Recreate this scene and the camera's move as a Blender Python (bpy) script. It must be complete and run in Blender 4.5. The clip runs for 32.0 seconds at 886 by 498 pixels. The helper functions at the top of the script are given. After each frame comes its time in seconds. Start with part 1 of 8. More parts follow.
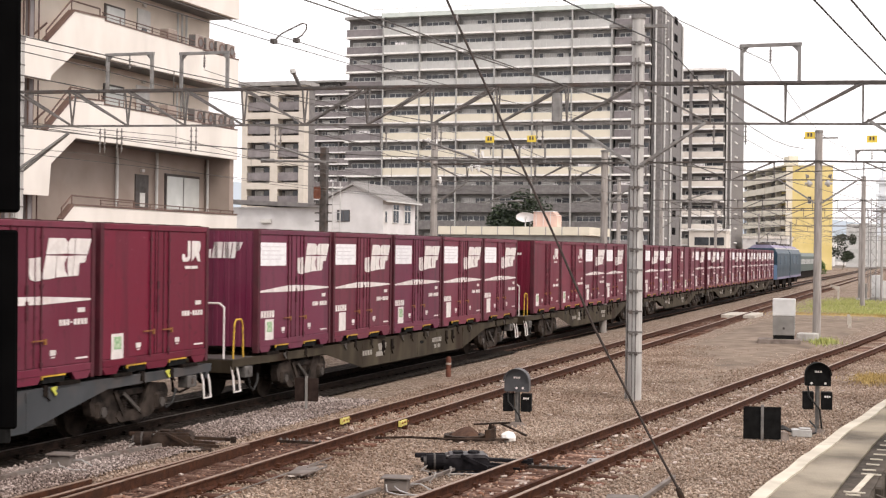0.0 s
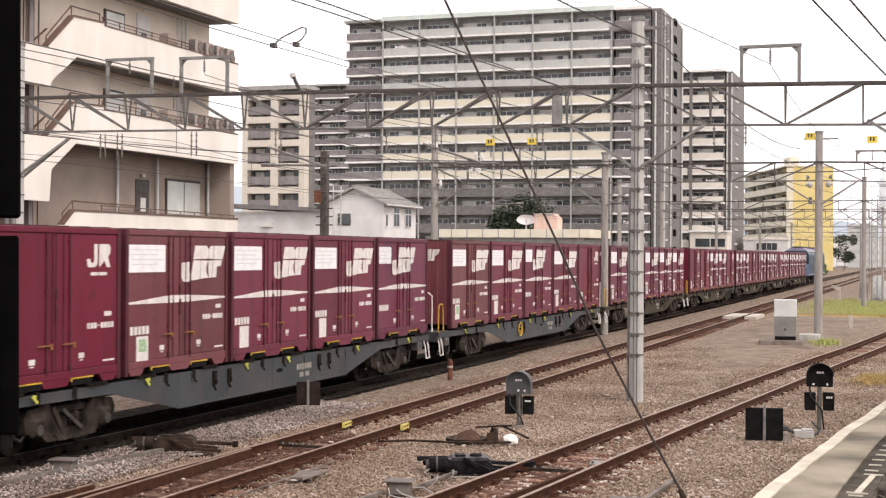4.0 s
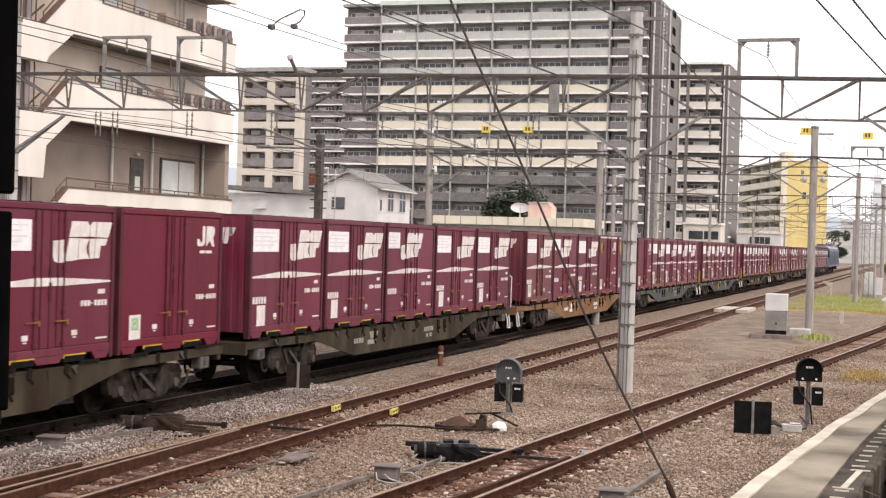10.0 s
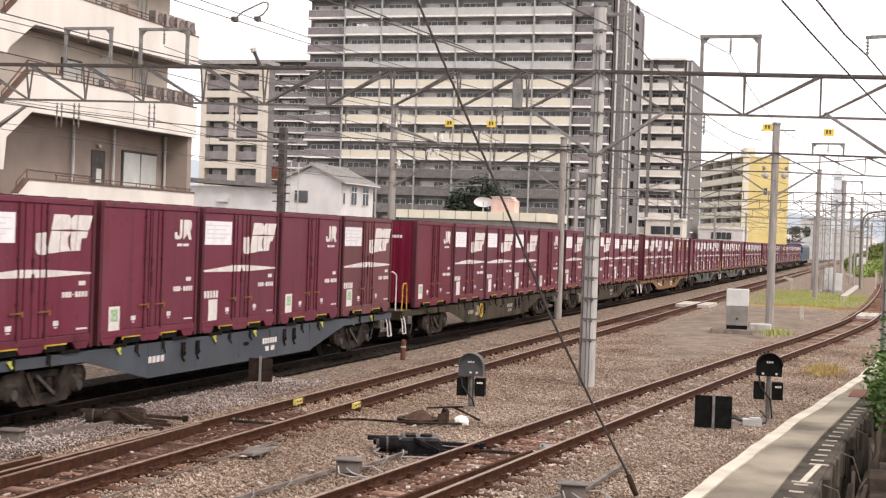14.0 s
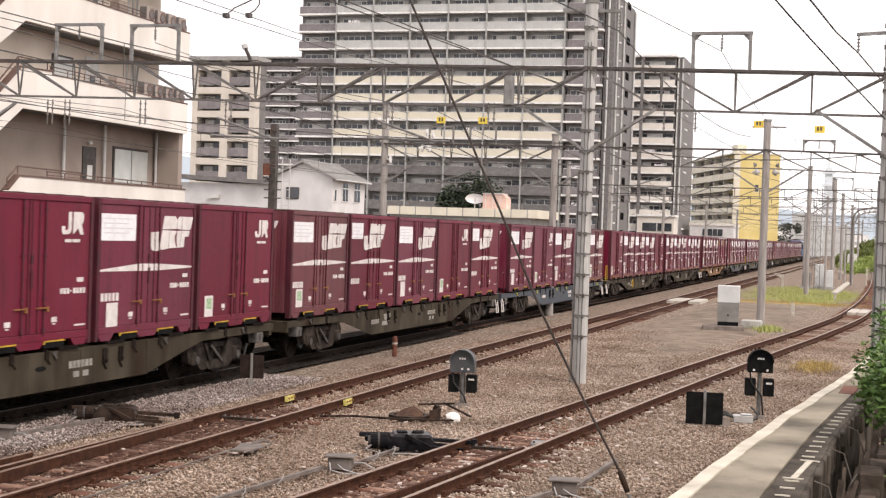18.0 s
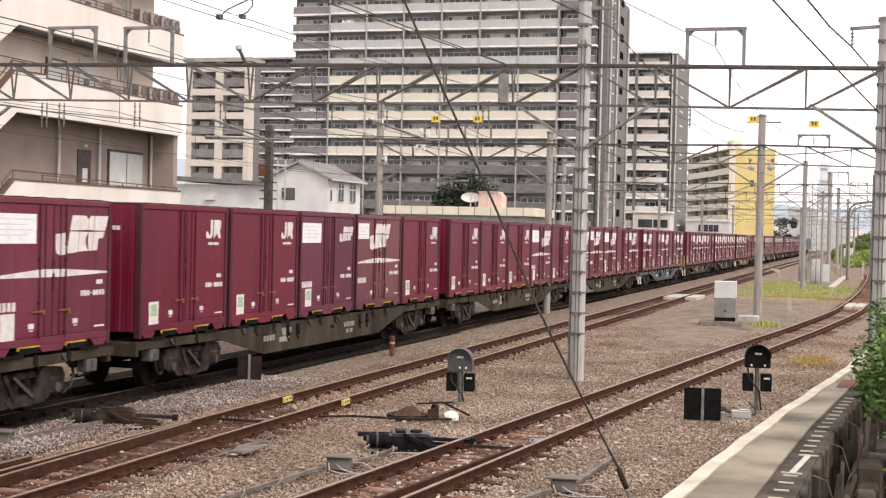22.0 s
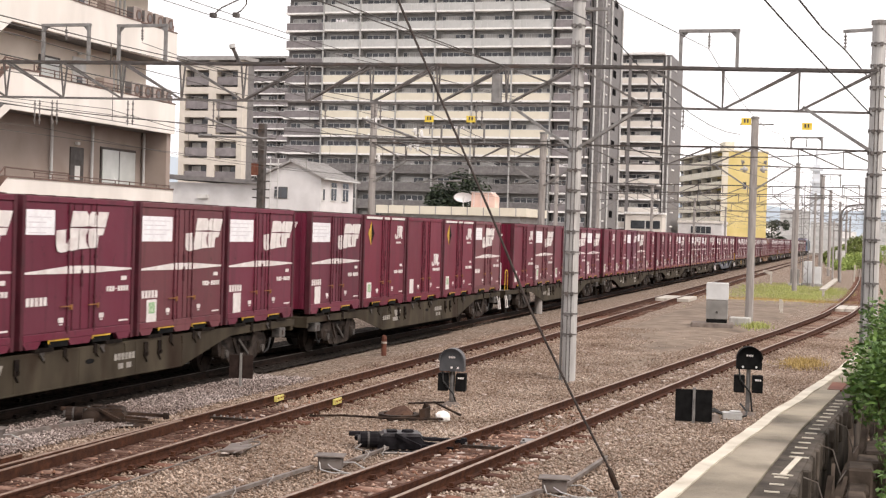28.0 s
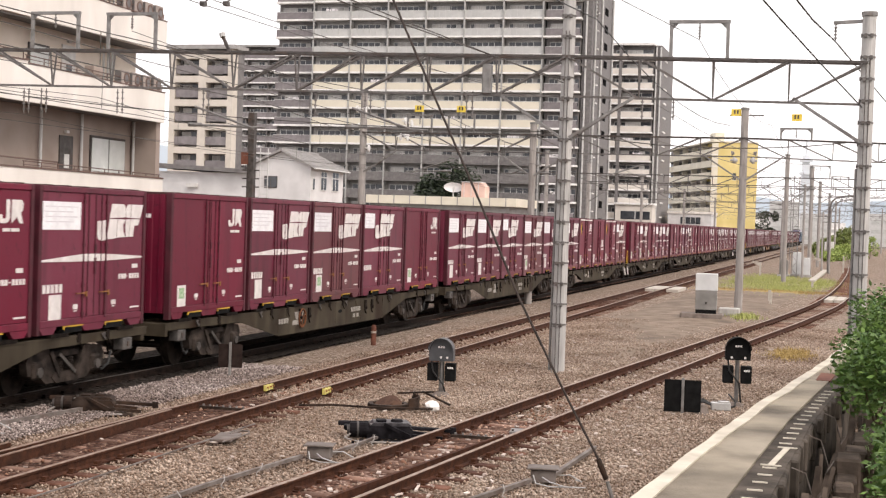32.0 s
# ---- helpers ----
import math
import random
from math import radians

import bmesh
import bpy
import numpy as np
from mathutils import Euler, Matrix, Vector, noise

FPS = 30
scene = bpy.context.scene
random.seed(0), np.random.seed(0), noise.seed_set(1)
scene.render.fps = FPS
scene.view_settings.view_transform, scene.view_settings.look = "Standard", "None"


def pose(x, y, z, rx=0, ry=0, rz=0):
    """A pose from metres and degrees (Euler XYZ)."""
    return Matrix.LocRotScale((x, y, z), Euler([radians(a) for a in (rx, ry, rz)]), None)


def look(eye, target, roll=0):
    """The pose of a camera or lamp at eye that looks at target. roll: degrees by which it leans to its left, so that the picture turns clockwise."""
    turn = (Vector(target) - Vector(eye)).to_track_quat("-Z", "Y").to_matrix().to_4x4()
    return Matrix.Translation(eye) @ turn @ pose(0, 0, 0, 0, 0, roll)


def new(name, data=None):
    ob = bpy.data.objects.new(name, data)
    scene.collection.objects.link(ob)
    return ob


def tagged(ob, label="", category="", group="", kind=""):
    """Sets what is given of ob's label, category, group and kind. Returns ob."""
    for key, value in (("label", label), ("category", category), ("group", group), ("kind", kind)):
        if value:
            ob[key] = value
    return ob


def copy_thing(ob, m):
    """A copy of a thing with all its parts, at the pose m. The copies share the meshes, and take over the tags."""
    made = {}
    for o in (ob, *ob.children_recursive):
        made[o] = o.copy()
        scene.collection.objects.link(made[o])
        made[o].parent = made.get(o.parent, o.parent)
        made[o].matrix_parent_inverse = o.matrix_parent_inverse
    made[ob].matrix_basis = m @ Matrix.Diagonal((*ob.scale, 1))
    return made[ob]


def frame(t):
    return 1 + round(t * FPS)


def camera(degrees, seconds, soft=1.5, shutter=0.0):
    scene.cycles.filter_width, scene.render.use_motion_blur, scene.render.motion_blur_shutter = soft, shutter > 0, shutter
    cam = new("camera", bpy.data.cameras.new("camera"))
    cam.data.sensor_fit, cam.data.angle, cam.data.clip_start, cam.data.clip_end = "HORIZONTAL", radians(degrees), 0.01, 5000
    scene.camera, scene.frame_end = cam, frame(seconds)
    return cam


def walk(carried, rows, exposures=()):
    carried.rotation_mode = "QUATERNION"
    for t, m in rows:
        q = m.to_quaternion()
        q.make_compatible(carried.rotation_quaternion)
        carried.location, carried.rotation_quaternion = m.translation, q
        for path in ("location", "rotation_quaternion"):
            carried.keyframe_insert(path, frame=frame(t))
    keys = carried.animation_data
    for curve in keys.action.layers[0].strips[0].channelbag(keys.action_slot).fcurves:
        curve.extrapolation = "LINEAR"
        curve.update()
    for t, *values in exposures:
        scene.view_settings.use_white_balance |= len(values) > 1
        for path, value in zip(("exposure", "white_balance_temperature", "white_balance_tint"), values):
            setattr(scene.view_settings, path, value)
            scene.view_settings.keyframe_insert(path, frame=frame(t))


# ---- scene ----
# ---- camera ----
cam = camera(34.3, 32.0, soft=1.25, shutter=0.2)
EYE = (0.0, 0.0, 3.16)


def aim(yaw, pitch, roll):
    """Camera pose from yaw to the left of +y, pitch up and roll, in degrees."""
    a, b = radians(yaw), radians(pitch)
    d = Vector((-math.sin(a) * math.cos(b), math.cos(a) * math.cos(b), math.sin(b)))
    return look(EYE, Vector(EYE) + d * 10, roll)


PATH = [
    (0.0, aim(18.712, 0.076, 0.698)),
    (0.5, aim(18.633, 0.161, 0.468)),
    (1.0, aim(18.581, 0.257, 1.184)),
    (1.5, aim(18.614, 0.240, 1.227)),
    (2.0, aim(18.661, 0.202, 0.883)),
    (2.5, aim(18.777, 0.266, 0.416)),
    (3.0, aim(18.843, 0.306, 0.176)),
    (3.5, aim(18.736, 0.264, 0.146)),
    (5.5, aim(19.432, -0.191, 1.477)),
    (6.0, aim(19.710, -0.540, 1.442)),
    (6.5, aim(19.724, -0.755, 1.254)),
    (7.0, aim(19.677, -0.833, 1.362)),
    (7.5, aim(19.557, -0.750, 1.276)),
    (8.0, aim(19.335, -0.643, 1.279)),
    (8.5, aim(19.082, -0.574, 1.224)),
    (9.0, aim(18.887, -0.554, 1.295)),
    (9.5, aim(18.745, -0.444, 1.432)),
    (10.0, aim(18.468, -0.351, 1.729)),
    (10.5, aim(18.361, -0.359, 1.922)),
    (11.0, aim(18.332, -0.412, 2.210)),
    (11.5, aim(18.184, -0.426, 2.177)),
    (12.0, aim(17.995, -0.455, 2.173)),
    (12.5, aim(17.864, -0.452, 1.895)),
    (13.0, aim(17.767, -0.462, 1.898)),
    (13.5, aim(17.449, -0.426, 2.065)),
    (14.0, aim(16.986, -0.540, 2.000)),
    (14.5, aim(16.644, -0.739, 1.916)),
    (16.5, aim(16.550, -0.925, 1.888)),
    (17.0, aim(16.577, -0.826, 1.979)),
    (17.5, aim(16.614, -0.708, 2.083)),
    (18.0, aim(16.644, -0.663, 2.003)),
    (18.5, aim(16.596, -0.717, 1.698)),
    (19.0, aim(16.531, -0.762, 1.643)),
    (19.5, aim(16.478, -0.778, 1.395)),
    (20.0, aim(16.480, -0.758, 1.349)),
    (20.5, aim(16.517, -0.737, 1.306)),
    (21.0, aim(16.539, -0.718, 1.217)),
    (21.5, aim(16.553, -0.696, 1.263)),
    (22.0, aim(16.495, -0.701, 1.331)),
    (22.5, aim(16.435, -0.716, 1.503)),
    (23.0, aim(16.353, -0.754, 1.419)),
    (23.5, aim(16.310, -0.802, 1.602)),
    (24.0, aim(16.266, -0.833, 1.465)),
    (24.5, aim(16.287, -0.806, 1.511)),
    (25.0, aim(16.330, -0.814, 1.531)),
    (25.5, aim(16.379, -0.842, 1.499)),
    (27.5, aim(16.169, -0.656, 1.479)),
    (28.0, aim(16.195, -0.696, 1.690)),
    (28.5, aim(16.263, -0.627, 1.547)),
    (29.0, aim(16.327, -0.604, 1.761)),
    (29.5, aim(16.391, -0.630, 1.933)),
    (30.0, aim(16.315, -0.710, 1.839)),
    (30.5, aim(16.217, -0.765, 1.925)),
    (31.0, aim(16.031, -0.880, 1.745)),
    (31.5, aim(15.871, -0.981, 2.075)),
    (32.0, aim(15.777, -1.087, 1.892)),
]
walk(cam, PATH, exposures=[(0.0, 0.42, 6900, 16), (32.0, 0.42, 6900, 16)])

# ---- light ----
world = bpy.data.worlds.new("overcast_sky")
scene.world = world
world.use_nodes = True
wn, wl = world.node_tree.nodes, world.node_tree.links
wn.clear()
w_out = wn.new("ShaderNodeOutputWorld")
w_bg = wn.new("ShaderNodeBackground")
w_sky = wn.new("ShaderNodeTexSky")
w_sky.sky_type, w_sky.sun_disc = "NISHITA", False
w_sky.sun_elevation, w_sky.sun_rotation = radians(46), radians(123)
w_sky.dust_density, w_sky.air_density, w_sky.ozone_density = 6.0, 1.2, 1.0
# thick cloud: the sky's own colour veiled by near-white cloud with soft structure
w_co = wn.new("ShaderNodeTexCoord")
w_no = wn.new("ShaderNodeTexNoise")
w_no.inputs["Scale"].default_value, w_no.inputs["Detail"].default_value = 1.6, 5
w_ramp = wn.new("ShaderNodeValToRGB")
w_ramp.color_ramp.elements[0].position, w_ramp.color_ramp.elements[0].color = 0.3, (8.2, 8.5, 9.0, 1)
w_ramp.color_ramp.elements[1].position, w_ramp.color_ramp.elements[1].color = 0.7, (10.4, 10.4, 10.3, 1)
w_mix = wn.new("ShaderNodeMix")
w_mix.data_type = "RGBA"
w_mix.inputs[0].default_value = 0.86
wl.new(w_co.outputs["Generated"], w_no.inputs["Vector"])
wl.new(w_no.outputs["Fac"], w_ramp.inputs[0])
wl.new(w_sky.outputs[0], w_mix.inputs[6])
wl.new(w_ramp.outputs[0], w_mix.inputs[7])
wl.new(w_mix.outputs[2], w_bg.inputs["Color"])
w_bg.inputs["Strength"].default_value = 0.13
wl.new(w_bg.outputs[0], w_out.inputs[0])
sun = new("sun", bpy.data.lights.new("sun", "SUN"))
sun.data.energy, sun.data.angle, sun.data.color = 1.5, radians(22), (1.0, 0.96, 0.9)
sun.matrix_world = look((40, -26, 50), (0, 0, 0))


# ---- mesh helpers ----
class Geo:
    """Collects vertices and faces for one mesh."""

    def __init__(self):
        self.v, self.f = [], []

    def box(self, x0, x1, y0, y1, z0, z1, c=0.0):
        """A box; c chamfers its edges."""
        if c <= 0:
            n = len(self.v)
            self.v += [(x, y, z) for z in (z0, z1) for y in (y0, y1) for x in (x0, x1)]
            self.f += [tuple(n + i for i in q) for q in ((0, 2, 3, 1), (4, 5, 7, 6), (0, 1, 5, 4), (2, 6, 7, 3), (0, 4, 6, 2), (1, 3, 7, 5))]
            return self
        n = len(self.v)
        lo, hi = Vector((x0, y0, z0)), Vector((x1, y1, z1))
        ids = {}
        for sx in (0, 1):
            for sy in (0, 1):
                for sz in (0, 1):
                    for ax in range(3):
                        p = [hi[i] if s else lo[i] for i, s in enumerate((sx, sy, sz))]
                        for i, s in enumerate((sx, sy, sz)):
                            if i != ax:
                                p[i] += -c if s else c
                        ids[sx, sy, sz, ax] = len(self.v)
                        self.v.append(tuple(p))
        for ax in range(3):
            a, b = (ax + 1) % 3, (ax + 2) % 3
            for s in (0, 1):
                q = []
                for u, w in ((0, 0), (1, 0), (1, 1), (0, 1)):
                    k = [0, 0, 0]
                    k[ax], k[a], k[b] = s, u, w
                    q.append(ids[(*k, ax)])
                self.f.append(tuple(q if s else q[::-1]))
            for u in (0, 1):
                for w in (0, 1):
                    k0, k1 = [0, 0, 0], [0, 0, 0]
                    k0[a], k0[b], k1[a], k1[b] = u, w, u, w
                    k1[ax] = 1
                    q = [ids[(*k0, a)], ids[(*k1, a)], ids[(*k1, b)], ids[(*k0, b)]]
                    self.f.append(tuple(q if u == w else q[::-1]))
        for sx in (0, 1):
            for sy in (0, 1):
                for sz in (0, 1):
                    q = [ids[sx, sy, sz, i] for i in range(3)]
                    self.f.append(tuple(q if (sx + sy + sz) % 2 else q[::-1]))
        return self

    def tube(self, p, q, r, n=8, r2=None, caps=True):
        """A round bar from p to q."""
        p, q = Vector(p), Vector(q)
        d = (q - p).normalized()
        a = d.orthogonal().normalized()
        b = d.cross(a)
        s = len(self.v)
        r2 = r if r2 is None else r2
        for c, rr in ((p, r), (q, r2)):
            for i in range(n):
                w = 2 * math.pi * i / n
                self.v.append(tuple(c + (a * math.cos(w) + b * math.sin(w)) * rr))
        for i in range(n):
            j = (i + 1) % n
            self.f.append((s + i, s + j, s + n + j, s + n + i))
        if caps:
            self.f.append(tuple(s + i for i in range(n))[::-1])
            self.f.append(tuple(s + n + i for i in range(n)))
        return self

    def pipe(self, pts, r, n=6):
        """One unbroken round bar through all the points."""
        pts = [Vector(p) for p in pts]
        s, k = len(self.v), len(pts)
        ref = None
        for i, p in enumerate(pts):
            d = ((pts[i] - pts[i - 1]).normalized() if i else Vector()) + ((pts[i + 1] - pts[i]).normalized() if i < k - 1 else Vector())
            d.normalize()
            a = d.orthogonal() if ref is None else ref - d * ref.dot(d)
            a = a.normalized() if a.length > 1e-5 else d.orthogonal().normalized()
            ref, b = a, d.cross(a)
            for j in range(n):
                w = 2 * math.pi * j / n
                self.v.append(tuple(p + (a * math.cos(w) + b * math.sin(w)) * r))
        for i in range(k - 1):
            for j in range(n):
                q = (j + 1) % n
                self.f.append((s + i * n + j, s + i * n + q, s + i * n + n + q, s + i * n + n + j))
        self.f.append(tuple(s + j for j in range(n))[::-1])
        self.f.append(tuple(s + (k - 1) * n + j for j in range(n)))
        return self

    def bar(self, p, q, w, h):
        """A square bar from p to q, w wide and h high."""
        p, q = Vector(p), Vector(q)
        d = (q - p).normalized()
        side = d.cross(Vector((0, 0, 1)))
        side = side.normalized() if side.length > 1e-4 else Vector((1, 0, 0))
        up = side.cross(d)
        s = len(self.v)
        for c in (p, q):
            for i, j in ((-1, -1), (1, -1), (1, 1), (-1, 1)):
                self.v.append(tuple(c + side * (i * w / 2) + up * (j * h / 2)))
        self.f += [tuple(s + i for i in k) for k in ((0, 1, 2, 3), (4, 7, 6, 5), (0, 4, 5, 1), (1, 5, 6, 2), (2, 6, 7, 3), (3, 7, 4, 0))]
        return self

    def slab(self, outline, axis, lo, hi):
        """An outline of (a, b) pairs drawn out along an axis: x (a=y, b=z), y (a=x, b=z) or z (a=x, b=y)."""
        s, n = len(self.v), len(outline)
        for c in (lo, hi):
            for a, b in outline:
                self.v.append({"x": (c, a, b), "y": (a, c, b), "z": (a, b, c)}[axis])
        self.f.append(tuple(s + i for i in range(n))[::-1])
        self.f.append(tuple(s + n + i for i in range(n)))
        for i in range(n):
            j = (i + 1) % n
            self.f.append((s + i, s + j, s + n + j, s + n + i))
        return self

    def ring(self, c, r0, r1, axis, w, n=16):
        """A flat ring with a hole, across an axis, w thick."""
        s = len(self.v)
        for k in range(n):
            a = 2 * math.pi * k / n
            for r in (r0, r1):
                for e in (-w / 2, w / 2):
                    u, v = r * math.cos(a), r * math.sin(a)
                    o = {"x": (e, u, v), "y": (u, e, v), "z": (u, v, e)}[axis]
                    self.v.append((c[0] + o[0], c[1] + o[1], c[2] + o[2]))
        for k in range(n):
            i, j = s + 4 * k, s + 4 * ((k + 1) % n)
            self.f += [(i + 2, j + 2, j + 3, i + 3), (i + 1, j + 1, j, i), (i + 3, j + 3, j + 1, i + 1), (i, j, j + 2, i + 2)]
        return self

    def mesh(self, name, mat, smooth=False):
        me = bpy.data.meshes.new(name)
        me.from_pydata(self.v, [], self.f)
        me.materials.append(mat)
        bm = bmesh.new()
        bm.from_mesh(me)
        bmesh.ops.recalc_face_normals(bm, faces=bm.faces)
        bm.to_mesh(me)
        bm.free()
        if smooth:
            me.polygons.foreach_set("use_smooth", [True] * len(me.polygons))
        return me


def part(name, geo, mat, parent, label="", at=None, smooth=False):
    """Links collected geometry (or a ready mesh) as one part under a thing."""
    me = geo.mesh(name, mat, smooth) if isinstance(geo, Geo) else geo
    ob = new(name, me)
    ob.parent = parent
    if at is not None:
        ob.matrix_basis = at if isinstance(at, Matrix) else Matrix.Translation(at)
    return tagged(ob, label)


def thing(name, label, category, at=None, group="", kind="", geo=None, mat=None, smooth=False):
    """A top-level thing: an Empty for its parts, or one mesh."""
    ob = new(name, geo.mesh(name, mat, smooth) if geo else None)
    if at is not None:
        ob.matrix_basis = at if isinstance(at, Matrix) else Matrix.Translation(at)
    return tagged(ob, label, category, group, kind)


# ---- materials ----
def mat_new(name, rough=0.6, metal=0.0):
    m = bpy.data.materials.new(name)
    m.use_nodes = True
    b = m.node_tree.nodes["Principled BSDF"]
    b.inputs["Roughness"].default_value, b.inputs["Metallic"].default_value = rough, metal
    b.inputs["Specular IOR Level"].default_value = 0.12 if rough >= 0.75 else 0.3 if rough > 0.3 else 0.5
    return m, m.node_tree.nodes, m.node_tree.links, b


def surf(name, c0, c1, scale=3.0, detail=6, rough=0.7, metal=0.0, bump=0.0, bscale=None, stain=None, sscale=0.6, samt=0.5, stretch=None, vary=0.0, rvar=0.1):
    """A procedural surface: two tones by noise, stains at a second scale, bump, and a little change from piece to piece."""
    m, n, l, b = mat_new(name, rough, metal)
    co = n.new("ShaderNodeTexCoord")
    mp = n.new("ShaderNodeMapping")
    mp.inputs["Scale"].default_value = stretch or (1, 1, 1)
    l.new(co.outputs["Object"], mp.inputs["Vector"])
    no = n.new("ShaderNodeTexNoise")
    no.inputs["Scale"].default_value, no.inputs["Detail"].default_value = scale, detail
    l.new(mp.outputs[0], no.inputs["Vector"])
    ra = n.new("ShaderNodeValToRGB")
    ra.color_ramp.elements[0].position, ra.color_ramp.elements[0].color = 0.32, (*c0, 1)
    ra.color_ramp.elements[1].position, ra.color_ramp.elements[1].color = 0.68, (*c1, 1)
    l.new(no.outputs["Fac"], ra.inputs[0])
    col = ra.outputs[0]
    if stain:
        n2 = n.new("ShaderNodeTexNoise")
        n2.inputs["Scale"].default_value, n2.inputs["Detail"].default_value, n2.inputs["Distortion"].default_value = sscale, 8, 0.6
        l.new(mp.outputs[0], n2.inputs["Vector"])
        r2 = n.new("ShaderNodeValToRGB")
        r2.color_ramp.elements[0].position, r2.color_ramp.elements[1].position = 0.5, 0.72
        r2.color_ramp.elements[0].color, r2.color_ramp.elements[1].color = (0, 0, 0, 1), (samt, samt, samt, 1)
        l.new(n2.outputs["Fac"], r2.inputs[0])
        mx = n.new("ShaderNodeMix")
        mx.data_type = "RGBA"
        l.new(r2.outputs[0], mx.inputs[0])
        l.new(col, mx.inputs[6])
        mx.inputs[7].default_value = (*stain, 1)
        col = mx.outputs[2]
    if vary:
        oi = n.new("ShaderNodeObjectInfo")
        mr = n.new("ShaderNodeMapRange")
        mr.inputs["To Min"].default_value, mr.inputs["To Max"].default_value = 1 - vary, 1 + vary
        l.new(oi.outputs["Random"], mr.inputs["Value"])
        hs = n.new("ShaderNodeHueSaturation")
        l.new(mr.outputs[0], hs.inputs["Value"])
        l.new(col, hs.inputs["Color"])
        col = hs.outputs[0]
    l.new(col, b.inputs["Base Color"])
    if rvar:
        rr = n.new("ShaderNodeMapRange")
        rr.inputs["To Min"].default_value, rr.inputs["To Max"].default_value = max(0.02, rough - rvar), min(1, rough + rvar)
        l.new(no.outputs["Fac"], rr.inputs["Value"])
        l.new(rr.outputs[0], b.inputs["Roughness"])
    if bump:
        nb = n.new("ShaderNodeTexNoise")
        nb.inputs["Scale"].default_value, nb.inputs["Detail"].default_value = bscale or scale * 6, 5
        l.new(mp.outputs[0], nb.inputs["Vector"])
        bu = n.new("ShaderNodeBump")
        bu.inputs["Strength"].default_value, bu.inputs["Distance"].default_value = bump, 0.02
        l.new(nb.outputs["Fac"], bu.inputs["Height"])
        l.new(bu.outputs[0], b.inputs["Normal"])
    return m


def ballast_material(name, stops, dust, dust_amt):
    """Crushed stone: voronoi stones of mixed tones with painted shade in the gaps, and rust and dust stains."""
    m, n, l, b = mat_new(name, 0.95)
    co = n.new("ShaderNodeTexCoord")
    vo = n.new("ShaderNodeTexVoronoi")
    vo.inputs["Scale"].default_value = 15.0
    l.new(co.outputs["Object"], vo.inputs["Vector"])
    sep = n.new("ShaderNodeSeparateColor")
    l.new(vo.outputs["Color"], sep.inputs[0])
    ra = n.new("ShaderNodeValToRGB")
    e = ra.color_ramp.elements
    e[0].color, e[1].color = (*stops[0], 1), (*stops[-1], 1)
    for i, c in enumerate(stops[1:-1]):
        x = e.new((i + 1) / (len(stops) - 1))
        x.color = (*c, 1)
    l.new(sep.outputs[0], ra.inputs[0])
    # Shade between stones, multiplied into the colour towards each cell's edge.
    gap = n.new("ShaderNodeValToRGB")
    gap.color_ramp.elements[0].position, gap.color_ramp.elements[0].color = 0.25, (1, 1, 1, 1)
    gap.color_ramp.elements[1].position, gap.color_ramp.elements[1].color = 0.75, (0.5, 0.48, 0.46, 1)
    l.new(vo.outputs["Distance"], gap.inputs[0])
    mul = n.new("ShaderNodeMix")
    mul.data_type, mul.blend_type = "RGBA", "MULTIPLY"
    mul.inputs[0].default_value = 1.0
    l.new(ra.outputs[0], mul.inputs[6])
    l.new(gap.outputs[0], mul.inputs[7])
    n2 = n.new("ShaderNodeTexNoise")
    n2.inputs["Scale"].default_value, n2.inputs["Detail"].default_value = 0.35, 9
    l.new(co.outputs["Object"], n2.inputs["Vector"])
    r2 = n.new("ShaderNodeValToRGB")
    r2.color_ramp.elements[0].position, r2.color_ramp.elements[1].position = 0.45, 0.7
    r2.color_ramp.elements[0].color, r2.color_ramp.elements[1].color = (0, 0, 0, 1), (dust_amt,) * 3 + (1,)
    l.new(n2.outputs["Fac"], r2.inputs[0])
    mx = n.new("ShaderNodeMix")
    mx.data_type = "RGBA"
    l.new(r2.outputs[0], mx.inputs[0])
    l.new(mul.outputs[2], mx.inputs[6])
    mx.inputs[7].default_value = (*dust, 1)
    l.new(mx.outputs[2], b.inputs["Base Color"])
    bu = n.new("ShaderNodeBump")
    bu.inputs["Strength"].default_value, bu.inputs["Distance"].default_value = 1.0, 0.05
    bu.invert = True
    l.new(vo.outputs["Distance"], bu.inputs["Height"])
    l.new(bu.outputs[0], b.inputs["Normal"])
    return m

M = {}
M["ballast"] = ballast_material("brown_ballast", [(0.14, 0.1, 0.075), (0.25, 0.19, 0.148), (0.35, 0.275, 0.22), (0.5, 0.415, 0.345)], (0.26, 0.185, 0.14), 0.5)
# Near-black stops hold the train's shade along with oil stains.
M["shade_ballast"] = ballast_material("shade_blackened_ballast", [(0.012, 0.01, 0.009), (0.03, 0.025, 0.022), (0.05, 0.042, 0.037), (0.08, 0.07, 0.062)], (0.02, 0.016, 0.014), 0.6)
M["grey_ballast"] = ballast_material("fresh_grey_ballast", [(0.09, 0.075, 0.07), (0.18, 0.152, 0.142), (0.26, 0.225, 0.212), (0.38, 0.335, 0.32)], (0.12, 0.09, 0.08), 0.35)
M["rusty_bed"] = ballast_material("rust_dusted_ballast", [(0.06, 0.028, 0.019), (0.12, 0.06, 0.042), (0.2, 0.115, 0.085), (0.42, 0.3, 0.25)], (0.12, 0.06, 0.04), 0.45)
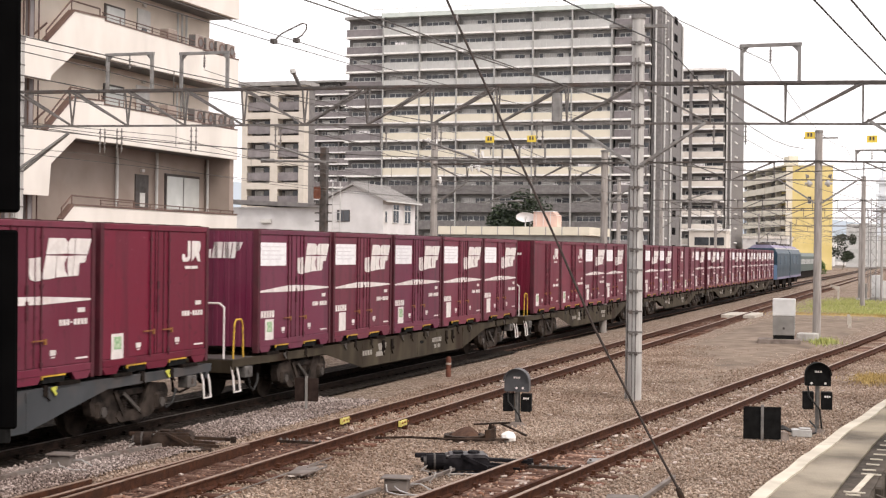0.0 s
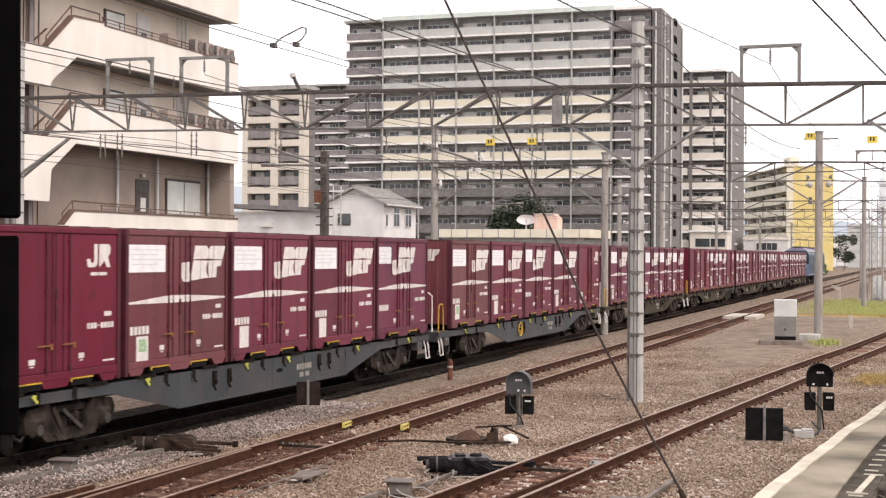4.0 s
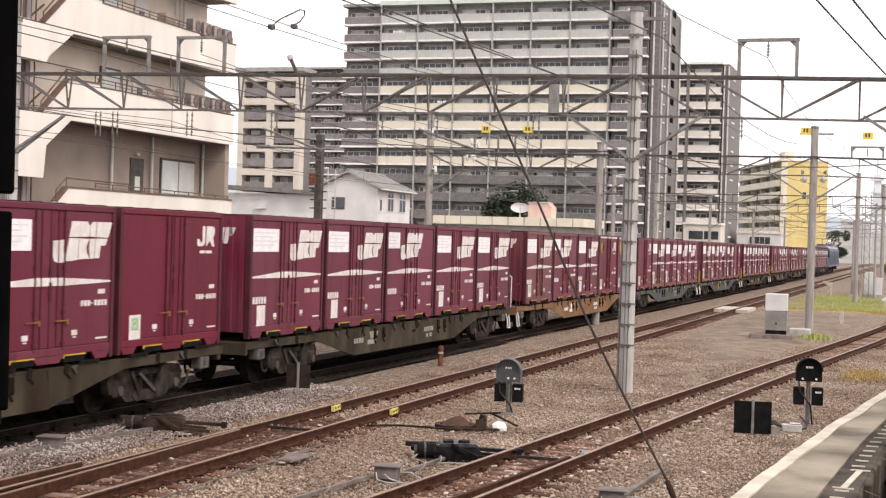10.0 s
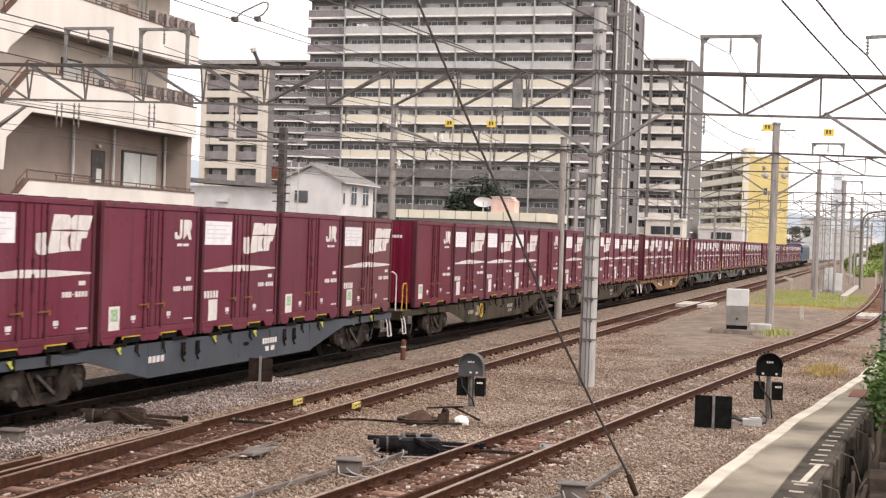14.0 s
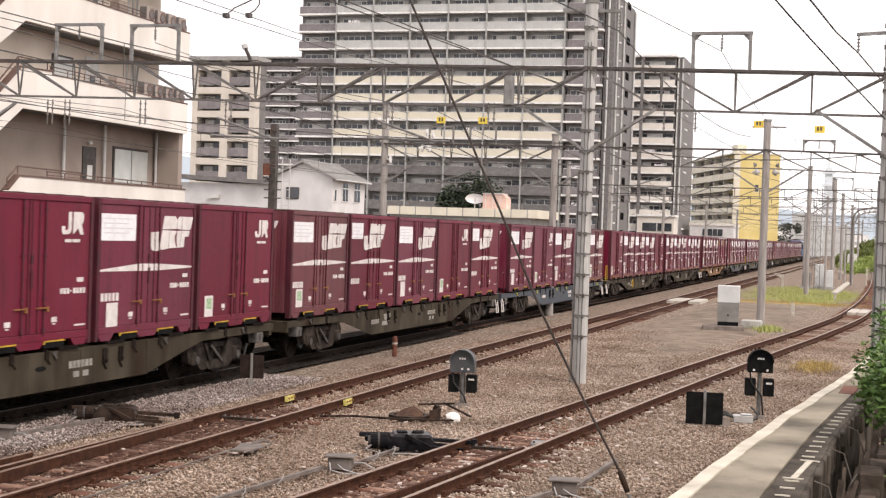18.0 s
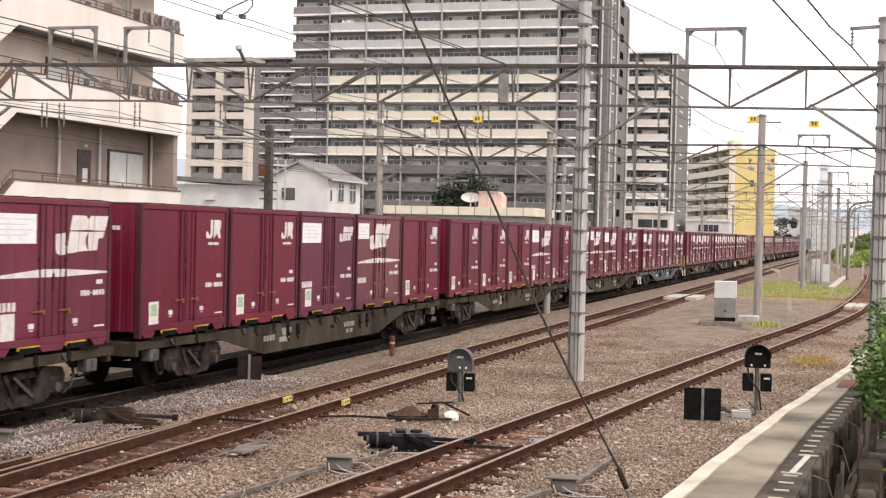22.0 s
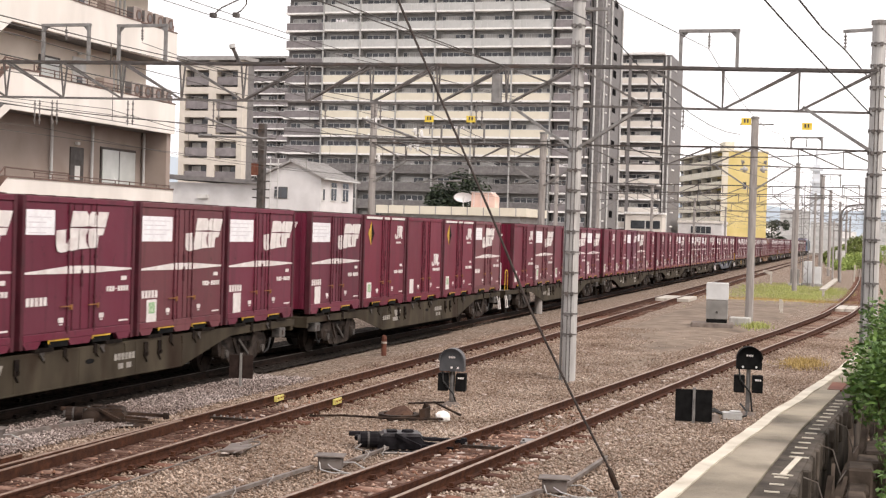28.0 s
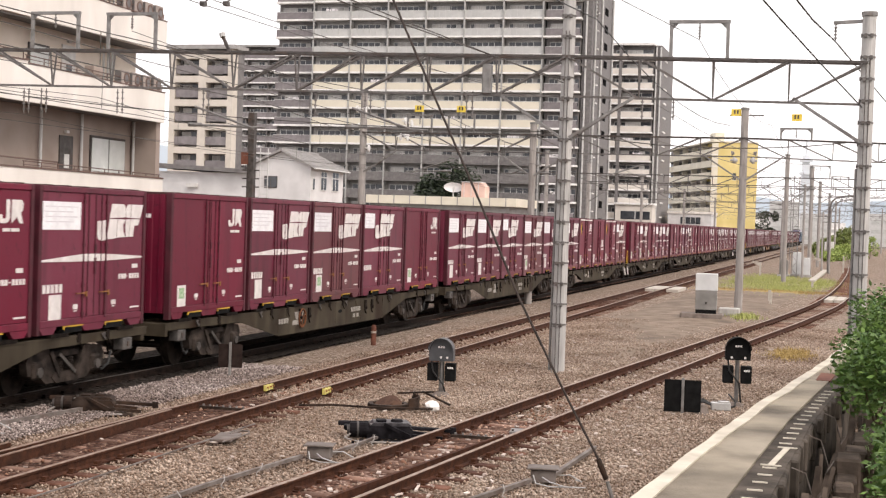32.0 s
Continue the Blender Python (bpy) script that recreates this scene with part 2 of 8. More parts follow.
M["dark_rusty_bed"] = ballast_material("dark_rusty_ballast", [(0.04, 0.018, 0.012), (0.08, 0.038, 0.026), (0.13, 0.07, 0.05), (0.24, 0.155, 0.12)], (0.08, 0.036, 0.024), 0.6)
M["handle"] = surf("dirty_orange_handle_paint", (0.17, 0.065, 0.025), (0.34, 0.16, 0.045), 9, 6, 0.6, stain=(0.07, 0.025, 0.02), sscale=8, samt=0.8)
M["dirt"] = surf("trodden_dirt", (0.1, 0.085, 0.07), (0.19, 0.16, 0.135), 2.2, 10, 0.95, bump=0.6, bscale=30, stain=(0.25, 0.22, 0.19), sscale=0.5, samt=0.5)
M["rail"] = surf("rusty_rail_web", (0.032, 0.0125, 0.008), (0.082, 0.034, 0.019), 9, 6, 0.8, bump=0.3, bscale=60, stain=(0.03, 0.016, 0.011), sscale=1.2, samt=0.6)
# Rail and sleeper colours darkened for the shade under the train.
M["shade_rail"] = surf("shade_blackened_rail", (0.008, 0.006, 0.005), (0.03, 0.02, 0.016), 6, 6, 0.7)
M["shade_sleeper"] = surf("shade_blackened_sleeper", (0.008, 0.006, 0.005), (0.028, 0.02, 0.016), 5, 8, 0.9, bump=0.4, bscale=40)
M["railtop"] = surf("worn_rail_head", (0.16, 0.1, 0.07), (0.34, 0.25, 0.2), 4, 5, 0.45, 0.25, stretch=(8, 1, 8))
M["sleeper"] = surf("rust_stained_sleeper", (0.07, 0.03, 0.02), (0.165, 0.085, 0.06), 5, 8, 0.92, bump=0.5, bscale=40, stain=(0.4, 0.28, 0.22), sscale=2.5, samt=0.65, vary=0.45)
M["concrete"] = surf("weathered_concrete", (0.33, 0.32, 0.3), (0.47, 0.455, 0.43), 3, 9, 0.85, bump=0.25, bscale=40, stain=(0.2, 0.19, 0.17), sscale=1.2, samt=0.55, stretch=(2, 2, 0.5))
M["pole"] = surf("grey_pole_concrete", (0.36, 0.355, 0.345), (0.5, 0.49, 0.475), 4, 9, 0.8, bump=0.2, bscale=50, stain=(0.24, 0.235, 0.225), sscale=2.0, samt=0.6, stretch=(3, 3, 0.35))
M["galv"] = surf("dull_galvanised_steel", (0.17, 0.165, 0.16), (0.28, 0.275, 0.265), 6, 7, 0.55, 0.5, stain=(0.12, 0.08, 0.06), sscale=3, samt=0.4)
M["truss"] = surf("weathered_truss_steel", (0.1, 0.092, 0.088), (0.19, 0.18, 0.172), 6, 7, 0.6, 0.3, stain=(0.09, 0.06, 0.045), sscale=3, samt=0.5)
M["darksteel"] = surf("dark_weathered_steel", (0.05, 0.045, 0.042), (0.11, 0.1, 0.095), 5, 7, 0.6, 0.3, stain=(0.1, 0.055, 0.035), sscale=2, samt=0.5)
M["black"] = surf("black_painted_metal", (0.006, 0.006, 0.006), (0.014, 0.014, 0.014), 8, 5, 0.75, bump=0.05)
M["matt_black"] = surf("matt_black_box_paint", (0.0012, 0.0012, 0.0014), (0.003, 0.003, 0.0032), 8, 5, 0.95)
M["rubber"] = surf("black_cable_sheath", (0.012, 0.012, 0.012), (0.03, 0.03, 0.03), 10, 4, 0.55)
M["white"] = surf("white_stencil_paint", (0.58, 0.545, 0.53), (0.72, 0.69, 0.67), 6, 8, 0.6, stain=(0.4, 0.3, 0.29), sscale=3, samt=0.45)
M["faded_white"] = surf("faded_stencil_paint", (0.2, 0.185, 0.165), (0.34, 0.32, 0.29), 9, 8, 0.7)
M["label"] = surf("waybill_sheet", (0.7, 0.7, 0.72), (0.82, 0.82, 0.84), 5, 6, 0.5, stain=(0.5, 0.47, 0.5), sscale=9, samt=0.3)
M["yellow"] = surf("worn_yellow_paint", (0.42, 0.25, 0.025), (0.6, 0.38, 0.045), 7, 6, 0.6, stain=(0.14, 0.07, 0.035), sscale=6, samt=0.65)
M["pale_yellow"] = surf("sunbleached_yellow_paint", (0.5, 0.42, 0.1), (0.72, 0.63, 0.22), 12, 6, 0.6, stain=(0.14, 0.1, 0.05), sscale=9, samt=0.6)
M["green"] = surf("green_sticker", (0.1, 0.3, 0.12), (0.5, 0.58, 0.42), 14, 3, 0.55)
M["glass"] = surf("dark_window_glass", (0.03, 0.034, 0.04), (0.07, 0.075, 0.085), 0.6, 2, 0.12, rvar=0.03)
M["insul_grey"] = surf("grimy_brown_grey_porcelain", (0.1, 0.09, 0.085), (0.22, 0.205, 0.195), 8, 4, 0.4)
M["insul"] = surf("white_porcelain", (0.385, 0.380, 0.369), (0.440, 0.440, 0.429), 8, 3, 0.25)
M["wheel"] = surf("greasy_wheel_steel", (0.012, 0.009, 0.008), (0.04, 0.031, 0.026), 6, 6, 0.6, 0.4)
M["bogie"] = surf("dusty_bogie_steel", (0.006, 0.005, 0.0045), (0.024, 0.018, 0.015), 4, 8, 0.8)
for k_ in ("bogie", "wheel", "shade_rail", "shade_sleeper", "shade_ballast", "black", "matt_black"):
    M[k_].node_tree.nodes["Principled BSDF"].inputs["Specular IOR Level"].default_value = 0.04
M["bogie_dust"] = surf("dust_caked_bogie_casting", (0.008, 0.006, 0.005), (0.062, 0.048, 0.04), 3.5, 9, 0.85, stain=(0.007, 0.005, 0.0045), sscale=2.6, samt=0.9, bump=0.4, bscale=20)
M["lock_green"] = surf("yellow_green_lock_lever", (0.35, 0.36, 0.05), (0.55, 0.55, 0.1), 9, 5, 0.6)
M["axlebox"] = surf("dust_greyed_axlebox", (0.03, 0.025, 0.022), (0.085, 0.075, 0.068), 9, 6, 0.6)


def tint(name, c, fade, grime):
    """Weathered container paint: faded clouds, rain streaks, scuffs, and a change of tone from box to box."""
    m, n, l, b = mat_new(name, 0.42)
    b.inputs["Specular IOR Level"].default_value = 0.22
    co, oi = n.new("ShaderNodeTexCoord"), n.new("ShaderNodeObjectInfo")
    off = n.new("ShaderNodeVectorMath")
    off.operation = "MULTIPLY_ADD"
    off.inputs[1].default_value = (1, 1, 1)
    sh = n.new("ShaderNodeMath")
    sh.operation = "MULTIPLY"
    sh.inputs[1].default_value = 37.0
    l.new(oi.outputs["Random"], sh.inputs[0])
    l.new(co.outputs["Object"], off.inputs[0])
    l.new(sh.outputs[0], off.inputs[2])

    def layer(col, tone, scale, stretch, lo, hi, amt, detail=8):
        mp = n.new("ShaderNodeMapping")
        mp.inputs["Scale"].default_value = stretch
        l.new(off.outputs[0], mp.inputs["Vector"])
        no = n.new("ShaderNodeTexNoise")
        no.inputs["Scale"].default_value, no.inputs["Detail"].default_value, no.inputs["Distortion"].default_value = scale, detail, 0.4
        l.new(mp.outputs[0], no.inputs["Vector"])
        mr = n.new("ShaderNodeMapRange")
        mr.inputs["From Min"].default_value, mr.inputs["From Max"].default_value, mr.inputs["To Max"].default_value = lo, hi, amt
        l.new(no.outputs["Fac"], mr.inputs["Value"])
        mx = n.new("ShaderNodeMix")
        mx.data_type = "RGBA"
        l.new(mr.outputs[0], mx.inputs[0])
        if isinstance(col, tuple):
            mx.inputs[6].default_value = (*col, 1)
        else:
            l.new(col, mx.inputs[6])
        mx.inputs[7].default_value = (*tone, 1)
        return mx.outputs[2], no.outputs["Fac"]

    col, cloud = layer(c, fade, 0.9, (1, 1, 0.7), 0.38, 0.66, 0.85)
    col, _ = layer(col, grime, 3.2, (1, 1, 0.09), 0.52, 0.74, 0.55)
    col, _ = layer(col, grime, 6.0, (1, 1, 1), 0.62, 0.72, 0.5, 5)
    col, _ = layer(col, tuple(min(1, v * 1.35 + 0.03) for v in fade), 16.0, (1, 0.5, 1.4), 0.7, 0.76, 0.5, 3)
    vr = n.new("ShaderNodeMapRange")
    vr.inputs["To Min"].default_value, vr.inputs["To Max"].default_value = 0.84, 1.14
    l.new(oi.outputs["Random"], vr.inputs["Value"])
    hs = n.new("ShaderNodeHueSaturation")
    l.new(vr.outputs[0], hs.inputs["Value"])
    l.new(col, hs.inputs["Color"])
    l.new(hs.outputs[0], b.inputs["Base Color"])
    ro = n.new("ShaderNodeMapRange")
    ro.inputs["To Min"].default_value, ro.inputs["To Max"].default_value = 0.3, 0.62
    l.new(cloud, ro.inputs["Value"])
    l.new(ro.outputs[0], b.inputs["Roughness"])
    nb = n.new("ShaderNodeTexNoise")
    nb.inputs["Scale"].default_value, nb.inputs["Detail"].default_value = 2.2, 4
    l.new(off.outputs[0], nb.inputs["Vector"])
    bu = n.new("ShaderNodeBump")
    bu.inputs["Strength"].default_value, bu.inputs["Distance"].default_value = 0.25, 0.02
    l.new(nb.outputs["Fac"], bu.inputs["Height"])
    l.new(bu.outputs[0], b.inputs["Normal"])
    return m


TINT = {
    "maroon": tint("maroon_paint", (0.13, 0.016, 0.036), (0.145, 0.033, 0.053), (0.045, 0.011, 0.017)),
    "red": tint("red_maroon_paint", (0.134, 0.007, 0.025), (0.14, 0.0155, 0.034), (0.052, 0.007, 0.014)),
    "brown": tint("faded_brown_maroon_paint", (0.135, 0.034, 0.045), (0.155, 0.058, 0.063), (0.056, 0.022, 0.022)),
    "purple": tint("purple_maroon_paint", (0.122, 0.0155, 0.043), (0.14, 0.036, 0.062), (0.052, 0.013, 0.024)),
}
WAGON = {
    "grey": surf("slate_grey_wagon_paint", (0.033, 0.037, 0.041), (0.055, 0.060, 0.066), 1.5, 8, 0.6, stain=(0.104, 0.078, 0.065), sscale=1.2, samt=0.4),
    "olive": surf("grimy_olive_wagon_paint", (0.026, 0.02, 0.013), (0.07, 0.057, 0.04), 1.8, 10, 0.75, stain=(0.02, 0.009, 0.005), sscale=0.9, samt=0.85, stretch=(1, 1, 0.4)),
    "rust": surf("rusty_orange_wagon_paint", (0.163, 0.085, 0.041), (0.231, 0.136, 0.075), 1.2, 9, 0.8, stain=(0.082, 0.041, 0.020), sscale=1.0, samt=0.5),
    "blue": surf("blue_grey_wagon_paint", (0.042, 0.05, 0.064), (0.068, 0.08, 0.098), 1.2, 8, 0.6, stain=(0.05, 0.045, 0.04), sscale=1.0, samt=0.5),
}

# ---- ground and tracks ----
TRAIN_X, MID_X = -14.03, -9.92


def right_x(y):
    """Centre line of the track that swings away to the right."""
    pts = [(-60, -12.8), (-20, -9.1), (0, -7.25), (18, -5.6), (30, -4.5), (44, -3.1), (54, -2.05), (70, -0.75), (98, 0.15), (140, 0.6), (400, 0.8)]
    for (a, p), (b, q) in zip(pts, pts[1:]):
        if y <= b:
            f = (y - a) / (b - a)
            i = pts.index((a, p))
            m0 = (q - pts[i - 1][1]) / (b - pts[i - 1][0]) if i else (q - p) / (b - a)
            m1 = (pts[i + 2][1] - p) / (pts[i + 2][0] - a) if i + 2 < len(pts) else (q - p) / (b - a)
            h = b - a
            return (2 * f**3 - 3 * f**2 + 1) * p + (f**3 - 2 * f**2 + f) * h * m0 + (3 * f**2 - 2 * f**3) * q + (f**3 - f**2) * h * m1
    return 0.8


def sheet(name, label, x0, x1, y0, y1, z, mat, nx, ny, wob, category="ground"):
    """A gently uneven sheet of ground."""
    g = Geo()
    for j in range(ny + 1):
        for i in range(nx + 1):
            x, y = x0 + (x1 - x0) * i / nx, y0 + (y1 - y0) * j / ny
            g.v.append((x, y, z + wob * noise.noise((x * 0.25, y * 0.25, 3.1)) + wob * 0.5 * noise.noise((x, y, 1.7))))
    for j in range(ny):
        for i in range(nx):
            a = j * (nx + 1) + i
            g.f.append((a, a + 1, a + nx + 2, a + nx + 1))
    return thing(name, label, category, kind="structure", geo=g, mat=mat, smooth=True)


gg = Geo()
gg.v += [(-3000, -300, -0.42), (3000, -300, -0.42), (3000, 4000, -0.42), (-3000, 4000, -0.42)]
gg.f.append((0, 1, 2, 3))
thing("ground", "flat brown earth of the railway yard reaching the horizon", "ground", kind="structure", geo=gg, mat=M["dirt"])
sheet("ballast_bed", "brown crushed-stone ballast between the tracks", -40, 12, -10, 400, -0.195, M["ballast"], 104, 600, 0.03)


def track(name, label, cx, y0, y1, near0, near1, m_rail="rail", m_head="railtop", m_sleeper="sleeper"):
    """Two rails on sleepers; each near sleeper is a piece of its own."""
    top = thing(name, label, "railway track", kind="structure")
    step = 1.0
    n = int((y1 - y0) / step)
    for side in (-0.565, 0.565):
        web, head = Geo(), Geo()
        prof = [(-0.06, -0.155), (0.06, -0.155), (0.06, -0.135), (0.012, -0.115), (0.012, -0.04), (0.032, -0.03), (0.032, -0.004), (-0.032, -0.004), (-0.032, -0.03), (-0.012, -0.04), (-0.012, -0.115), (-0.06, -0.135)]
        hp = [(-0.03, -0.004), (0.03, -0.004), (0.026, 0.002), (-0.026, 0.002)]
        for g, pr in ((web, prof), (head, hp)):
            for i in range(n + 1):
                y = y0 + i * step
                x = cx(y) + side
                for a, b in pr:
                    g.v.append((x + a, y, b))
            k = len(pr)
            for i in range(n):
                for j in range(k):
                    g.f.append((i * k + j, i * k + (j + 1) % k, (i + 1) * k + (j + 1) % k, (i + 1) * k + j))
        r = part("rail", web, M[m_rail], top, "rusty brown steel rail")
        part("rail_head", head, M[m_head], r, "worn shiny running surface")
    sl = Geo().box(-1.0, 1.0, -0.1, 0.1, -0.3, -0.145, 0.012).mesh("sleeper", M[m_sleeper])
    pl = Geo()
    for s in (-0.565, 0.565):
        pl.box(s - 0.13, s + 0.13, -0.07, 0.07, -0.146, -0.125)
        for e in (-0.085, 0.085):
            pl.box(s + e - 0.03, s + e + 0.03, -0.04, 0.04, -0.126, -0.085)
    pl = pl.mesh("rail_fastening", M[m_rail])
    far = Geo()
    y = y0
    while y < y1:
        a = math.atan2(cx(y + 0.5) - cx(y - 0.5), 1.0)
        if near0 <= y <= near1:
            q = pose(cx(y), y, random.uniform(-0.012, 0.008) - (0.028 + random.uniform(0, 0.014) if y > 24 else 0.0), 0, 0, -math.degrees(a) + random.uniform(-0.8, 0.8))
            s = part("sleeper", sl, None, top, at=q)
            part("rail_fastening", pl, None, s, "rusted tie plates and clips")
        elif y < 150:
            far.box(cx(y) - 1.0, cx(y) + 1.0, y - 0.1, y + 0.1, -0.3, -0.168)
        y += 0.62
    if far.v:
        tagged(part("distant_sleepers", far, M[m_sleeper], top), kind="stuff")
    return top


# The freight track takes the rail and sleeper colours darkened for shade.
track("freight_track", "main line track beneath the container train", lambda y: TRAIN_X, -20, 420, 17, 40, "shade_rail", "darksteel", "shade_sleeper")
track("middle_track", "rusty running track on brown ballast", lambda y: MID_X, -10, 420, 10, 60)
track("curving_track", "rusty track curving away on brown ballast", right_x, -10, 300, 8, 70)
sheet("fresh_ballast_strip", "pale grey crushed stone beside the freight track", -12.95, -11.55, -10, 29, -0.15, M["grey_ballast"], 8, 100, 0.03)
# Dark sheet paints the train's shade onto the bed, besides oil.
sheet("oily_track_bed", "oily ballast under the freight track, blackened for the train's shade", -15.9, -12.85, -10, 46, -0.138, M["shade_ballast"], 12, 60, 0.015)
sheet("rusty_track_bed", "rust-darkened ballast under the freight track", -15.4, -13.25, 46, 300, -0.14, M["rusty_bed"], 8, 200, 0.015)


def rusty_bed(name, label, cx, y0, y1, mat="rusty_bed"):
    """Rust-dark ballast between the rails of a switch."""
    g = Geo()
    n = 60
    for j in range(n + 1):
        y = y0 + (y1 - y0) * j / n
        for i in range(9):
            x = cx(y) - 0.53 + 1.06 * i / 8
            g.v.append((x, y, -0.152 + 0.03 * noise.noise((x * 2, y * 2, 6.0)) - (0.06 if j == n else 0)))
    for j in range(n):
        for i in range(8):
            a = j * 9 + i
            g.f.append((a, a + 1, a + 10, a + 9))
    thing(name, label, "ground", kind="structure", geo=g, mat=M[mat], smooth=True)


rusty_bed("rusty_ballast_bed", "rust-darkened ballast between the rails of the switch", lambda y: MID_X, 8, 24.5, "dark_rusty_bed")
rusty_bed("rusty_ballast_bed", "rust-darkened ballast between the rails of the switch", right_x, 8, 23.5)


def patch(name, label, rows, z, mat, category="ground"):
    """A flat patch of ground between left and right edges at given y."""
    g = Geo()
    for y, a, b in rows:
        for k in range(7):
            x = a + (b - a) * k / 6
            g.v.append((x + 0.12 * noise.noise((x, y * 0.5, 8)), y + 0.1 * noise.noise((x * 2, y, 4)), z - (0.09 if k in (0, 6) or (y, a, b) in (rows[0], rows[-1]) else 0.0) + 0.012 * noise.noise((x, y, 0))))
    for j in range(len(rows) - 1):
        for k in range(6):
            a = j * 7 + k
            g.f.append((a, a + 1, a + 8, a + 7))
    return thing(name, label, category, kind="structure", geo=g, mat=mat, smooth=True)


def trodden_left(y):
    """Where the trodden sheet begins beside the middle track."""
    return -6.2 - min(2.4, max(0.0, y - 34) * 0.15)


def on_patch(x, y):
    """Whether a place lies on the trodden sheet, which stands a little higher than the bed."""
    return 33.5 < y < 84 and trodden_left(y) < x < right_x(y) - 1.55


def dusty(x, y):
    """How bare of stones a place is: the trodden patch, and the rusty beds of the switches."""
    if y < 24 and (abs(x - MID_X) < 0.52 or abs(x - right_x(y)) < 0.52):
        return 0.75
    if not 33.5 < y < 84:
        return 0.0
    left = trodden_left(y) + 0.6
    d = min((x - left) / 1.1, (right_x(y) - 1.3 - x) / 0.7, (y - 35) / 4) + 0.7 * noise.noise((x * 0.55, y * 0.28, 2))
    return max(0.0, min(0.985, d))


M["dust"] = surf("pale_trodden_dust", (0.14, 0.106, 0.082), (0.255, 0.2, 0.156), 1.6, 12, 0.95, bump=0.35, bscale=26, stain=(0.1, 0.077, 0.06), sscale=0.35, samt=0.7)
M["path"] = surf("yellowish_dirt_path", (0.27, 0.19, 0.08), (0.36, 0.26, 0.12), 0.8, 9, 0.95, bump=0.3, bscale=20, stain=(0.2, 0.17, 0.08), sscale=0.6, samt=0.5)
patch("trodden_ground", "pale trodden earth between the tracks", [(y, trodden_left(y), right_x(y) - 1.55) for y in [33.5 + 2.1 * i for i in range(25)]], -0.148, M["dust"])
patch("dirt_path", "yellowish dirt path crossing between the tracks", [(y, -8.2, right_x(y) - 1.6) for y in (80.5, 82, 83.5, 85)], -0.135, M["path"])

# ---- the container train ----
# Darker maroon paints the shadow lines of rods and recesses, plus grime.
M["rod"] = surf("shade_grime_maroon", (0.05, 0.008, 0.014), (0.085, 0.014, 0.024), 4, 7, 0.6, stain=(0.03, 0.014, 0.014), sscale=2, samt=0.5)
M["roof_maroon"] = surf("rusted_maroon_roof", (0.035, 0.014, 0.016), (0.075, 0.035, 0.034), 2.5, 8, 0.8, stain=(0.1, 0.06, 0.045), sscale=1.5, samt=0.5)
M["print"] = surf("faint_grey_print", (0.56, 0.54, 0.57), (0.66, 0.64, 0.67), 9, 5, 0.6)
M["rust_wheel"] = surf("rusty_brake_wheel", (0.1, 0.04, 0.02), (0.2, 0.08, 0.04), 9, 5, 0.8)
M["box_grey"] = surf("grimy_box_grey", (0.045, 0.042, 0.04), (0.13, 0.122, 0.115), 6, 7, 0.6, stain=(0.06, 0.04, 0.03), sscale=4, samt=0.5)
HL, HW, CH = 1.8575, 1.225, 2.5


def fy(f):
    return -HL + 2 * HL * f


def fz(f):
    return CH * (1 - f)


def face_plate(g, f0, f1, z0, z1, x=1.223, d=0.006):
    """A thin painted patch on the near side, by fractions across and down."""
    return g.box(x, x + d, fy(f0), fy(f1), fz(z1), fz(z0))


def big_emblem(g, f0, f1, z0, z1, x=1.223, d=0.007):
    """Slanted block emblem with a hooked foot, as plain shapes."""
    def q(pts):
        g.slab([(fy(f0 + (f1 - f0) * a), fz(z0 + (z1 - z0) * b)) for a, b in pts], "x", x, x + d)
    q([(0.3, 0.0), (0.56, 0.0), (0.6, 0.1), (0.6, 0.375), (0.47, 0.39), (0.26, 0.4)])
    q([(0.61, 0.1), (0.66, 0.0), (0.72, 0.0), (0.71, 0.39), (0.61, 0.375)])
    q([(0.735, 0.0), (1.0, 0.0), (0.93, 0.4), (0.72, 0.39)])
    q([(0.26, 0.425), (0.42, 0.43), (0.4, 0.97), (0.3, 1.0), (0.2, 1.0)])
    q([(0.43, 0.43), (0.6, 0.44), (0.55, 0.62), (0.56, 0.8), (0.61, 0.94), (0.415, 0.96)])
    q([(0.61, 0.44), (0.71, 0.43), (0.68, 0.94), (0.62, 0.94), (0.6, 0.7)])
    q([(0.72, 0.425), (0.92, 0.425), (0.89, 0.6), (0.8, 0.61), (0.78, 0.93), (0.69, 0.93)])
    q([(0.0, 0.5), (0.17, 0.47), (0.17, 0.8), (0.21, 0.84), (0.195, 1.02), (0.09, 1.05), (0.02, 1.0), (0.0, 0.88)])


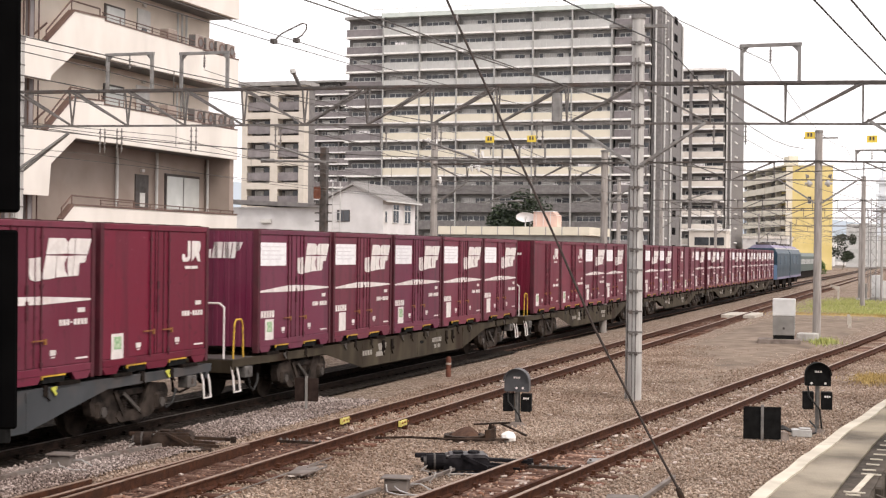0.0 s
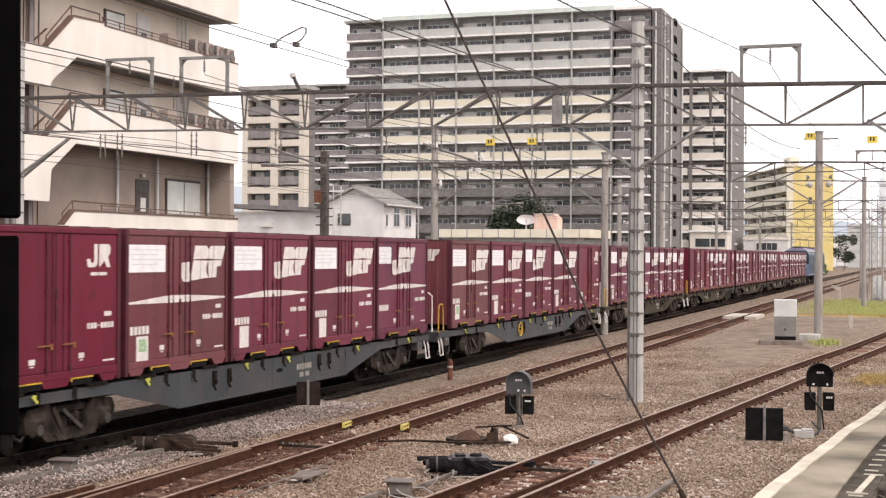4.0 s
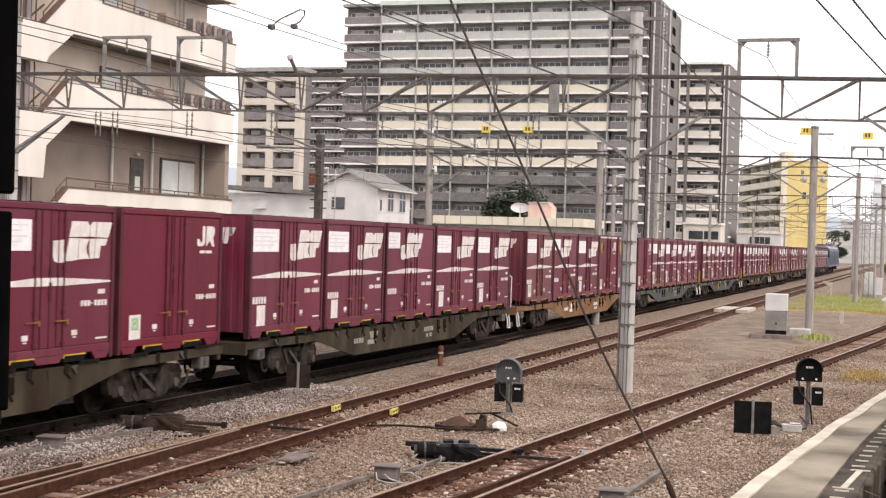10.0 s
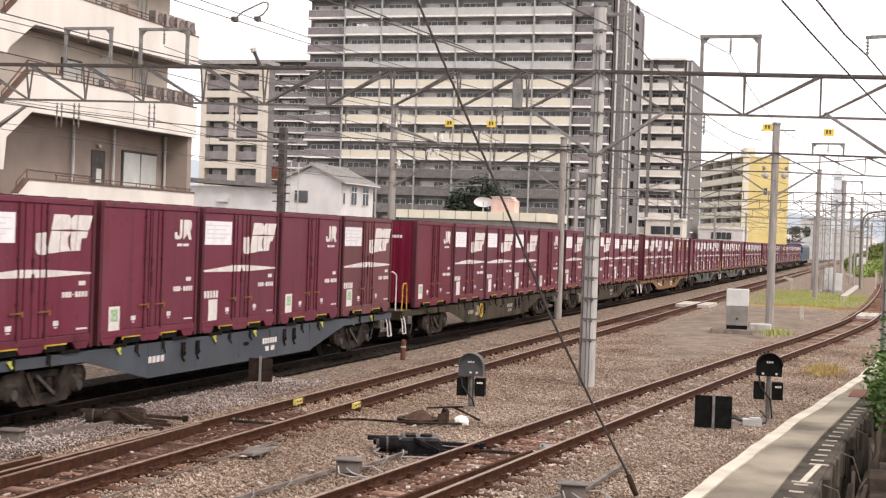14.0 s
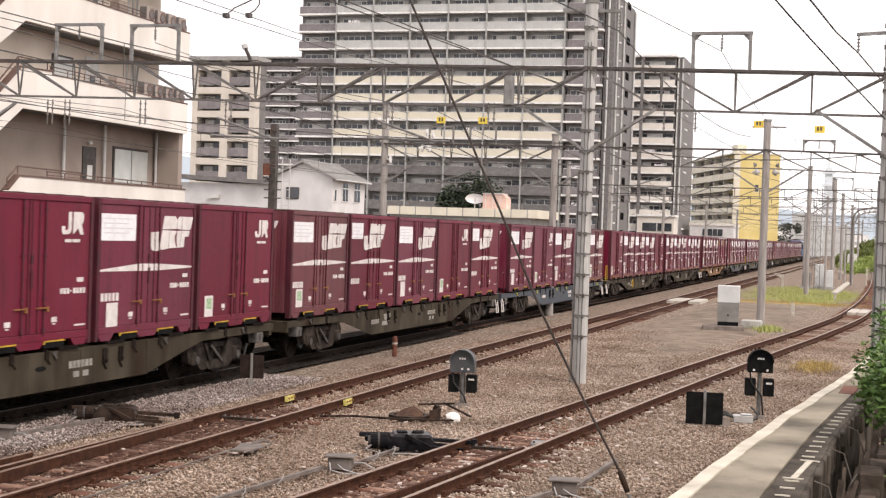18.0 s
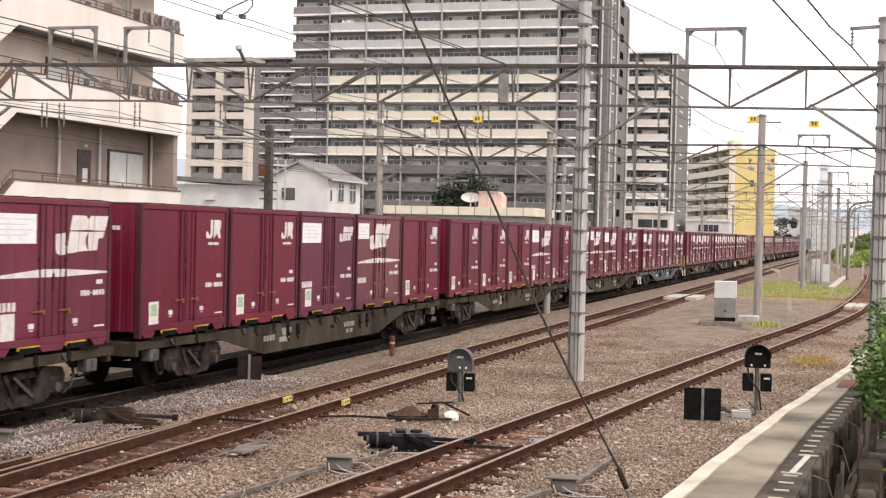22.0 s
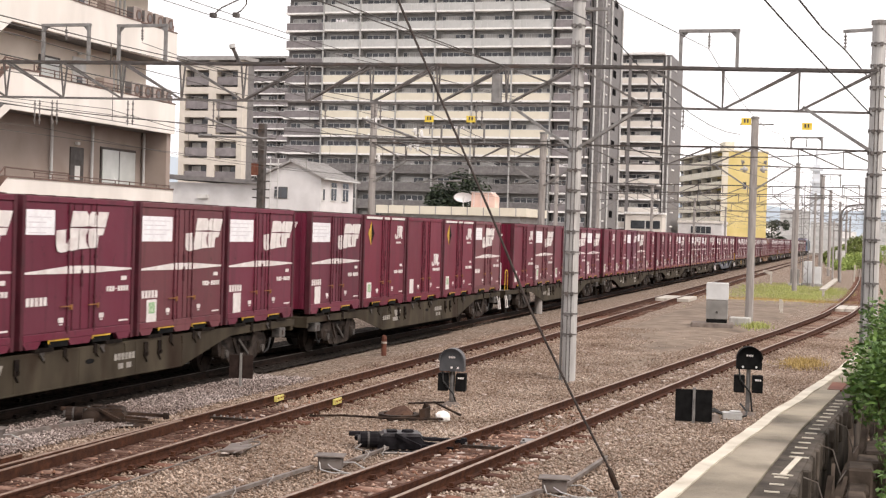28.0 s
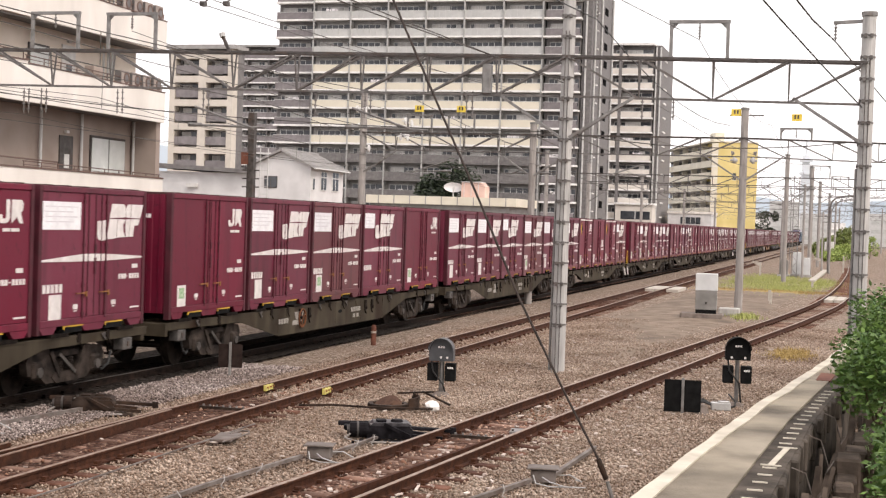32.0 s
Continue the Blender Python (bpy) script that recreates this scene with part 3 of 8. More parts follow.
def small_emblem(g, f0, f1, z0, z1, x=1.223, d=0.007):
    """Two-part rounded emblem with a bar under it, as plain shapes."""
    def q(pts):
        g.slab([(fy(f0 + (f1 - f0) * a), fz(z0 + (z1 - z0) * b)) for a, b in pts], "x", x, x + d)
    q([(0.3, 0.0), (0.44, 0.0), (0.44, 0.56), (0.4, 0.66), (0.3, 0.72), (0.05, 0.72), (0.0, 0.62), (0.0, 0.46), (0.13, 0.46), (0.15, 0.58), (0.27, 0.58), (0.3, 0.52)])
    q([(0.52, 0.0), (0.92, 0.0), (1.0, 0.1), (0.98, 0.3), (0.9, 0.4), (1.0, 0.72), (0.85, 0.72), (0.74, 0.52), (0.51, 0.72)])
    q([(0.16, 0.87), (0.46, 0.87), (0.46, 0.97), (0.16, 0.97)])
    q([(0.5, 0.87), (0.84, 0.87), (0.84, 0.97), (0.5, 0.97)])


def container(kind, tone):
    """A twelve-foot box with side doors; the near side carries the markings."""
    words = {"maroon": "maroon", "red": "bright red-maroon", "brown": "faded brown-maroon", "purple": "purple-tinged maroon"}[tone]
    tail = {"A": "with white emblem and stripe", "B": "with small white emblem", "C": "with centred white emblem",
            "D": "with hazard diamond", "E": "with small slanted emblem", "F": "with low white emblem"}[kind]
    top = thing("freight_container", f"{words} steel freight container {tail}", "container", group="containers on the train")
    m = TINT[tone]
    rim = []
    for e in (-1, 1):
        x = -1.185 * -e
        row = [(-1.185, 0.03), (-1.06, 0.03)]
        for k in range(9):
            c = -1.0 + k * 0.25
            row += [(c - 0.06, 0.03), (c - 0.045, 0.012), (c + 0.045, 0.012), (c + 0.06, 0.03)]
        row += [(1.06, 0.03), (1.185, 0.03)]
        pts_ = [(a_, e * (HL - b_)) for a_, b_ in row]
        rim += pts_ if e < 0 else pts_[::-1]
    body = Geo().slab(rim, "z", 0.12, CH - 0.03)
    part("body", body, m, top)
    for sx in (-1, 1):
        for sy in (-1, 1):
            p = Geo().box(sx * 1.16 - 0.062, sx * 1.16 + 0.062, sy * (HL - 0.05) - 0.05, sy * (HL - 0.05) + 0.05, 0.0, CH, 0.008)
            # This colour also carries the shade of the gap between boxes.
            part("corner_post", p, M["rod"], top, "corner post darkened for gap shade and grime")
    for sx in (-1, 1):
        part("top_rail", Geo().box(sx * 1.17 - 0.05, sx * 1.17 + 0.052, -HL + 0.1, HL - 0.1, CH - 0.1, CH - 0.005, 0.008), m, top)
        lo = Geo().box(sx * 1.17 - 0.05, sx * 1.17 + 0.05, -HL + 0.1, HL - 0.1, 0.12, 0.24, 0.008)
        for y in (-1.5, 0, 1.5):
            w = 0.28 if y else 0.42
            lo.slab([(y - w, 0.12), (y - w + 0.12, 0.0), (y + w - 0.12, 0.0), (y + w, 0.12)], "x", sx * 1.17 - 0.04, sx * 1.17 + 0.045)
        part("bottom_rail", lo, m, top)
    ridge = [(-HL + 0.03, CH - 0.028), (-HL + 0.03, CH + 0.006)]
    for k in range(6):
        y = -1.55 + k * 0.6
        ridge += [(y - 0.02, CH + 0.006), (y, CH + 0.02), (y + 0.1, CH + 0.02), (y + 0.12, CH + 0.006)]
    ridge += [(HL - 0.03, CH + 0.006), (HL - 0.03, CH - 0.028)]
    rf = Geo().slab(ridge[::-1], "x", -1.19, 1.205)
    part("roof", rf, M["roof_maroon"], top, "dark weathered roof sheet")
    seams = {"A": (0.39, 0.6), "B": (0.43, 0.6), "C": (0.38, 0.62), "D": (0.42, 0.6), "E": (0.42, 0.6), "F": (0.42, 0.62)}[kind]
    for a, b in ((0.028, 0.5), (0.5, 0.972)):
        d = Geo().box(1.185, 1.203, fy(a) + 0.01, fy(b) - 0.008, 0.25, CH - 0.11, 0.004)
        leaf = part("side_door", d, m, top)
        s = seams[0] if a < 0.3 else seams[1]
        rod = Geo().tube((1.216, fy(s), 0.2), (1.216, fy(s), CH - 0.08), 0.017, 6)
        for z in (0.3, 0.8, 1.5, 2.25):
            rod.box(1.2, 1.234, fy(s) - 0.035, fy(s) + 0.035, z - 0.03, z + 0.03)
        part("lock_rod", rod, M["rod"], leaf, "lock rod darkened for shade and grime")
        r2 = Geo().box(1.203, 1.217, fy(s + (0.045 if a < 0.3 else -0.045)) - 0.012, fy(s + (0.045 if a < 0.3 else -0.045)) + 0.012, 0.25, CH - 0.11)
        part("door_rib", r2, M["rod"], leaf)
        h = Geo().bar((1.236, fy(s - 0.065), fz(0.735)), (1.236, fy(s + 0.02), fz(0.735)), 0.016, 0.02)
        h.box(1.22, 1.245, fy(s + 0.02), fy(s + 0.035), fz(0.76), fz(0.725))
        part("handle", h, M["handle"], leaf, "worn orange door handle")
    lt_ = Geo()
    for z in (0.42, 0.52, 0.58):
        lt_.box(1.2, 1.226, fy(0.5) - 0.03, fy(0.5) + 0.03, fz(z) - 0.07, fz(z) + 0.07)
    lt_.box(1.2, 1.212, fy(0.5) - 0.012, fy(0.5) + 0.012, 0.25, CH - 0.11)
    part("centre_latch", lt_, M["rod"], top, "centre latch strip darkened for shade and grime")
    for f in (0.31, 0.69):
        pk = Geo()
        pk.box(1.21, 1.232, fy(f - 0.085), fy(f + 0.085), 0.096, 0.12)
        pk.box(1.21, 1.232, fy(f - 0.085), fy(f - 0.078), 0.06, 0.096)
        part("pocket_lip", pk, M["yellow"], top, "yellow fork pocket edge")
        # Solid black block paints the shade inside the pocket opening.
        part("fork_pocket", Geo().box(1.14, 1.224, fy(f - 0.08), fy(f + 0.08), 0.0, 0.094), M["black"], top, "fork pocket, its inner shade drawn black")
    w = Geo()
    if kind in "AE":
        part("document_panel", face_plate(Geo(), 0.03, 0.36, 0.105, 0.295, 1.204), M["label"], top, "white document panel")
    if kind == "C":
        part("document_panel", face_plate(Geo(), 0.025, 0.26, 0.09, 0.255, 1.204), M["label"], top, "white document panel")
    if kind in "ACE":
        b1 = 0.36 if kind != "C" else 0.26
        pr = Geo()
        for k in range(4):
            face_plate(pr, 0.05, b1 - 0.03 - 0.04 * (k % 2), 0.135 + 0.034 * k, 0.143 + 0.034 * k, 1.2095, 0.003)
        tagged(part("panel_print", pr, M["print"], top, "faint grey printed lines"), kind="stuff")
    if kind == "A":
        part("emblem", (big_emblem(w, 0.515, 0.97, 0.105, 0.36, 1.206), w)[1], M["white"], top, "white slanted block emblem")
    elif kind == "C":
        part("emblem", (big_emblem(w, 0.27, 0.73, 0.09, 0.36, 1.219), w)[1], M["white"], top, "white slanted block emblem")
    elif kind == "E":
        part("emblem", (big_emblem(w, 0.7, 0.97, 0.13, 0.28, 1.206), w)[1], M["white"], top, "small white slanted emblem")
    elif kind == "F":
        part("emblem", (small_emblem(w, 0.7, 0.89, 0.44, 0.65, 1.206), w)[1], M["white"], top, "white two-part emblem")
    else:
        part("emblem", (small_emblem(w, 0.73, 0.915, 0.105, 0.315, 1.206), w)[1], M["white"], top, "white two-part emblem")
    if kind in "AC":
        st = Geo().slab([(fy(0.02), fz(0.512)), (fy(0.02), fz(0.5)), (fy(0.4), fz(0.462)), (fy(0.6), fz(0.465)), (fy(0.97), fz(0.488)), (fy(0.97), fz(0.5)), (fy(0.6), fz(0.515)), (fy(0.4), fz(0.515))], "x", 1.204, 1.2105)
        part("stripe", st, M["white"], top, "tapering white stripe")
    if kind == "D":
        for a, b in ((0.05, 0.4), (0.46, 0.58), (0.63, 0.95)):
            part("top_line", face_plate(Geo(), a, b, 0.015, 0.04, 1.2235), M["white"], top, "white top line")
        hz = Geo().slab([(fy(0.1), fz(0.2)), (fy(0.17), fz(0.07)), (fy(0.17), fz(0.33))], "x", 1.204, 1.212)
        part("hazard_mark", hz, M["yellow"], top, "yellow half of the diamond")
        hz = Geo().slab([(fy(0.24), fz(0.2)), (fy(0.17), fz(0.33)), (fy(0.17), fz(0.07))], "x", 1.204, 1.212)
        part("hazard_mark", hz, M["black"], top, "black half of the diamond")
    marks = Geo()
    if kind in "ACE":
        for k in range(5):
            face_plate(marks, 0.045 + k * 0.035, 0.07 + k * 0.035, 0.665, 0.722, 1.204)
    lab = (0.1, 0.205) if kind in "AE" else (0.1, 0.2)
    if kind != "C":
        part("sticker", face_plate(Geo(), *lab, 0.735, 0.905, 1.204), M["white"], top, "pale inspection sticker")
        if kind in "BD" or tone in ("brown", "purple"):
            part("sticker_print", face_plate(Geo(), lab[0] + 0.02, lab[1] - 0.02, 0.755, 0.84, 1.2105, 0.004), M["green"], top, "green printed field")
    for k in range(8):
        if k != 3:
            face_plate(marks, 0.735 + k * 0.027, 0.755 + k * 0.027, 0.615, 0.652, 1.2045)
        else:
            face_plate(marks, 0.735 + k * 0.027, 0.75 + k * 0.027, 0.63, 0.638, 1.2045)
    face_plate(marks, 0.87, 0.925, 0.545, 0.575, 1.2045)
    for f, z in ((0.31, 0.81), (0.67, 0.8)):
        face_plate(marks, f, f + 0.042, z, z + 0.034, 1.2045)
        face_plate(marks, f + 0.008, f + 0.034, z + 0.042, z + 0.05, 1.2045)
    face_plate(marks, 0.86, 0.95, 0.86, 0.872, 1.2045)
    tagged(part("stencil_lettering", marks, M["white"], top, "small white stencilled bars"), kind="stuff")
    # emblem on the rear end wall
    e = Geo()
    if kind in "AE":
        def q(pts):
            e.slab([(-0.04 + 0.9 * a, CH - 0.26 - 0.33 * b) for a, b in pts], "y", -HL + 0.012, -HL + 0.018)
        q([(0.28, 0), (0.5, 0), (0.47, 1), (0.22, 1)])
        q([(0.53, 0), (0.73, 0), (0.68, 1), (0.5, 1)])
        q([(0.76, 0), (1.0, 0), (0.92, 0.5), (0.84, 0.55), (0.8, 1), (0.7, 1)])
        q([(0.0, 0.5), (0.2, 0.45), (0.19, 1), (0.02, 1)])
    else:
        for k in range(6):
            e.box(0.25 + k * 0.09, 0.32 + k * 0.09, -HL + 0.01, -HL + 0.018, CH - 0.5, CH - 0.42)
    part("end_emblem", e, M["white"], top, "white emblem on the end wall")
    return top


def wagon(tone, rear=False, front=False, hand_wheel=0.0):
    """A long flat container wagon on two bogies."""
    words = {"grey": "slate grey", "olive": "grimy olive-grey", "rust": "rust-orange", "blue": "blue-grey"}[tone]
    m = WAGON[tone]
    ext = 0.98 if rear else 0.0
    top = thing("flat_wagon", f"{words} steel flat wagon carrying containers", "wagon", group="wagons of the train")
    deck = Geo()
    for x in (-0.35, 0.35):
        deck.box(x - 0.1, x + 0.1, -9.6 - ext, 9.6, 0.7, 0.99)
    for k in range(-9, 10):
        deck.box(-1.15, 1.15, k * 1.05 - 0.06, k * 1.05 + 0.06, 0.84, 0.985)
    part("underframe", deck, m, top)
    for s in (-1, 1):
        o = [(-9.7 - ext, 0.98), (9.75, 0.98), (9.75, 0.84), (6.15, 0.81), (5.5, 0.68), (3.95, 0.36), (-3.95, 0.36), (-5.5, 0.68), (-6.15, 0.81), (-9.7 - ext, 0.84)]
        sill = Geo().slab(o, "x", s * 1.2 - 0.01, s * 1.2 + 0.012)
        sill.box(s * 1.2 - 0.09, s * 1.2 + 0.02, -9.7 - ext, 9.75, 0.955, 0.985)
        sill.box(s * 1.2 - 0.09, s * 1.2 + 0.02, -3.95, 3.95, 0.345, 0.37)
        for y in (-3.9, -2.0, 0, 2.0, 3.9):
            sill.box(s * 1.2 - 0.06, s * 1.2 + 0.016, y - 0.012, y + 0.012, 0.37, 0.955)
        part("side_sill", sill, m, top)
    part("tank", Geo().tube((0.55, -1.4, 0.55), (0.55, 0.4, 0.55), 0.2, 12), M["bogie"], top, "brake air reservoir")
    seat = Geo().box(-0.2, 0.22, -0.28, 0.28, 0.985, 1.045).mesh("container_seat", M["bogie"])
    gear = Geo().box(-0.03, 0.02, -0.05, 0.05, 0.86, 1.02)
    gear.tube((0.01, 0, 0.88), (0.015, 0.1, 0.78), 0.014, 5)
    gear = gear.mesh("twist_lock", M["bogie"])
    for k in range(5):
        y = (k - 2) * 3.87
        for e in (-1.15, 1.15):
            for x in (1.02, -1.02):
                part("container_seat", seat, None, top, at=(x, y + e, 0))
        for e in (-0.5, 0.5):
            part("twist_lock", gear, None, top, at=(1.22, y + e, 0))
    for y in (-2.55, -1.95, 2.35, 2.9):
        br = Geo().box(1.212, 1.25, y - 0.07, y + 0.07, 0.66, 0.93, 0.01)
        br.tube((1.25, y, 0.72), (1.28, y, 0.72), 0.035, 8)
        br.tube((1.23, y - 0.03, 0.66), (1.235, y + 0.05, 0.56), 0.018, 6)
        part("lashing_bracket", br, M["bogie"], top, "black lashing bracket")
    # No hole is cut: a black plate paints the slot's inner shade.
    slot = Geo().slab([(0.35 + 0.16 * math.cos(a_ * math.pi / 6) * (1.0 if a_ else 1.0), 0.72 + 0.045 * math.sin(a_ * math.pi / 6)) for a_ in range(12)], "x", 1.2, 1.2135)
    part("sill_slot", slot, M["black"], top, "oval slot, its inner shade drawn black")
    for y in (-8.3, -5.0, -1.2, 0.75, 4.6, 8.1):
        lv = Geo().bar((1.235, y - 0.08, 0.97), (1.245, y + 0.03, 0.86), 0.02, 0.045)
        lv.box(1.212, 1.24, y - 0.05, y + 0.05, 0.93, 0.985)
        part("lock_lever", lv, M["lock_green"] if tone in ("blue", "grey") else M["axlebox"], top, "small container lock lever")
    marks = Geo()
    if tone in ("rust", "olive", "blue"):
        for k in range(4):
            marks.box(1.2125, 1.2165, -3.9 + k * 0.16, -3.78 + k * 0.16, 0.62, 0.74)
    for k in range(6):
        marks.box(1.2125, 1.2165, 1.2 + k * 0.13, 1.3 + k * 0.13, 0.66, 0.78)
    for k in range(2):
        marks.box(1.2125, 1.2165, 1.35 + k * 0.3, 1.53 + k * 0.3, 0.5, 0.6)
    tagged(part("stencil_lettering", marks, M["white"] if tone in ("rust", "blue") else M["faded_white"], top, "white stencilled bars"), kind="stuff")
    if hand_wheel:
        wl_ = Geo().ring((1.25, hand_wheel, 0.7), 0.2, 0.235, "x", 0.03, 16)
        for a in (0.4, 2.5, 4.6):
            wl_.tube((1.25, hand_wheel, 0.7), (1.25, hand_wheel + 0.21 * math.cos(a), 0.7 + 0.21 * math.sin(a)), 0.014, 5)
        wl_.tube((1.15, hand_wheel, 0.7), (1.27, hand_wheel, 0.7), 0.03, 8)
        part("brake_wheel", wl_, M["yellow"] if hand_wheel > -2.455 else M["rust_wheel"], top, "worn hand brake wheel")
    if tone in ("rust", "olive"):
        em = Geo()
        em.slab([(-2.9, 0.86), (-2.3, 0.86), (-2.38, 0.7), (-2.8, 0.68)], "x", 1.2125, 1.2165)
        em.slab([(-3.0, 0.66), (-2.4, 0.68), (-2.5, 0.55), (-3.02, 0.55)], "x", 1.2125, 1.2165)
        part("emblem", em, M["white"] if tone == "rust" else M["faded_white"], top, "white block emblem")
    for s, e in ((-1, -9.85 - ext), (1, 9.85)):
        cpl = Geo().box(-0.12, 0.12, e - 0.32, e + 0.32, 0.75, 0.98, 0.02)
        cpl.pipe([(0.4, e - s * 0.15, 0.7), (0.35, e + s * 0.02, 0.42), (0.28, e + s * 0.22, 0.36), (0.2, e + s * 0.4, 0.4)], 0.025, 5)
        part("coupler", cpl, M["bogie"], top, "dark automatic coupler")
        part("end_beam", Geo().box(-1.2, 1.2, e - s * 0.22 - 0.06, e - s * 0.22 + 0.06, 0.72, 0.98, 0.01), m, top)
        if (rear and s < 0) or (front and s > 0):
            y = e - s * 0.3
            step_ = Geo().pipe([(1.16, y - 0.12, 0.86), (1.22, y - 0.12, 0.66), (1.25, y - 0.13, 0.36), (1.25, y + 0.13, 0.36), (1.22, y + 0.12, 0.66), (1.16, y + 0.12, 0.86)], 0.022, 6)
            part("stirrup_step", step_, M["white"], top, "white stirrup step")
    for s, e in ((-1, -9.0 - ext), (1, 9.0)):
        eb = part("equipment_box", Geo().box(1.02, 1.23, e - 0.17, e + 0.17, 0.6, 0.82, 0.015), M["box_grey"], top, "weathered grey equipment box")
        part("latch", Geo().box(1.23, 1.245, e - 0.03, e + 0.03, 0.66, 0.76), M["darksteel"], eb)
        hose = Geo().pipe([(1.05, e - s * 0.3, 0.6), (1.05, e - s * 0.42, 0.36), (1.03, e - s * 0.6, 0.28), (1.0, e - s * 0.82, 0.42), (0.98, e - s * 0.9, 0.6)], 0.024, 6)
        part("brake_hose", hose, M["rubber"], top, "black looped brake hose")
    for y in (-3.4, -1.1, 1.6, 3.9):
        part("sill_cleat", Geo().slab([(y - 0.05, 0.95), (y + 0.05, 0.95), (y + 0.02, 0.8), (y - 0.02, 0.8)], "x", 1.212, 1.228), m, top)
    if rear:
        part("end_platform", Geo().box(-1.15, 1.18, -9.68 - ext, -9.72, 0.96, 1.0), M["darksteel"], top, "dark chequered end platform")
        y = -9.75 - ext * 0.55
        rail_ = Geo().pipe([(1.14, y - 0.22, 0.98), (1.14, y - 0.18, 1.66), (1.14, y - 0.11, 1.76), (1.14, y + 0.11, 1.76), (1.14, y + 0.18, 1.66), (1.14, y + 0.22, 0.98)], 0.019, 6)
        part("side_handrail", rail_, M["yellow"] if tone in ("grey", "olive") else TINT["red"], top, "bent tube handrail")
        r2 = Geo().pipe([(1.0, y - 0.35, 0.98), (1.0, y - 0.35, 2.0), (0.9, y - 0.35, 2.08), (-0.6, y - 0.35, 2.08), (-0.7, y - 0.35, 2.0), (-0.7, y - 0.35, 0.98)], 0.022, 6)
        part("end_handrail", r2, M["white"], top, "pale tube handrail")
    for s in (-1, 1):
        bg = Geo()
        c = s * 7.1
        for x in (-1.0, 1.0):
            for q in (-1, 1):
                bg.slab([(c + q * a_, z_) for a_, z_ in ((1.28, 0.6), (1.18, 0.74), (0.62, 0.8), (0.42, 0.6), (0.3, 0.3), (0.42, 0.2), (0.66, 0.2), (0.86, 0.34), (1.22, 0.38))], "x", x - 0.07, x + 0.08)
                bg.box(x - 0.12, x + 0.13, c + q * 0.95 - 0.17, c + q * 0.95 + 0.17, 0.3, 0.6, 0.04)
                bg.bar((x + 0.09, c + q * 0.55, 0.74), (x + 0.09, c + q * 0.25, 0.3), 0.05, 0.09)
            bg.slab([(c - 0.5, 0.3), (c - 0.36, 0.19), (c + 0.36, 0.19), (c + 0.5, 0.3), (c + 0.42, 0.38), (c - 0.42, 0.38)], "x", x - 0.09, x + 0.1)
            for e in (-0.17, 0.17):
                for k in range(5):
                    bg.tube((x, c + e, 0.39 + k * 0.045), (x, c + e, 0.415 + k * 0.045), 0.1, 10)
                bg.tube((x, c + e, 0.36), (x, c + e, 0.64), 0.075, 8)
            bg.box(x - 0.1, x + 0.09, c - 0.4, c + 0.4, 0.62, 0.74, 0.02)
        bg.box(-1.0, 1.0, c - 0.25, c + 0.25, 0.55, 0.72)
        bo = part("bogie", bg, M["bogie_dust"], top, "dust-caked cast bogie")
        for x in (-1.14, 1.14):
            for e in (-0.95, 0.95):
                part("axlebox_cover", Geo().tube((x - 0.02, s * 7.1 + e, 0.42), (x + 0.02, s * 7.1 + e, 0.42), 0.085, 12), M["axlebox"], bo, "dusty grey axlebox cover")
        part("brake_lever", Geo().bar((1.12, s * 7.1 - 0.3, 0.68), (1.12, s * 7.1 + 0.22, 0.34), 0.03, 0.06), M["axlebox"], bo)
        for e in (-0.95, 0.95):
            wh = Geo()
            for x in (-0.56, 0.56):
                wh.tube((x - 0.065, 0, 0), (x + 0.065, 0, 0), 0.405, 24)
                wh.tube((x - math.copysign(0.065, x) - 0.015, 0, 0), (x - math.copysign(0.065, x) + 0.015, 0, 0), 0.43, 24)
                wh.ring((x + math.copysign(0.066, x), 0, 0), 0.32, 0.4, "x", 0.02, 24)
                wh.box(x + math.copysign(0.07, x) - 0.02, x + math.copysign(0.07, x) + 0.02, -0.3, 0.3, -0.03, 0.03)
            wh.tube((-0.95, 0, 0), (0.95, 0, 0), 0.075, 10)
            wo = part("wheelset", wh, M["wheel"], top, "greasy steel wheelset", at=(0, s * 7.1 + e, 0.405))
    return top


# Each wagon: place of its front load edge along the train, paint, platforms, boxes from the rear to the front.
LOADS = [
    (103.5, "olive", "", "Am Am Am Am Ap"), (83.2, "olive", "", "Am Am Bm Am Am"), (62.9, "olive", "", "Am Ap Br Bm Am"), (42.6, "olive", "r", "Br Br Am Am Br"),
    (21.3, "olive", "rf", "Ap Am Ap Am Am"), (0.0, "grey", "rfw", "Ab Am Cm Am Br"), (-21.23, "grey", "f", "Br Ab Am Am Cp"), (-41.48, "rust", "r", "Ab Cm Am Dr Dr"),
    (-62.71, "olive", "f", "Am Am Cm Am Am"), (-83.15, "olive", "rw", "Br Am Am Am Br"), (-104.5, "blue", "rf", "Am Bm Am Bm Ab"), (-125.35, "olive", "f", "Ab Cr Am Br Cr"),
    (-145.6, "olive", "", "Br Br Br Am Br"), (-165.9, "olive", "", "Br Br Ep Cb Br"), (-186.17, "olive", "r", "Br Ab Br Am Am"), (-207.4, "olive", "f", "Am Dr Fr Dr Cb"),
    (-227.65, "olive", "", "Am Am Cm Ab Am"), (-247.9, "olive", "h", "Br Am Ab Cm Br"), (-268.15, "olive", "", "Am Am Am Br Am"),
]
TONE = {"m": "maroon", "r": "red", "b": "brown", "p": "purple"}
SPEED = 8.395


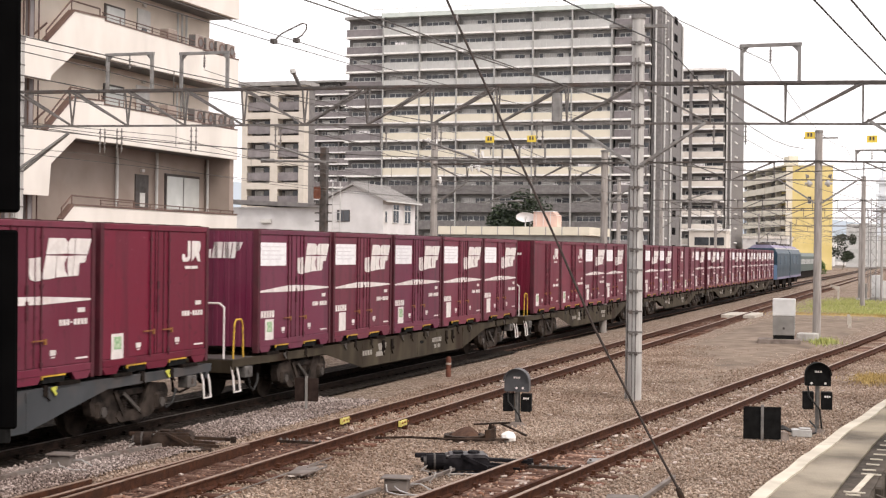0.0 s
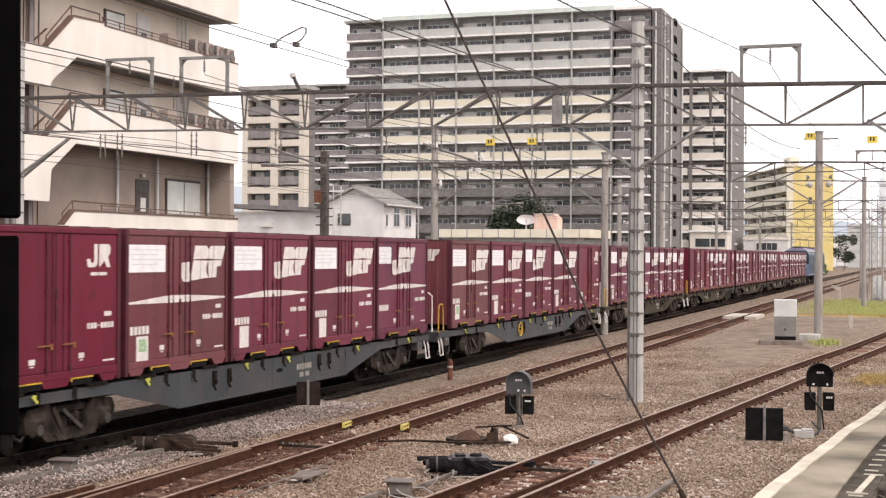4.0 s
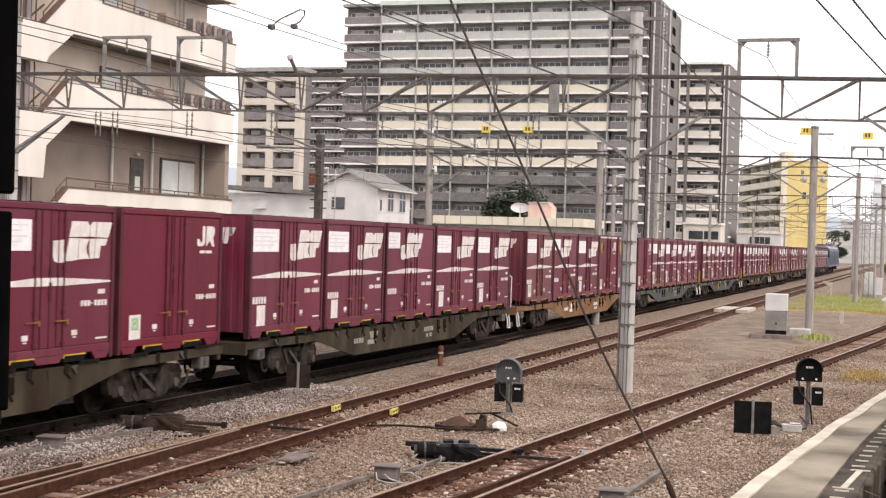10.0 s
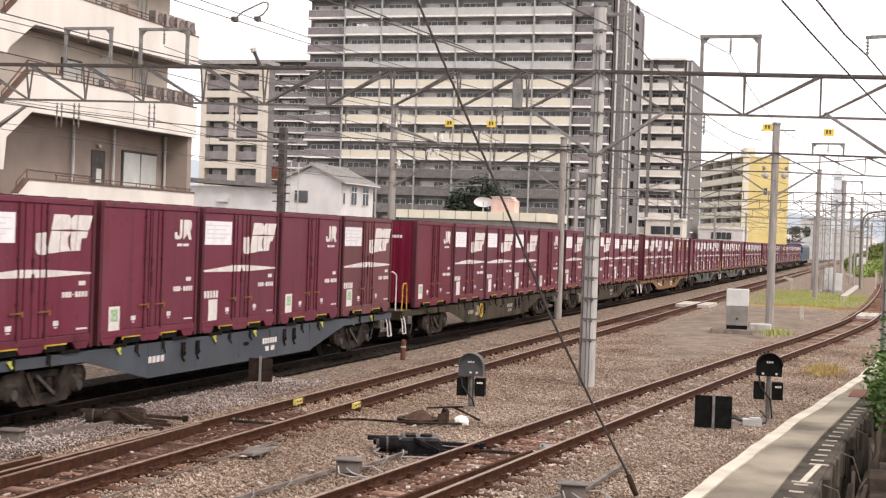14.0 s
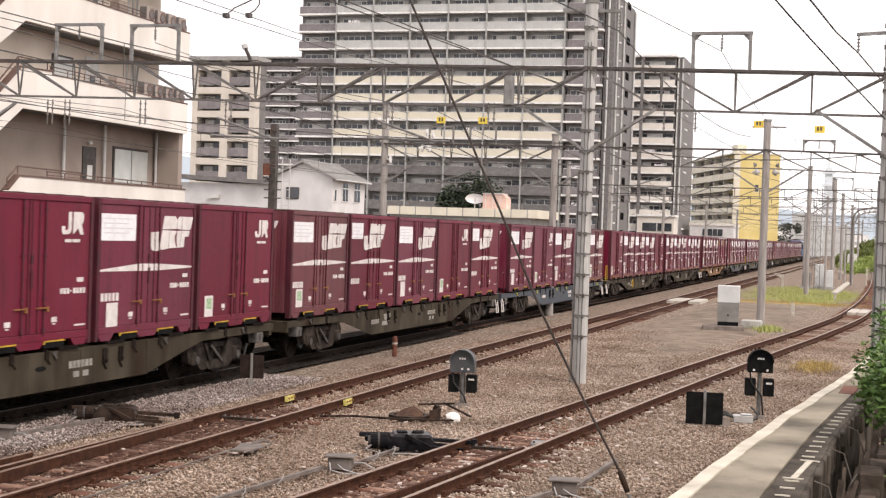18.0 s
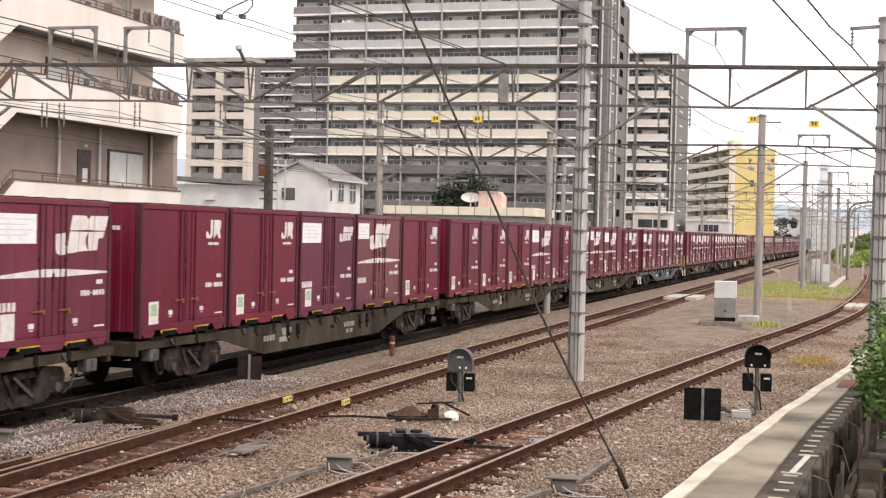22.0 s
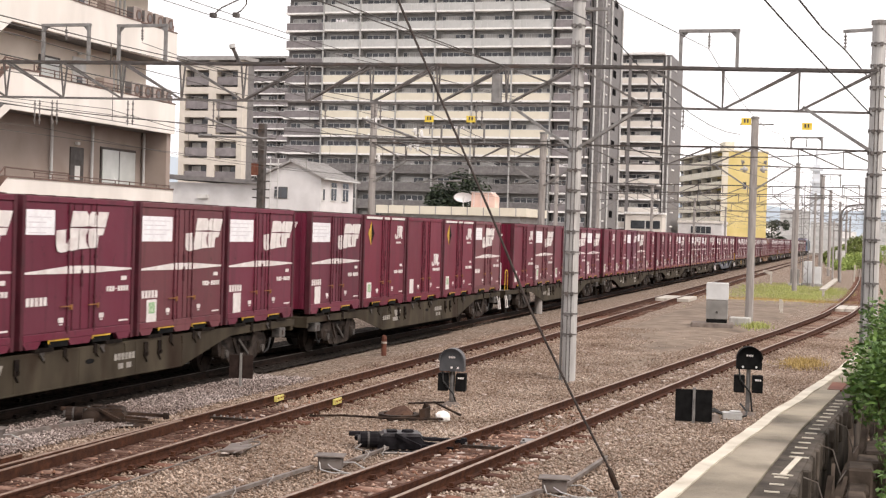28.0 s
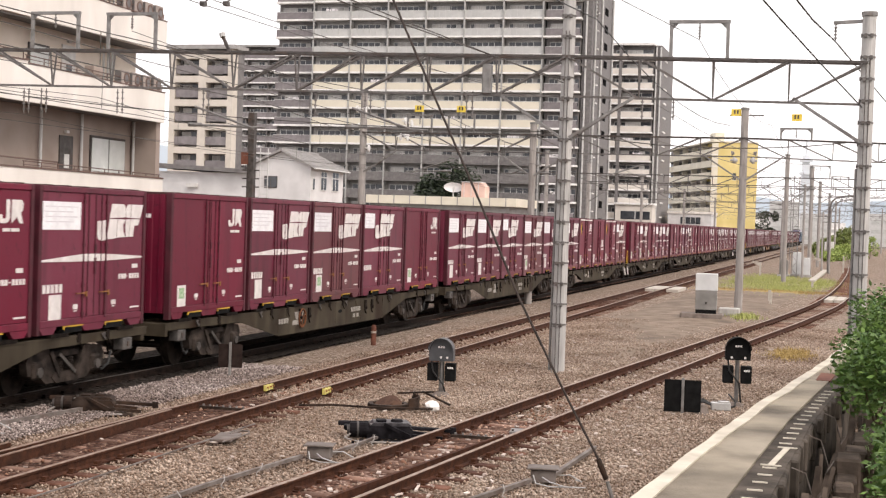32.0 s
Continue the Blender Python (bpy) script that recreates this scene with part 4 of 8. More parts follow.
def train_y(t):
    """How far the reference wagon's front load edge has come at t seconds."""
    return 24.13 + SPEED * t


ROLL_TIMES = [0.0, 32.0]
MOVING = []
built, cars = {}, {}
for u, tone, ends, load in LOADS:
    mid = u - 9.6
    if (tone, ends) in cars:
        w = copy_thing(cars[tone, ends], Matrix.Identity(4))
    else:
        w = cars[tone, ends] = wagon(tone, "r" in ends, "f" in ends, -2.46 if "h" in ends else -2.45 if "w" in ends else 0.0)
    MOVING.append((w, mid, 0.0))
    for j, code in enumerate(load.split()):
        if code in built:
            c = copy_thing(built[code], Matrix.Identity(4))
        else:
            c = built[code] = container(code[0], TONE[code[1]])
        MOVING.append((c, mid + (j - 2) * 3.87, 1.05))

# ---- buildings ----
M["white_wall"] = surf("cream_white_render", (0.68, 0.645, 0.6), (0.78, 0.745, 0.7), 0.8, 9, 0.85, stain=(0.5, 0.47, 0.44), sscale=0.5, samt=0.4, stretch=(1, 1, 0.4))
M["brown_wall"] = surf("grey_brown_wall", (0.28, 0.225, 0.195), (0.36, 0.3, 0.265), 0.7, 9, 0.85, stain=(0.2, 0.17, 0.15), sscale=0.4, samt=0.4)
M["cream_panel"] = surf("cream_balcony_panel", (0.6, 0.56, 0.46), (0.69, 0.645, 0.54), 0.5, 6, 0.7, stain=(0.5, 0.45, 0.36), sscale=0.3, samt=0.3)
M["frost_panel"] = surf("frosted_glass_balcony_panel", (0.4, 0.405, 0.395), (0.52, 0.525, 0.51), 0.6, 6, 0.35, stain=(0.28, 0.28, 0.28), sscale=0.5, samt=0.5)
# Charcoal lifted a little so its colour holds haze over the far towers.
M["dark_tile"] = surf("charcoal_wall_tile", (0.12, 0.112, 0.112), (0.19, 0.18, 0.176), 2.0, 8, 0.6, vary=0.1)
M["mid_tile"] = surf("grey_wall_tile", (0.23, 0.225, 0.22), (0.32, 0.315, 0.305), 1.5, 8, 0.65, vary=0.1)
M["slab_edge"] = surf("white_slab_edge", (0.7, 0.69, 0.68), (0.82, 0.81, 0.79), 0.7, 7, 0.75, stain=(0.45, 0.44, 0.42), sscale=0.6, samt=0.4)
M["fin"] = surf("pale_grey_drainpipe", (0.45, 0.45, 0.44), (0.56, 0.56, 0.55), 2, 4, 0.5)
M["cream_tile"] = surf("cream_wall_tile", (0.53, 0.485, 0.425), (0.61, 0.56, 0.5), 1.0, 7, 0.7)
M["yellow_wall"] = surf("yellow_painted_wall", (0.6, 0.49, 0.2), (0.7, 0.58, 0.28), 0.3, 7, 0.8, stain=(0.52, 0.4, 0.17), sscale=0.15, samt=0.4)
M["roof"] = surf("grey_roof_tile", (0.24, 0.23, 0.225), (0.36, 0.35, 0.34), 2.0, 7, 0.7, bump=0.3, bscale=8, stretch=(1, 4, 1))
M["curtain"] = surf("drawn_curtain", (0.38, 0.37, 0.36), (0.55, 0.54, 0.52), 2.5, 3, 0.9, stretch=(4, 4, 0.2), vary=0.25)
M["pale_pane"] = surf("pale_frosted_pane", (0.5, 0.52, 0.5), (0.62, 0.64, 0.62), 1.2, 4, 0.25)
M["cabinet_brown"] = surf("grey_brown_unit_casing", (0.24, 0.2, 0.18), (0.36, 0.31, 0.28), 3, 6, 0.6)
M["cool_white"] = surf("dull_white_render", (0.56, 0.55, 0.55), (0.66, 0.65, 0.65), 0.9, 9, 0.85, stain=(0.45, 0.44, 0.44), sscale=0.7, samt=0.4)
M["mint"] = surf("pale_mint_roof_coping", (0.5, 0.56, 0.53), (0.6, 0.65, 0.62), 0.6, 5, 0.6)
M["pipe_grey"] = surf("dull_grey_drainpipe", (0.3, 0.3, 0.29), (0.4, 0.4, 0.39), 2, 4, 0.5)
M["laundry"] = surf("bright_laundry", (0.5, 0.46, 0.48), (0.85, 0.84, 0.84), 1.5, 2, 0.9)
M["pale_panel"] = surf("off_white_balcony_panel", (0.58, 0.54, 0.49), (0.68, 0.64, 0.59), 0.5, 6, 0.7, stain=(0.5, 0.45, 0.4), sscale=0.3, samt=0.3)
# Cream wall with the shade under the eaves put into its tone.
M["beige_wall"] = surf("shaded_beige_wall", (0.66, 0.58, 0.5), (0.75, 0.67, 0.59), 0.7, 9, 0.85, stain=(0.42, 0.36, 0.3), sscale=0.4, samt=0.4)
M["coping_brown"] = surf("brown_painted_coping", (0.1, 0.06, 0.05), (0.17, 0.11, 0.09), 2, 6, 0.6)
M["plum_tile"] = surf("plum_grey_balcony_tile", (0.17, 0.155, 0.16), (0.24, 0.22, 0.225), 1.5, 8, 0.65, vary=0.12)
M["peach"] = surf("peach_painted_metal", (0.6, 0.4, 0.33), (0.7, 0.5, 0.43), 1, 5, 0.7)
M["pale"] = surf("pale_painted_steel", (0.55, 0.54, 0.52), (0.66, 0.65, 0.63), 3, 5, 0.5)


def balcony_block(name, label, x0, x1, y0, depth, z0, storeys, sh, units, panel, wall, fins=True, top_panel=None, switch=99, low=0, category="apartment building", coping="mid_tile", pillar=None):
    """A slab of flats with open balconies on its -y face."""
    top = thing(name, label, category)
    h = z0 + storeys * sh
    part("wall", Geo().box(x0, x1, y0 + 1.4, y0 + depth, -0.4, h + 0.3), M[wall], top)
    part("roof_edge", Geo().box(x0 - 0.3, x1 + 0.3, y0 - 0.2, y0 + depth, h - 0.02, h + (0.7 if coping == "mint" else 0.42)), M[coping], top)
    uw = (x1 - x0) / units
    edge = Geo().box(x0 - 0.15, x1 + 0.15, y0 - 0.06, y0 + 1.42, 0, 0.3)
    slab = edge.mesh("balcony_slab", M["slab_edge"])
    slab_low = edge.mesh("balcony_slab", M["dark_tile"])
    win = Geo().box(-0.28 * uw, 0.36 * uw, -0.03, 0.03, 0.05, 2.05).mesh("window", M["glass"])
    win2 = Geo().box(-0.13 * uw, 0.13 * uw, -0.03, 0.03, 0.6, 2.0).mesh("window", M["glass"])
    fr = Geo()
    for a in (-0.28, -0.12, 0.04, 0.2, 0.345):
        fr.box(a * uw, a * uw + 0.09, -0.06, -0.03, 0.05, 2.05)
    fr.box(-0.28 * uw, 0.36 * uw, -0.06, -0.03, 1.98, 2.08)
    fr = fr.mesh("window_frame", M["fin"])
    cur = Geo().box(-0.26 * uw, 0.1 * uw, -0.045, -0.032, 0.07, 2.02).mesh("curtain", M["curtain"])
    cur2 = Geo().box(-0.11 * uw, 0.02 * uw, -0.045, -0.032, 0.62, 1.98).mesh("curtain", M["curtain"])
    ac = Geo().box(-0.4, 0.4, -0.3, 0.0, 0.0, 0.6).mesh("air_conditioner", M["slab_edge"])
    lau = Geo()
    for x, w_, h_ in ((-0.9, 0.5, 0.7), (-0.3, 0.28, 0.45), (0.1, 0.6, 0.8), (0.8, 0.3, 0.5)):
        lau.box(x, x + w_, -0.02, 0.02, 0.9 - h_, 0.9)
    lau = lau.mesh("laundry", M["laundry"])
    part_wall = Geo().box(-0.07, 0.07, -1.35, 0, 0, sh - 0.3).mesh("partition", M[wall])
    pan = {}
    for key in sorted({panel, top_panel or panel, "dark_tile"}):
        g = Geo().box(-uw / 2 + 0.06, uw / 2 - 0.06, -0.05, 0.05, 0, 1.12)
        pan[key] = g.mesh("balcony_panel", M[key])
    posts = Geo().box(-uw / 2, uw / 2, -0.05, 0.05, 0, 0.07)
    for k in range(int(uw / 1.05) + 1):
        posts.box(-uw / 2 + 0.1 + k * 1.05, -uw / 2 + 0.16 + k * 1.05, -0.085, -0.052, -1.1, 0.0)
    rail_m = {"frost_panel": posts.mesh("handrail", M["fin"])}
    rail_m["dark_tile"] = Geo().box(-uw / 2, uw / 2, -0.05, 0.05, 0, 0.07).mesh("handrail", M["mid_tile"])
    rail_p = Geo().box(-uw / 2, uw / 2, -0.05, 0.05, 0, 0.07).mesh("handrail", M["fin"])
    for s in range(storeys):
        z = z0 + s * sh
        part("balcony_slab", slab if s >= low else slab_low, None, top, at=(0, 0, z - 0.3))
        for u in range(units):
            cx = x0 + (u + 0.5) * uw
            key = "dark_tile" if s < low else top_panel if top_panel and s >= switch else panel
            b = part("balcony_panel", pan[key], None, top, at=(cx, y0, z))
            part("handrail", rail_m.get(key, rail_p), None, b, at=(0, 0, 1.14))
            w = part("window", win, None, top, at=(cx - 0.12 * uw, y0 + 1.37, z))
            part("window_frame", fr, None, w)
            if random.random() < 0.6:
                part("curtain", cur, None, w, "pale drawn curtain", at=(random.choice((0, 0.08, 0.24)) * uw, 0, 0))
            if random.random() < 0.17:
                part("laundry", lau, None, b, "hanging pale laundry", at=(random.uniform(-0.3, 0.3) * uw, 0.35, 0.75))
            w = part("window", win2, None, top, at=(cx + 0.34 * uw, y0 + 1.37, z))
            if random.random() < 0.5:
                part("curtain", cur2, None, w, "pale drawn curtain")
            if random.random() < 0.5:
                part("air_conditioner", ac, None, top, "white outdoor air conditioner", at=(cx + random.uniform(-0.1, 0.42) * uw, y0 + 1.36, z + 0.75))
            if u:
                part("partition", part_wall, None, top, at=(x0 + u * uw, y0 + 1.4, z))
    if fins:
        f = Geo().box(-0.11, 0.11, -0.16, 0.0, z0 - 0.3, h).mesh("drainpipe", M["pipe_grey"])
        for u in range(units + 1):
            part("drainpipe", f, None, top, at=(x0 + u * uw, y0 - 0.06, 0))
    if pillar is not None:
        part("pillar", Geo().box(pillar - 0.32, pillar + 0.32, y0 - 0.1, y0 + 1.4, -0.4, h), M["dark_tile"], top, "charcoal tiled pillar")
    return top


def towers():
    a = balcony_block("apartment_tower", "fifteen-storey grey and cream apartment tower with balconies", -87.0, -48.1, 224.5, 14, 1.12, 14, 2.93, 6, "cream_panel", "mid_tile", True, "frost_panel", 10, low=5, coping="mint")
    # end bays and the dark stair core
    left = balcony_block("tower_wing", "grey balcony wing of the apartment tower", -94.0, -87.3, 225.2, 13, 1.12, 14, 2.93, 1, "plum_tile", "dark_tile", False, low=5)
    right = balcony_block("tower_wing", "grey balcony bay beside the stair core", -47.8, -42.2, 224.9, 13, 1.12, 14, 2.93, 1, "plum_tile", "dark_tile", False, coping="slab_edge")
    core = thing("stair_core", "dark tiled stair core with white drainpipes", "apartment building")
    part("wall", Geo().box(-42.0, -40.5, 226.5, 246, -0.4, 42.4), M["dark_tile"], core)
    for x, y in ((-41.4, 226.3), (-40.3, 228.5), (-40.3, 234.5), (-40.3, 245.5)):
        part("drainpipe", Geo().tube((x, y, 0), (x, y, 42), 0.16, 8), M["fin"], core, "pale drainpipe")
    lamp = Geo().box(-0.5, 0.5, -0.1, 0.1, 0, 0.22).mesh("landing_edge", M["slab_edge"])
    for s in range(14):
        part("landing_edge", lamp, None, core, at=pose(-40.42, 231.5, 2.6 + s * 2.93, 0, 0, 90))
        part("window", Geo().box(-40.52, -40.44, 238, 241, 3.4 + s * 2.93, 4.6 + s * 2.93), M["matt_black"], core, "unlit stair window")
    rim = Geo()
    for x in range(0, 52, 3):
        rim.box(-93.5 + x, -93.42 + x, 225, 225.08, 42.4, 43.7)
    rim.box(-94, -42, 225.02, 225.08, 43.6, 43.7)
    thing("roof_railing", "thin steel railing along the tower roof", "railing", geo=rim, mat=M["fin"])
    balcony_block("apartment_tower", "cream and charcoal apartment tower with white balcony fronts", -48.0, -39.4, 291.2, 15, 2.2, 13, 2.93, 1, "pale_panel", "dark_tile", False, coping="slab_edge", pillar=-46.0)
    side = thing("stair_core", "charcoal stair core of the second tower", "apartment building")
    part("wall", Geo().box(-39.2, -37.9, 293, 312, -0.4, 40.4), M["dark_tile"], side)
    for k, x in enumerate((-39.0, -38.1)):
        part("drainpipe", Geo().tube((x, 292.9, 0), (x, 292.9, 40), 0.18, 8), M["fin"], side, "pale drainpipe")
    for s in range(13):
        part("landing_edge", Geo().box(-37.92, -37.74, 297, 301, 2.5 + s * 2.93, 2.78 + s * 2.93), M["slab_edge"], side)
    # cream block with deep square openings
    cb = thing("apartment_block", "cream tiled block with recessed square balconies", "apartment building")
    fr = Geo()
    xs = [-80.0, -79.3, -76.2, -75.2, -72.4, -71.7]
    for a_, b_ in ((0, 1), (2, 3), (4, 5)):
        fr.box(xs[a_], xs[b_], 158.8, 160.2, -0.4, 23.0)
    for s in range(8):
        z = 22.4 - s * 2.86
        for a_, b_ in ((1, 2), (3, 4)):
            fr.box(xs[a_], xs[b_], 158.8, 160.2, z - 0.55, z + 0.25)
    part("frame", fr, M["cream_tile"], cb)
    part("wall", Geo().box(-80, -71.7, 160.2, 162, -0.4, 22.9), M["dark_tile"], cb)
    part("roof", Geo().box(-80.4, -71.3, 158.4, 162.4, 23.0, 23.5), M["roof"], cb)
    for s in range(8):
        z = 22.4 - s * 2.86
        for c, hw in ((-77.75, 1.5), (-73.8, 1.35)):
            part("balcony_panel", Geo().box(c - hw, c + hw, 158.95, 159.05, z - 2.35, z - 1.35), M["plum_tile"], cb)
            w = part("window", Geo().box(c - hw * 0.8, c + hw * 0.85, 160.12, 160.19, z - 2.3, z - 0.7), M["glass"], cb)
            part("curtain", Geo().box(c - hw * 0.7, c + hw * 0.1, 160.08, 160.11, z - 2.3, z - 0.72), M["curtain"], w, "pale drawn curtain")
    balcony_block("apartment_block", "grey balcony block with thin white floor edges", -143.0, -127.0, 312.7, 12, 1.5, 15, 2.75, 3, "plum_tile", "dark_tile", False)
    # yellow-ended block; its long balcony side runs away behind the end wall
    yb = thing("apartment_block", "long cream apartment block with a yellow end wall", "apartment building", at=pose(-30.2, 341, 0, 0, 0, 19.5))
    part("end_wall", Geo().box(0, 9.4, 0, 10.5, -0.4, 23.9), M["yellow_wall"], yb, "plain yellow end wall")
    part("roof_edge", Geo().box(-1.7, 9.55, -0.15, 50, 23.9, 24.2), M["cream_panel"], yb)
    part("penthouse", Geo().box(0.2, 2.4, 4, 9, 24.2, 26.4), M["cream_panel"], yb, "cream lift housing on the roof")
    part("aerial", Geo().tube((4.2, 5, 24.2), (4.2, 5, 27.4), 0.07, 6), M["fin"], yb)
    v = part("vent", Geo().box(3.6, 4.4, -0.06, 0.04, 15.2, 16.8), M["glass"], yb, "small dark vent window")
    part("vent_sill", Geo().box(3.5, 4.5, -0.14, -0.06, 15.08, 15.2), M["cream_panel"], v)
    part("rear_wall", Geo().box(0.05, 9.35, 10.5, 50, -0.4, 23.8), M["mid_tile"], yb)
    for s in range(8):
        z = 1.9 + s * 2.75
        part("balcony_slab", Geo().box(-1.6, 0.0, 0.0, 50, z - 0.22, z), M["slab_edge"], yb)
        part("window_band", Geo().box(-0.05, 0.05, 1, 49, z + 0.1, z + 2.0), M["glass"], yb, "dark balcony windows")
        for u in range(5):
            part("balcony_panel", Geo().box(-1.7, -1.6, u * 10 + 0.1, u * 10 + 9.9, z - 0.3, z + 1.2), M["cream_panel"], yb)
            part("partition", Geo().box(-1.5, 0, u * 10 - 0.08, u * 10 + 0.08, z, z + 2.5), M["cream_panel"], yb)
    lw = thing("low_building", "low white building beside the line", "building")
    part("wall", Geo().box(-36.4, -27.5, 300, 312, -0.4, 6.5), M["cool_white"], lw)
    part("parapet", Geo().box(-36.6, -27.3, 299.8, 312.2, 6.5, 7.0), M["white_wall"], lw)
    w = part("window", Geo().box(-33.8, -29.7, 299.92, 300.02, 4.4, 5.8), M["glass"], lw)
    for k in range(3):
        part("mullion", Geo().box(-32.8 + k, -32.72 + k, 299.88, 299.93, 4.4, 5.8), M["fin"], w)
    pd = thing("entrance_wing", "pale two-storey entrance wing before the second tower", "building")
    part("wall", Geo().box(-45.1, -37.8, 285, 290.5, -0.4, 7.8), M["pale_panel"], pd)
    part("roof_edge", Geo().box(-45.3, -37.6, 284.7, 290.6, 7.8, 8.2), M["slab_edge"], pd)
    w = part("window", Geo().box(-44.0, -38.2, 284.92, 285.02, 4.9, 6.5), M["glass"], pd)
    part("mullion", Geo().box(-41.2, -41.0, 284.88, 284.93, 4.9, 6.5), M["fin"], w)


towers()


def left_building():
    X, y0, y1 = -27.5, 30.0, 54.05
    b = thing("corner_apartment_house", "cream-banded apartment house with brown walls and outside stairs", "apartment building")
    part("lower_wall", Geo().box(X - 14, X - 1.25, y0, y1, -0.4, 7.02), M["brown_wall"], b, "grey-brown rendered wall")
    part("upper_wall", Geo().box(X - 14, X - 1.25, y0, y1 - 0.1, 7.02, 19), M["beige_wall"], b, "cream rendered wall toned beige for shade")
    part("end_fin", Geo().box(X - 1.25, X - 0.1, y1 - 0.35, y1, -0.4, 6.99), M["brown_wall"], b)
    for s in range(0, 5):
        z = 6.86 + (s - 1) * 2.93 if s else 3.45  # underside of the parapet band
        zt = z + (1.34 if s else 1.1)
        # Slab coloured charcoal to paint the underside shade below the parapet.
        part("floor_slab", Geo().box(X - 1.3, X - 0.1, 41.5, y1, z + 0.02, z + 0.2), M["dark_tile"], b)
        if s:
            # the band steps down beside the stair to a landing parapet
            o = [(33.0, z + 0.08), (40.3, z + 0.08), (41.85, zt - 0.02), (43.75, zt + 0.04), (43.75, zt - 0.07), (50.9, zt - 0.05), (50.9, zt - 0.14), (y1, zt - 0.12), (y1, z), (42.05, z - 0.03), (40.62, z - 0.98), (40.5, z - (2.05 if s == 1 else 1.22)), (33.0, z - (2.05 if s == 1 else 1.22))]
        else:
            o = [(40.2, z - 0.1), (y1, z - 0.1), (y1, zt), (41.95, zt), (41.3, zt - 0.5)]
        pp = part("parapet", Geo().slab(o, "x", X - 0.1, X + 0.08), M["white_wall"], b, "cream rendered parapet")
        cop = Geo()
        edge = [(40.3, z + 0.08), (41.85, zt - 0.02), (43.75, zt + 0.04)] if s else [(41.3, zt - 0.5), (41.95, zt), (y1, zt)]
        for p_, q_ in zip(edge, edge[1:]):
            cop.bar((X - 0.01, p_[0], p_[1] + 0.02), (X - 0.01, q_[0], q_[1] + 0.02), 0.24, 0.06)
        if s:
            cop.bar((X - 0.01, 43.75, zt - 0.04), (X - 0.01, y1, zt - 0.09), 0.22, 0.045)
        part("coping", cop, M["coping_brown"], pp, "brown painted coping")
        hr = 0.34
        lines = [(40.4, z + 0.1 + hr), (41.85, zt + hr), (43.6, zt + hr)] if s else [(41.4, zt - 0.45 + hr), (42.0, zt + hr), (46.0, zt + hr - 0.04)]
        rl = Geo().pipe([(X - 0.02, *p_) for p_ in lines], 0.03, 5)
        for p_ in lines:
            rl.tube((X - 0.02, p_[0], p_[1] - hr), (X - 0.02, p_[0], p_[1]), 0.024, 5)
        rl.pipe([(X - 0.02, 43.75, zt + 0.24), (X - 0.02, y1 - 0.1, zt + 0.16)], 0.022, 5)
        rl.pipe([(X - 0.02, 43.75, zt + 0.12), (X - 0.02, y1 - 0.1, zt + 0.04)], 0.014, 5)
        for k in range(10):
            yy = 43.8 + k * 1.12
            rl.tube((X - 0.02, yy, zt - 0.1), (X - 0.02, yy, zt + 0.235 - 0.008 * k), 0.02, 5)
        part("handrail", rl, M["coping_brown"], pp, "brown steel handrail")
        fl = z + 0.2
        d = part("door", Geo().box(X - 1.26, X - 1.2, 48.1, 49.05, fl, fl + 2.3), M["pale"] if s else M["darksteel"], b, "pale entrance door" if s else "dark entrance door")
        part("door_window", Geo().box(X - 1.2, X - 1.17, 48.4, 48.75, fl + 1.05, fl + 1.6), M["glass"] if s else M["pale"], d)
        part("door_lamp", Geo().box(X - 1.2, X - 1.1, 48.4, 48.6, fl + 2.4, fl + 2.5), M["pale"], d, "small pale lamp")
        if s:
            f = part("window", Geo().box(X - 1.26, X - 1.2, 45.8, 47.2, fl + 1.0, fl + 2.1), M["darksteel"], b)
            part("pane", Geo().box(X - 1.2, X - 1.17, 45.9, 47.1, fl + 1.08, fl + 2.02), M["pale_pane"], f)
            for k in range(3):
                part("downpipe", Geo().tube((X - 1.1, 51.0 + k * 0.35, fl - 0.1), (X - 1.1, 51.0 + k * 0.35, fl + 2.6), 0.045, 8), M["fin"], b, "white downpipe")
            part("meter_box", Geo().box(X - 1.25, X - 1.1, 53.1, 53.5, fl + 1.2, fl + 1.8), M["brown_wall"], b)
            # heavier first unit, then a row of smaller ones along the railing
            part("air_conditioner", Geo().box(X - 0.55, X - 0.15, 48.6, 49.3, zt - 0.1, zt + 0.42, 0.02), M["brown_wall"], b, "brown outdoor unit")
            for k in range(4):
                yy = 50.4 + k * 0.9
                u = part("air_conditioner", Geo().box(X - 0.28, X + 0.04, yy, yy + 0.66, zt - 0.12, zt + 0.46, 0.02), M["cabinet_brown"], b, "grey-brown outdoor air conditioner")
                part("fan_guard", Geo().ring((X + 0.05, yy + 0.4, zt + 0.17), 0.15, 0.22, "x", 0.02, 16), M["coping_brown"], u, "brown round fan guard")
                part("fan", Geo().ring((X + 0.047, yy + 0.4, zt + 0.17), 0.0, 0.149, "x", 0.012, 16), M["dark_tile"], u)
                part("side_grille", Geo().box(X - 0.26, X + 0.03, yy - 0.012, yy - 0.002, zt - 0.08, zt + 0.42), M["dark_tile"], u)
        else:
            f = part("window", Geo().box(X - 1.26, X - 1.2, 50.35, 53.15, fl + 0.0, fl + 2.45), M["darksteel"], b)
            for k in range(2):
                part("pane", Geo().box(X - 1.2, X - 1.17, 50.45 + k * 1.36, 51.72 + k * 1.36, fl + 0.1, fl + 2.35), M["pale_pane"], f, "pale curtained pane")
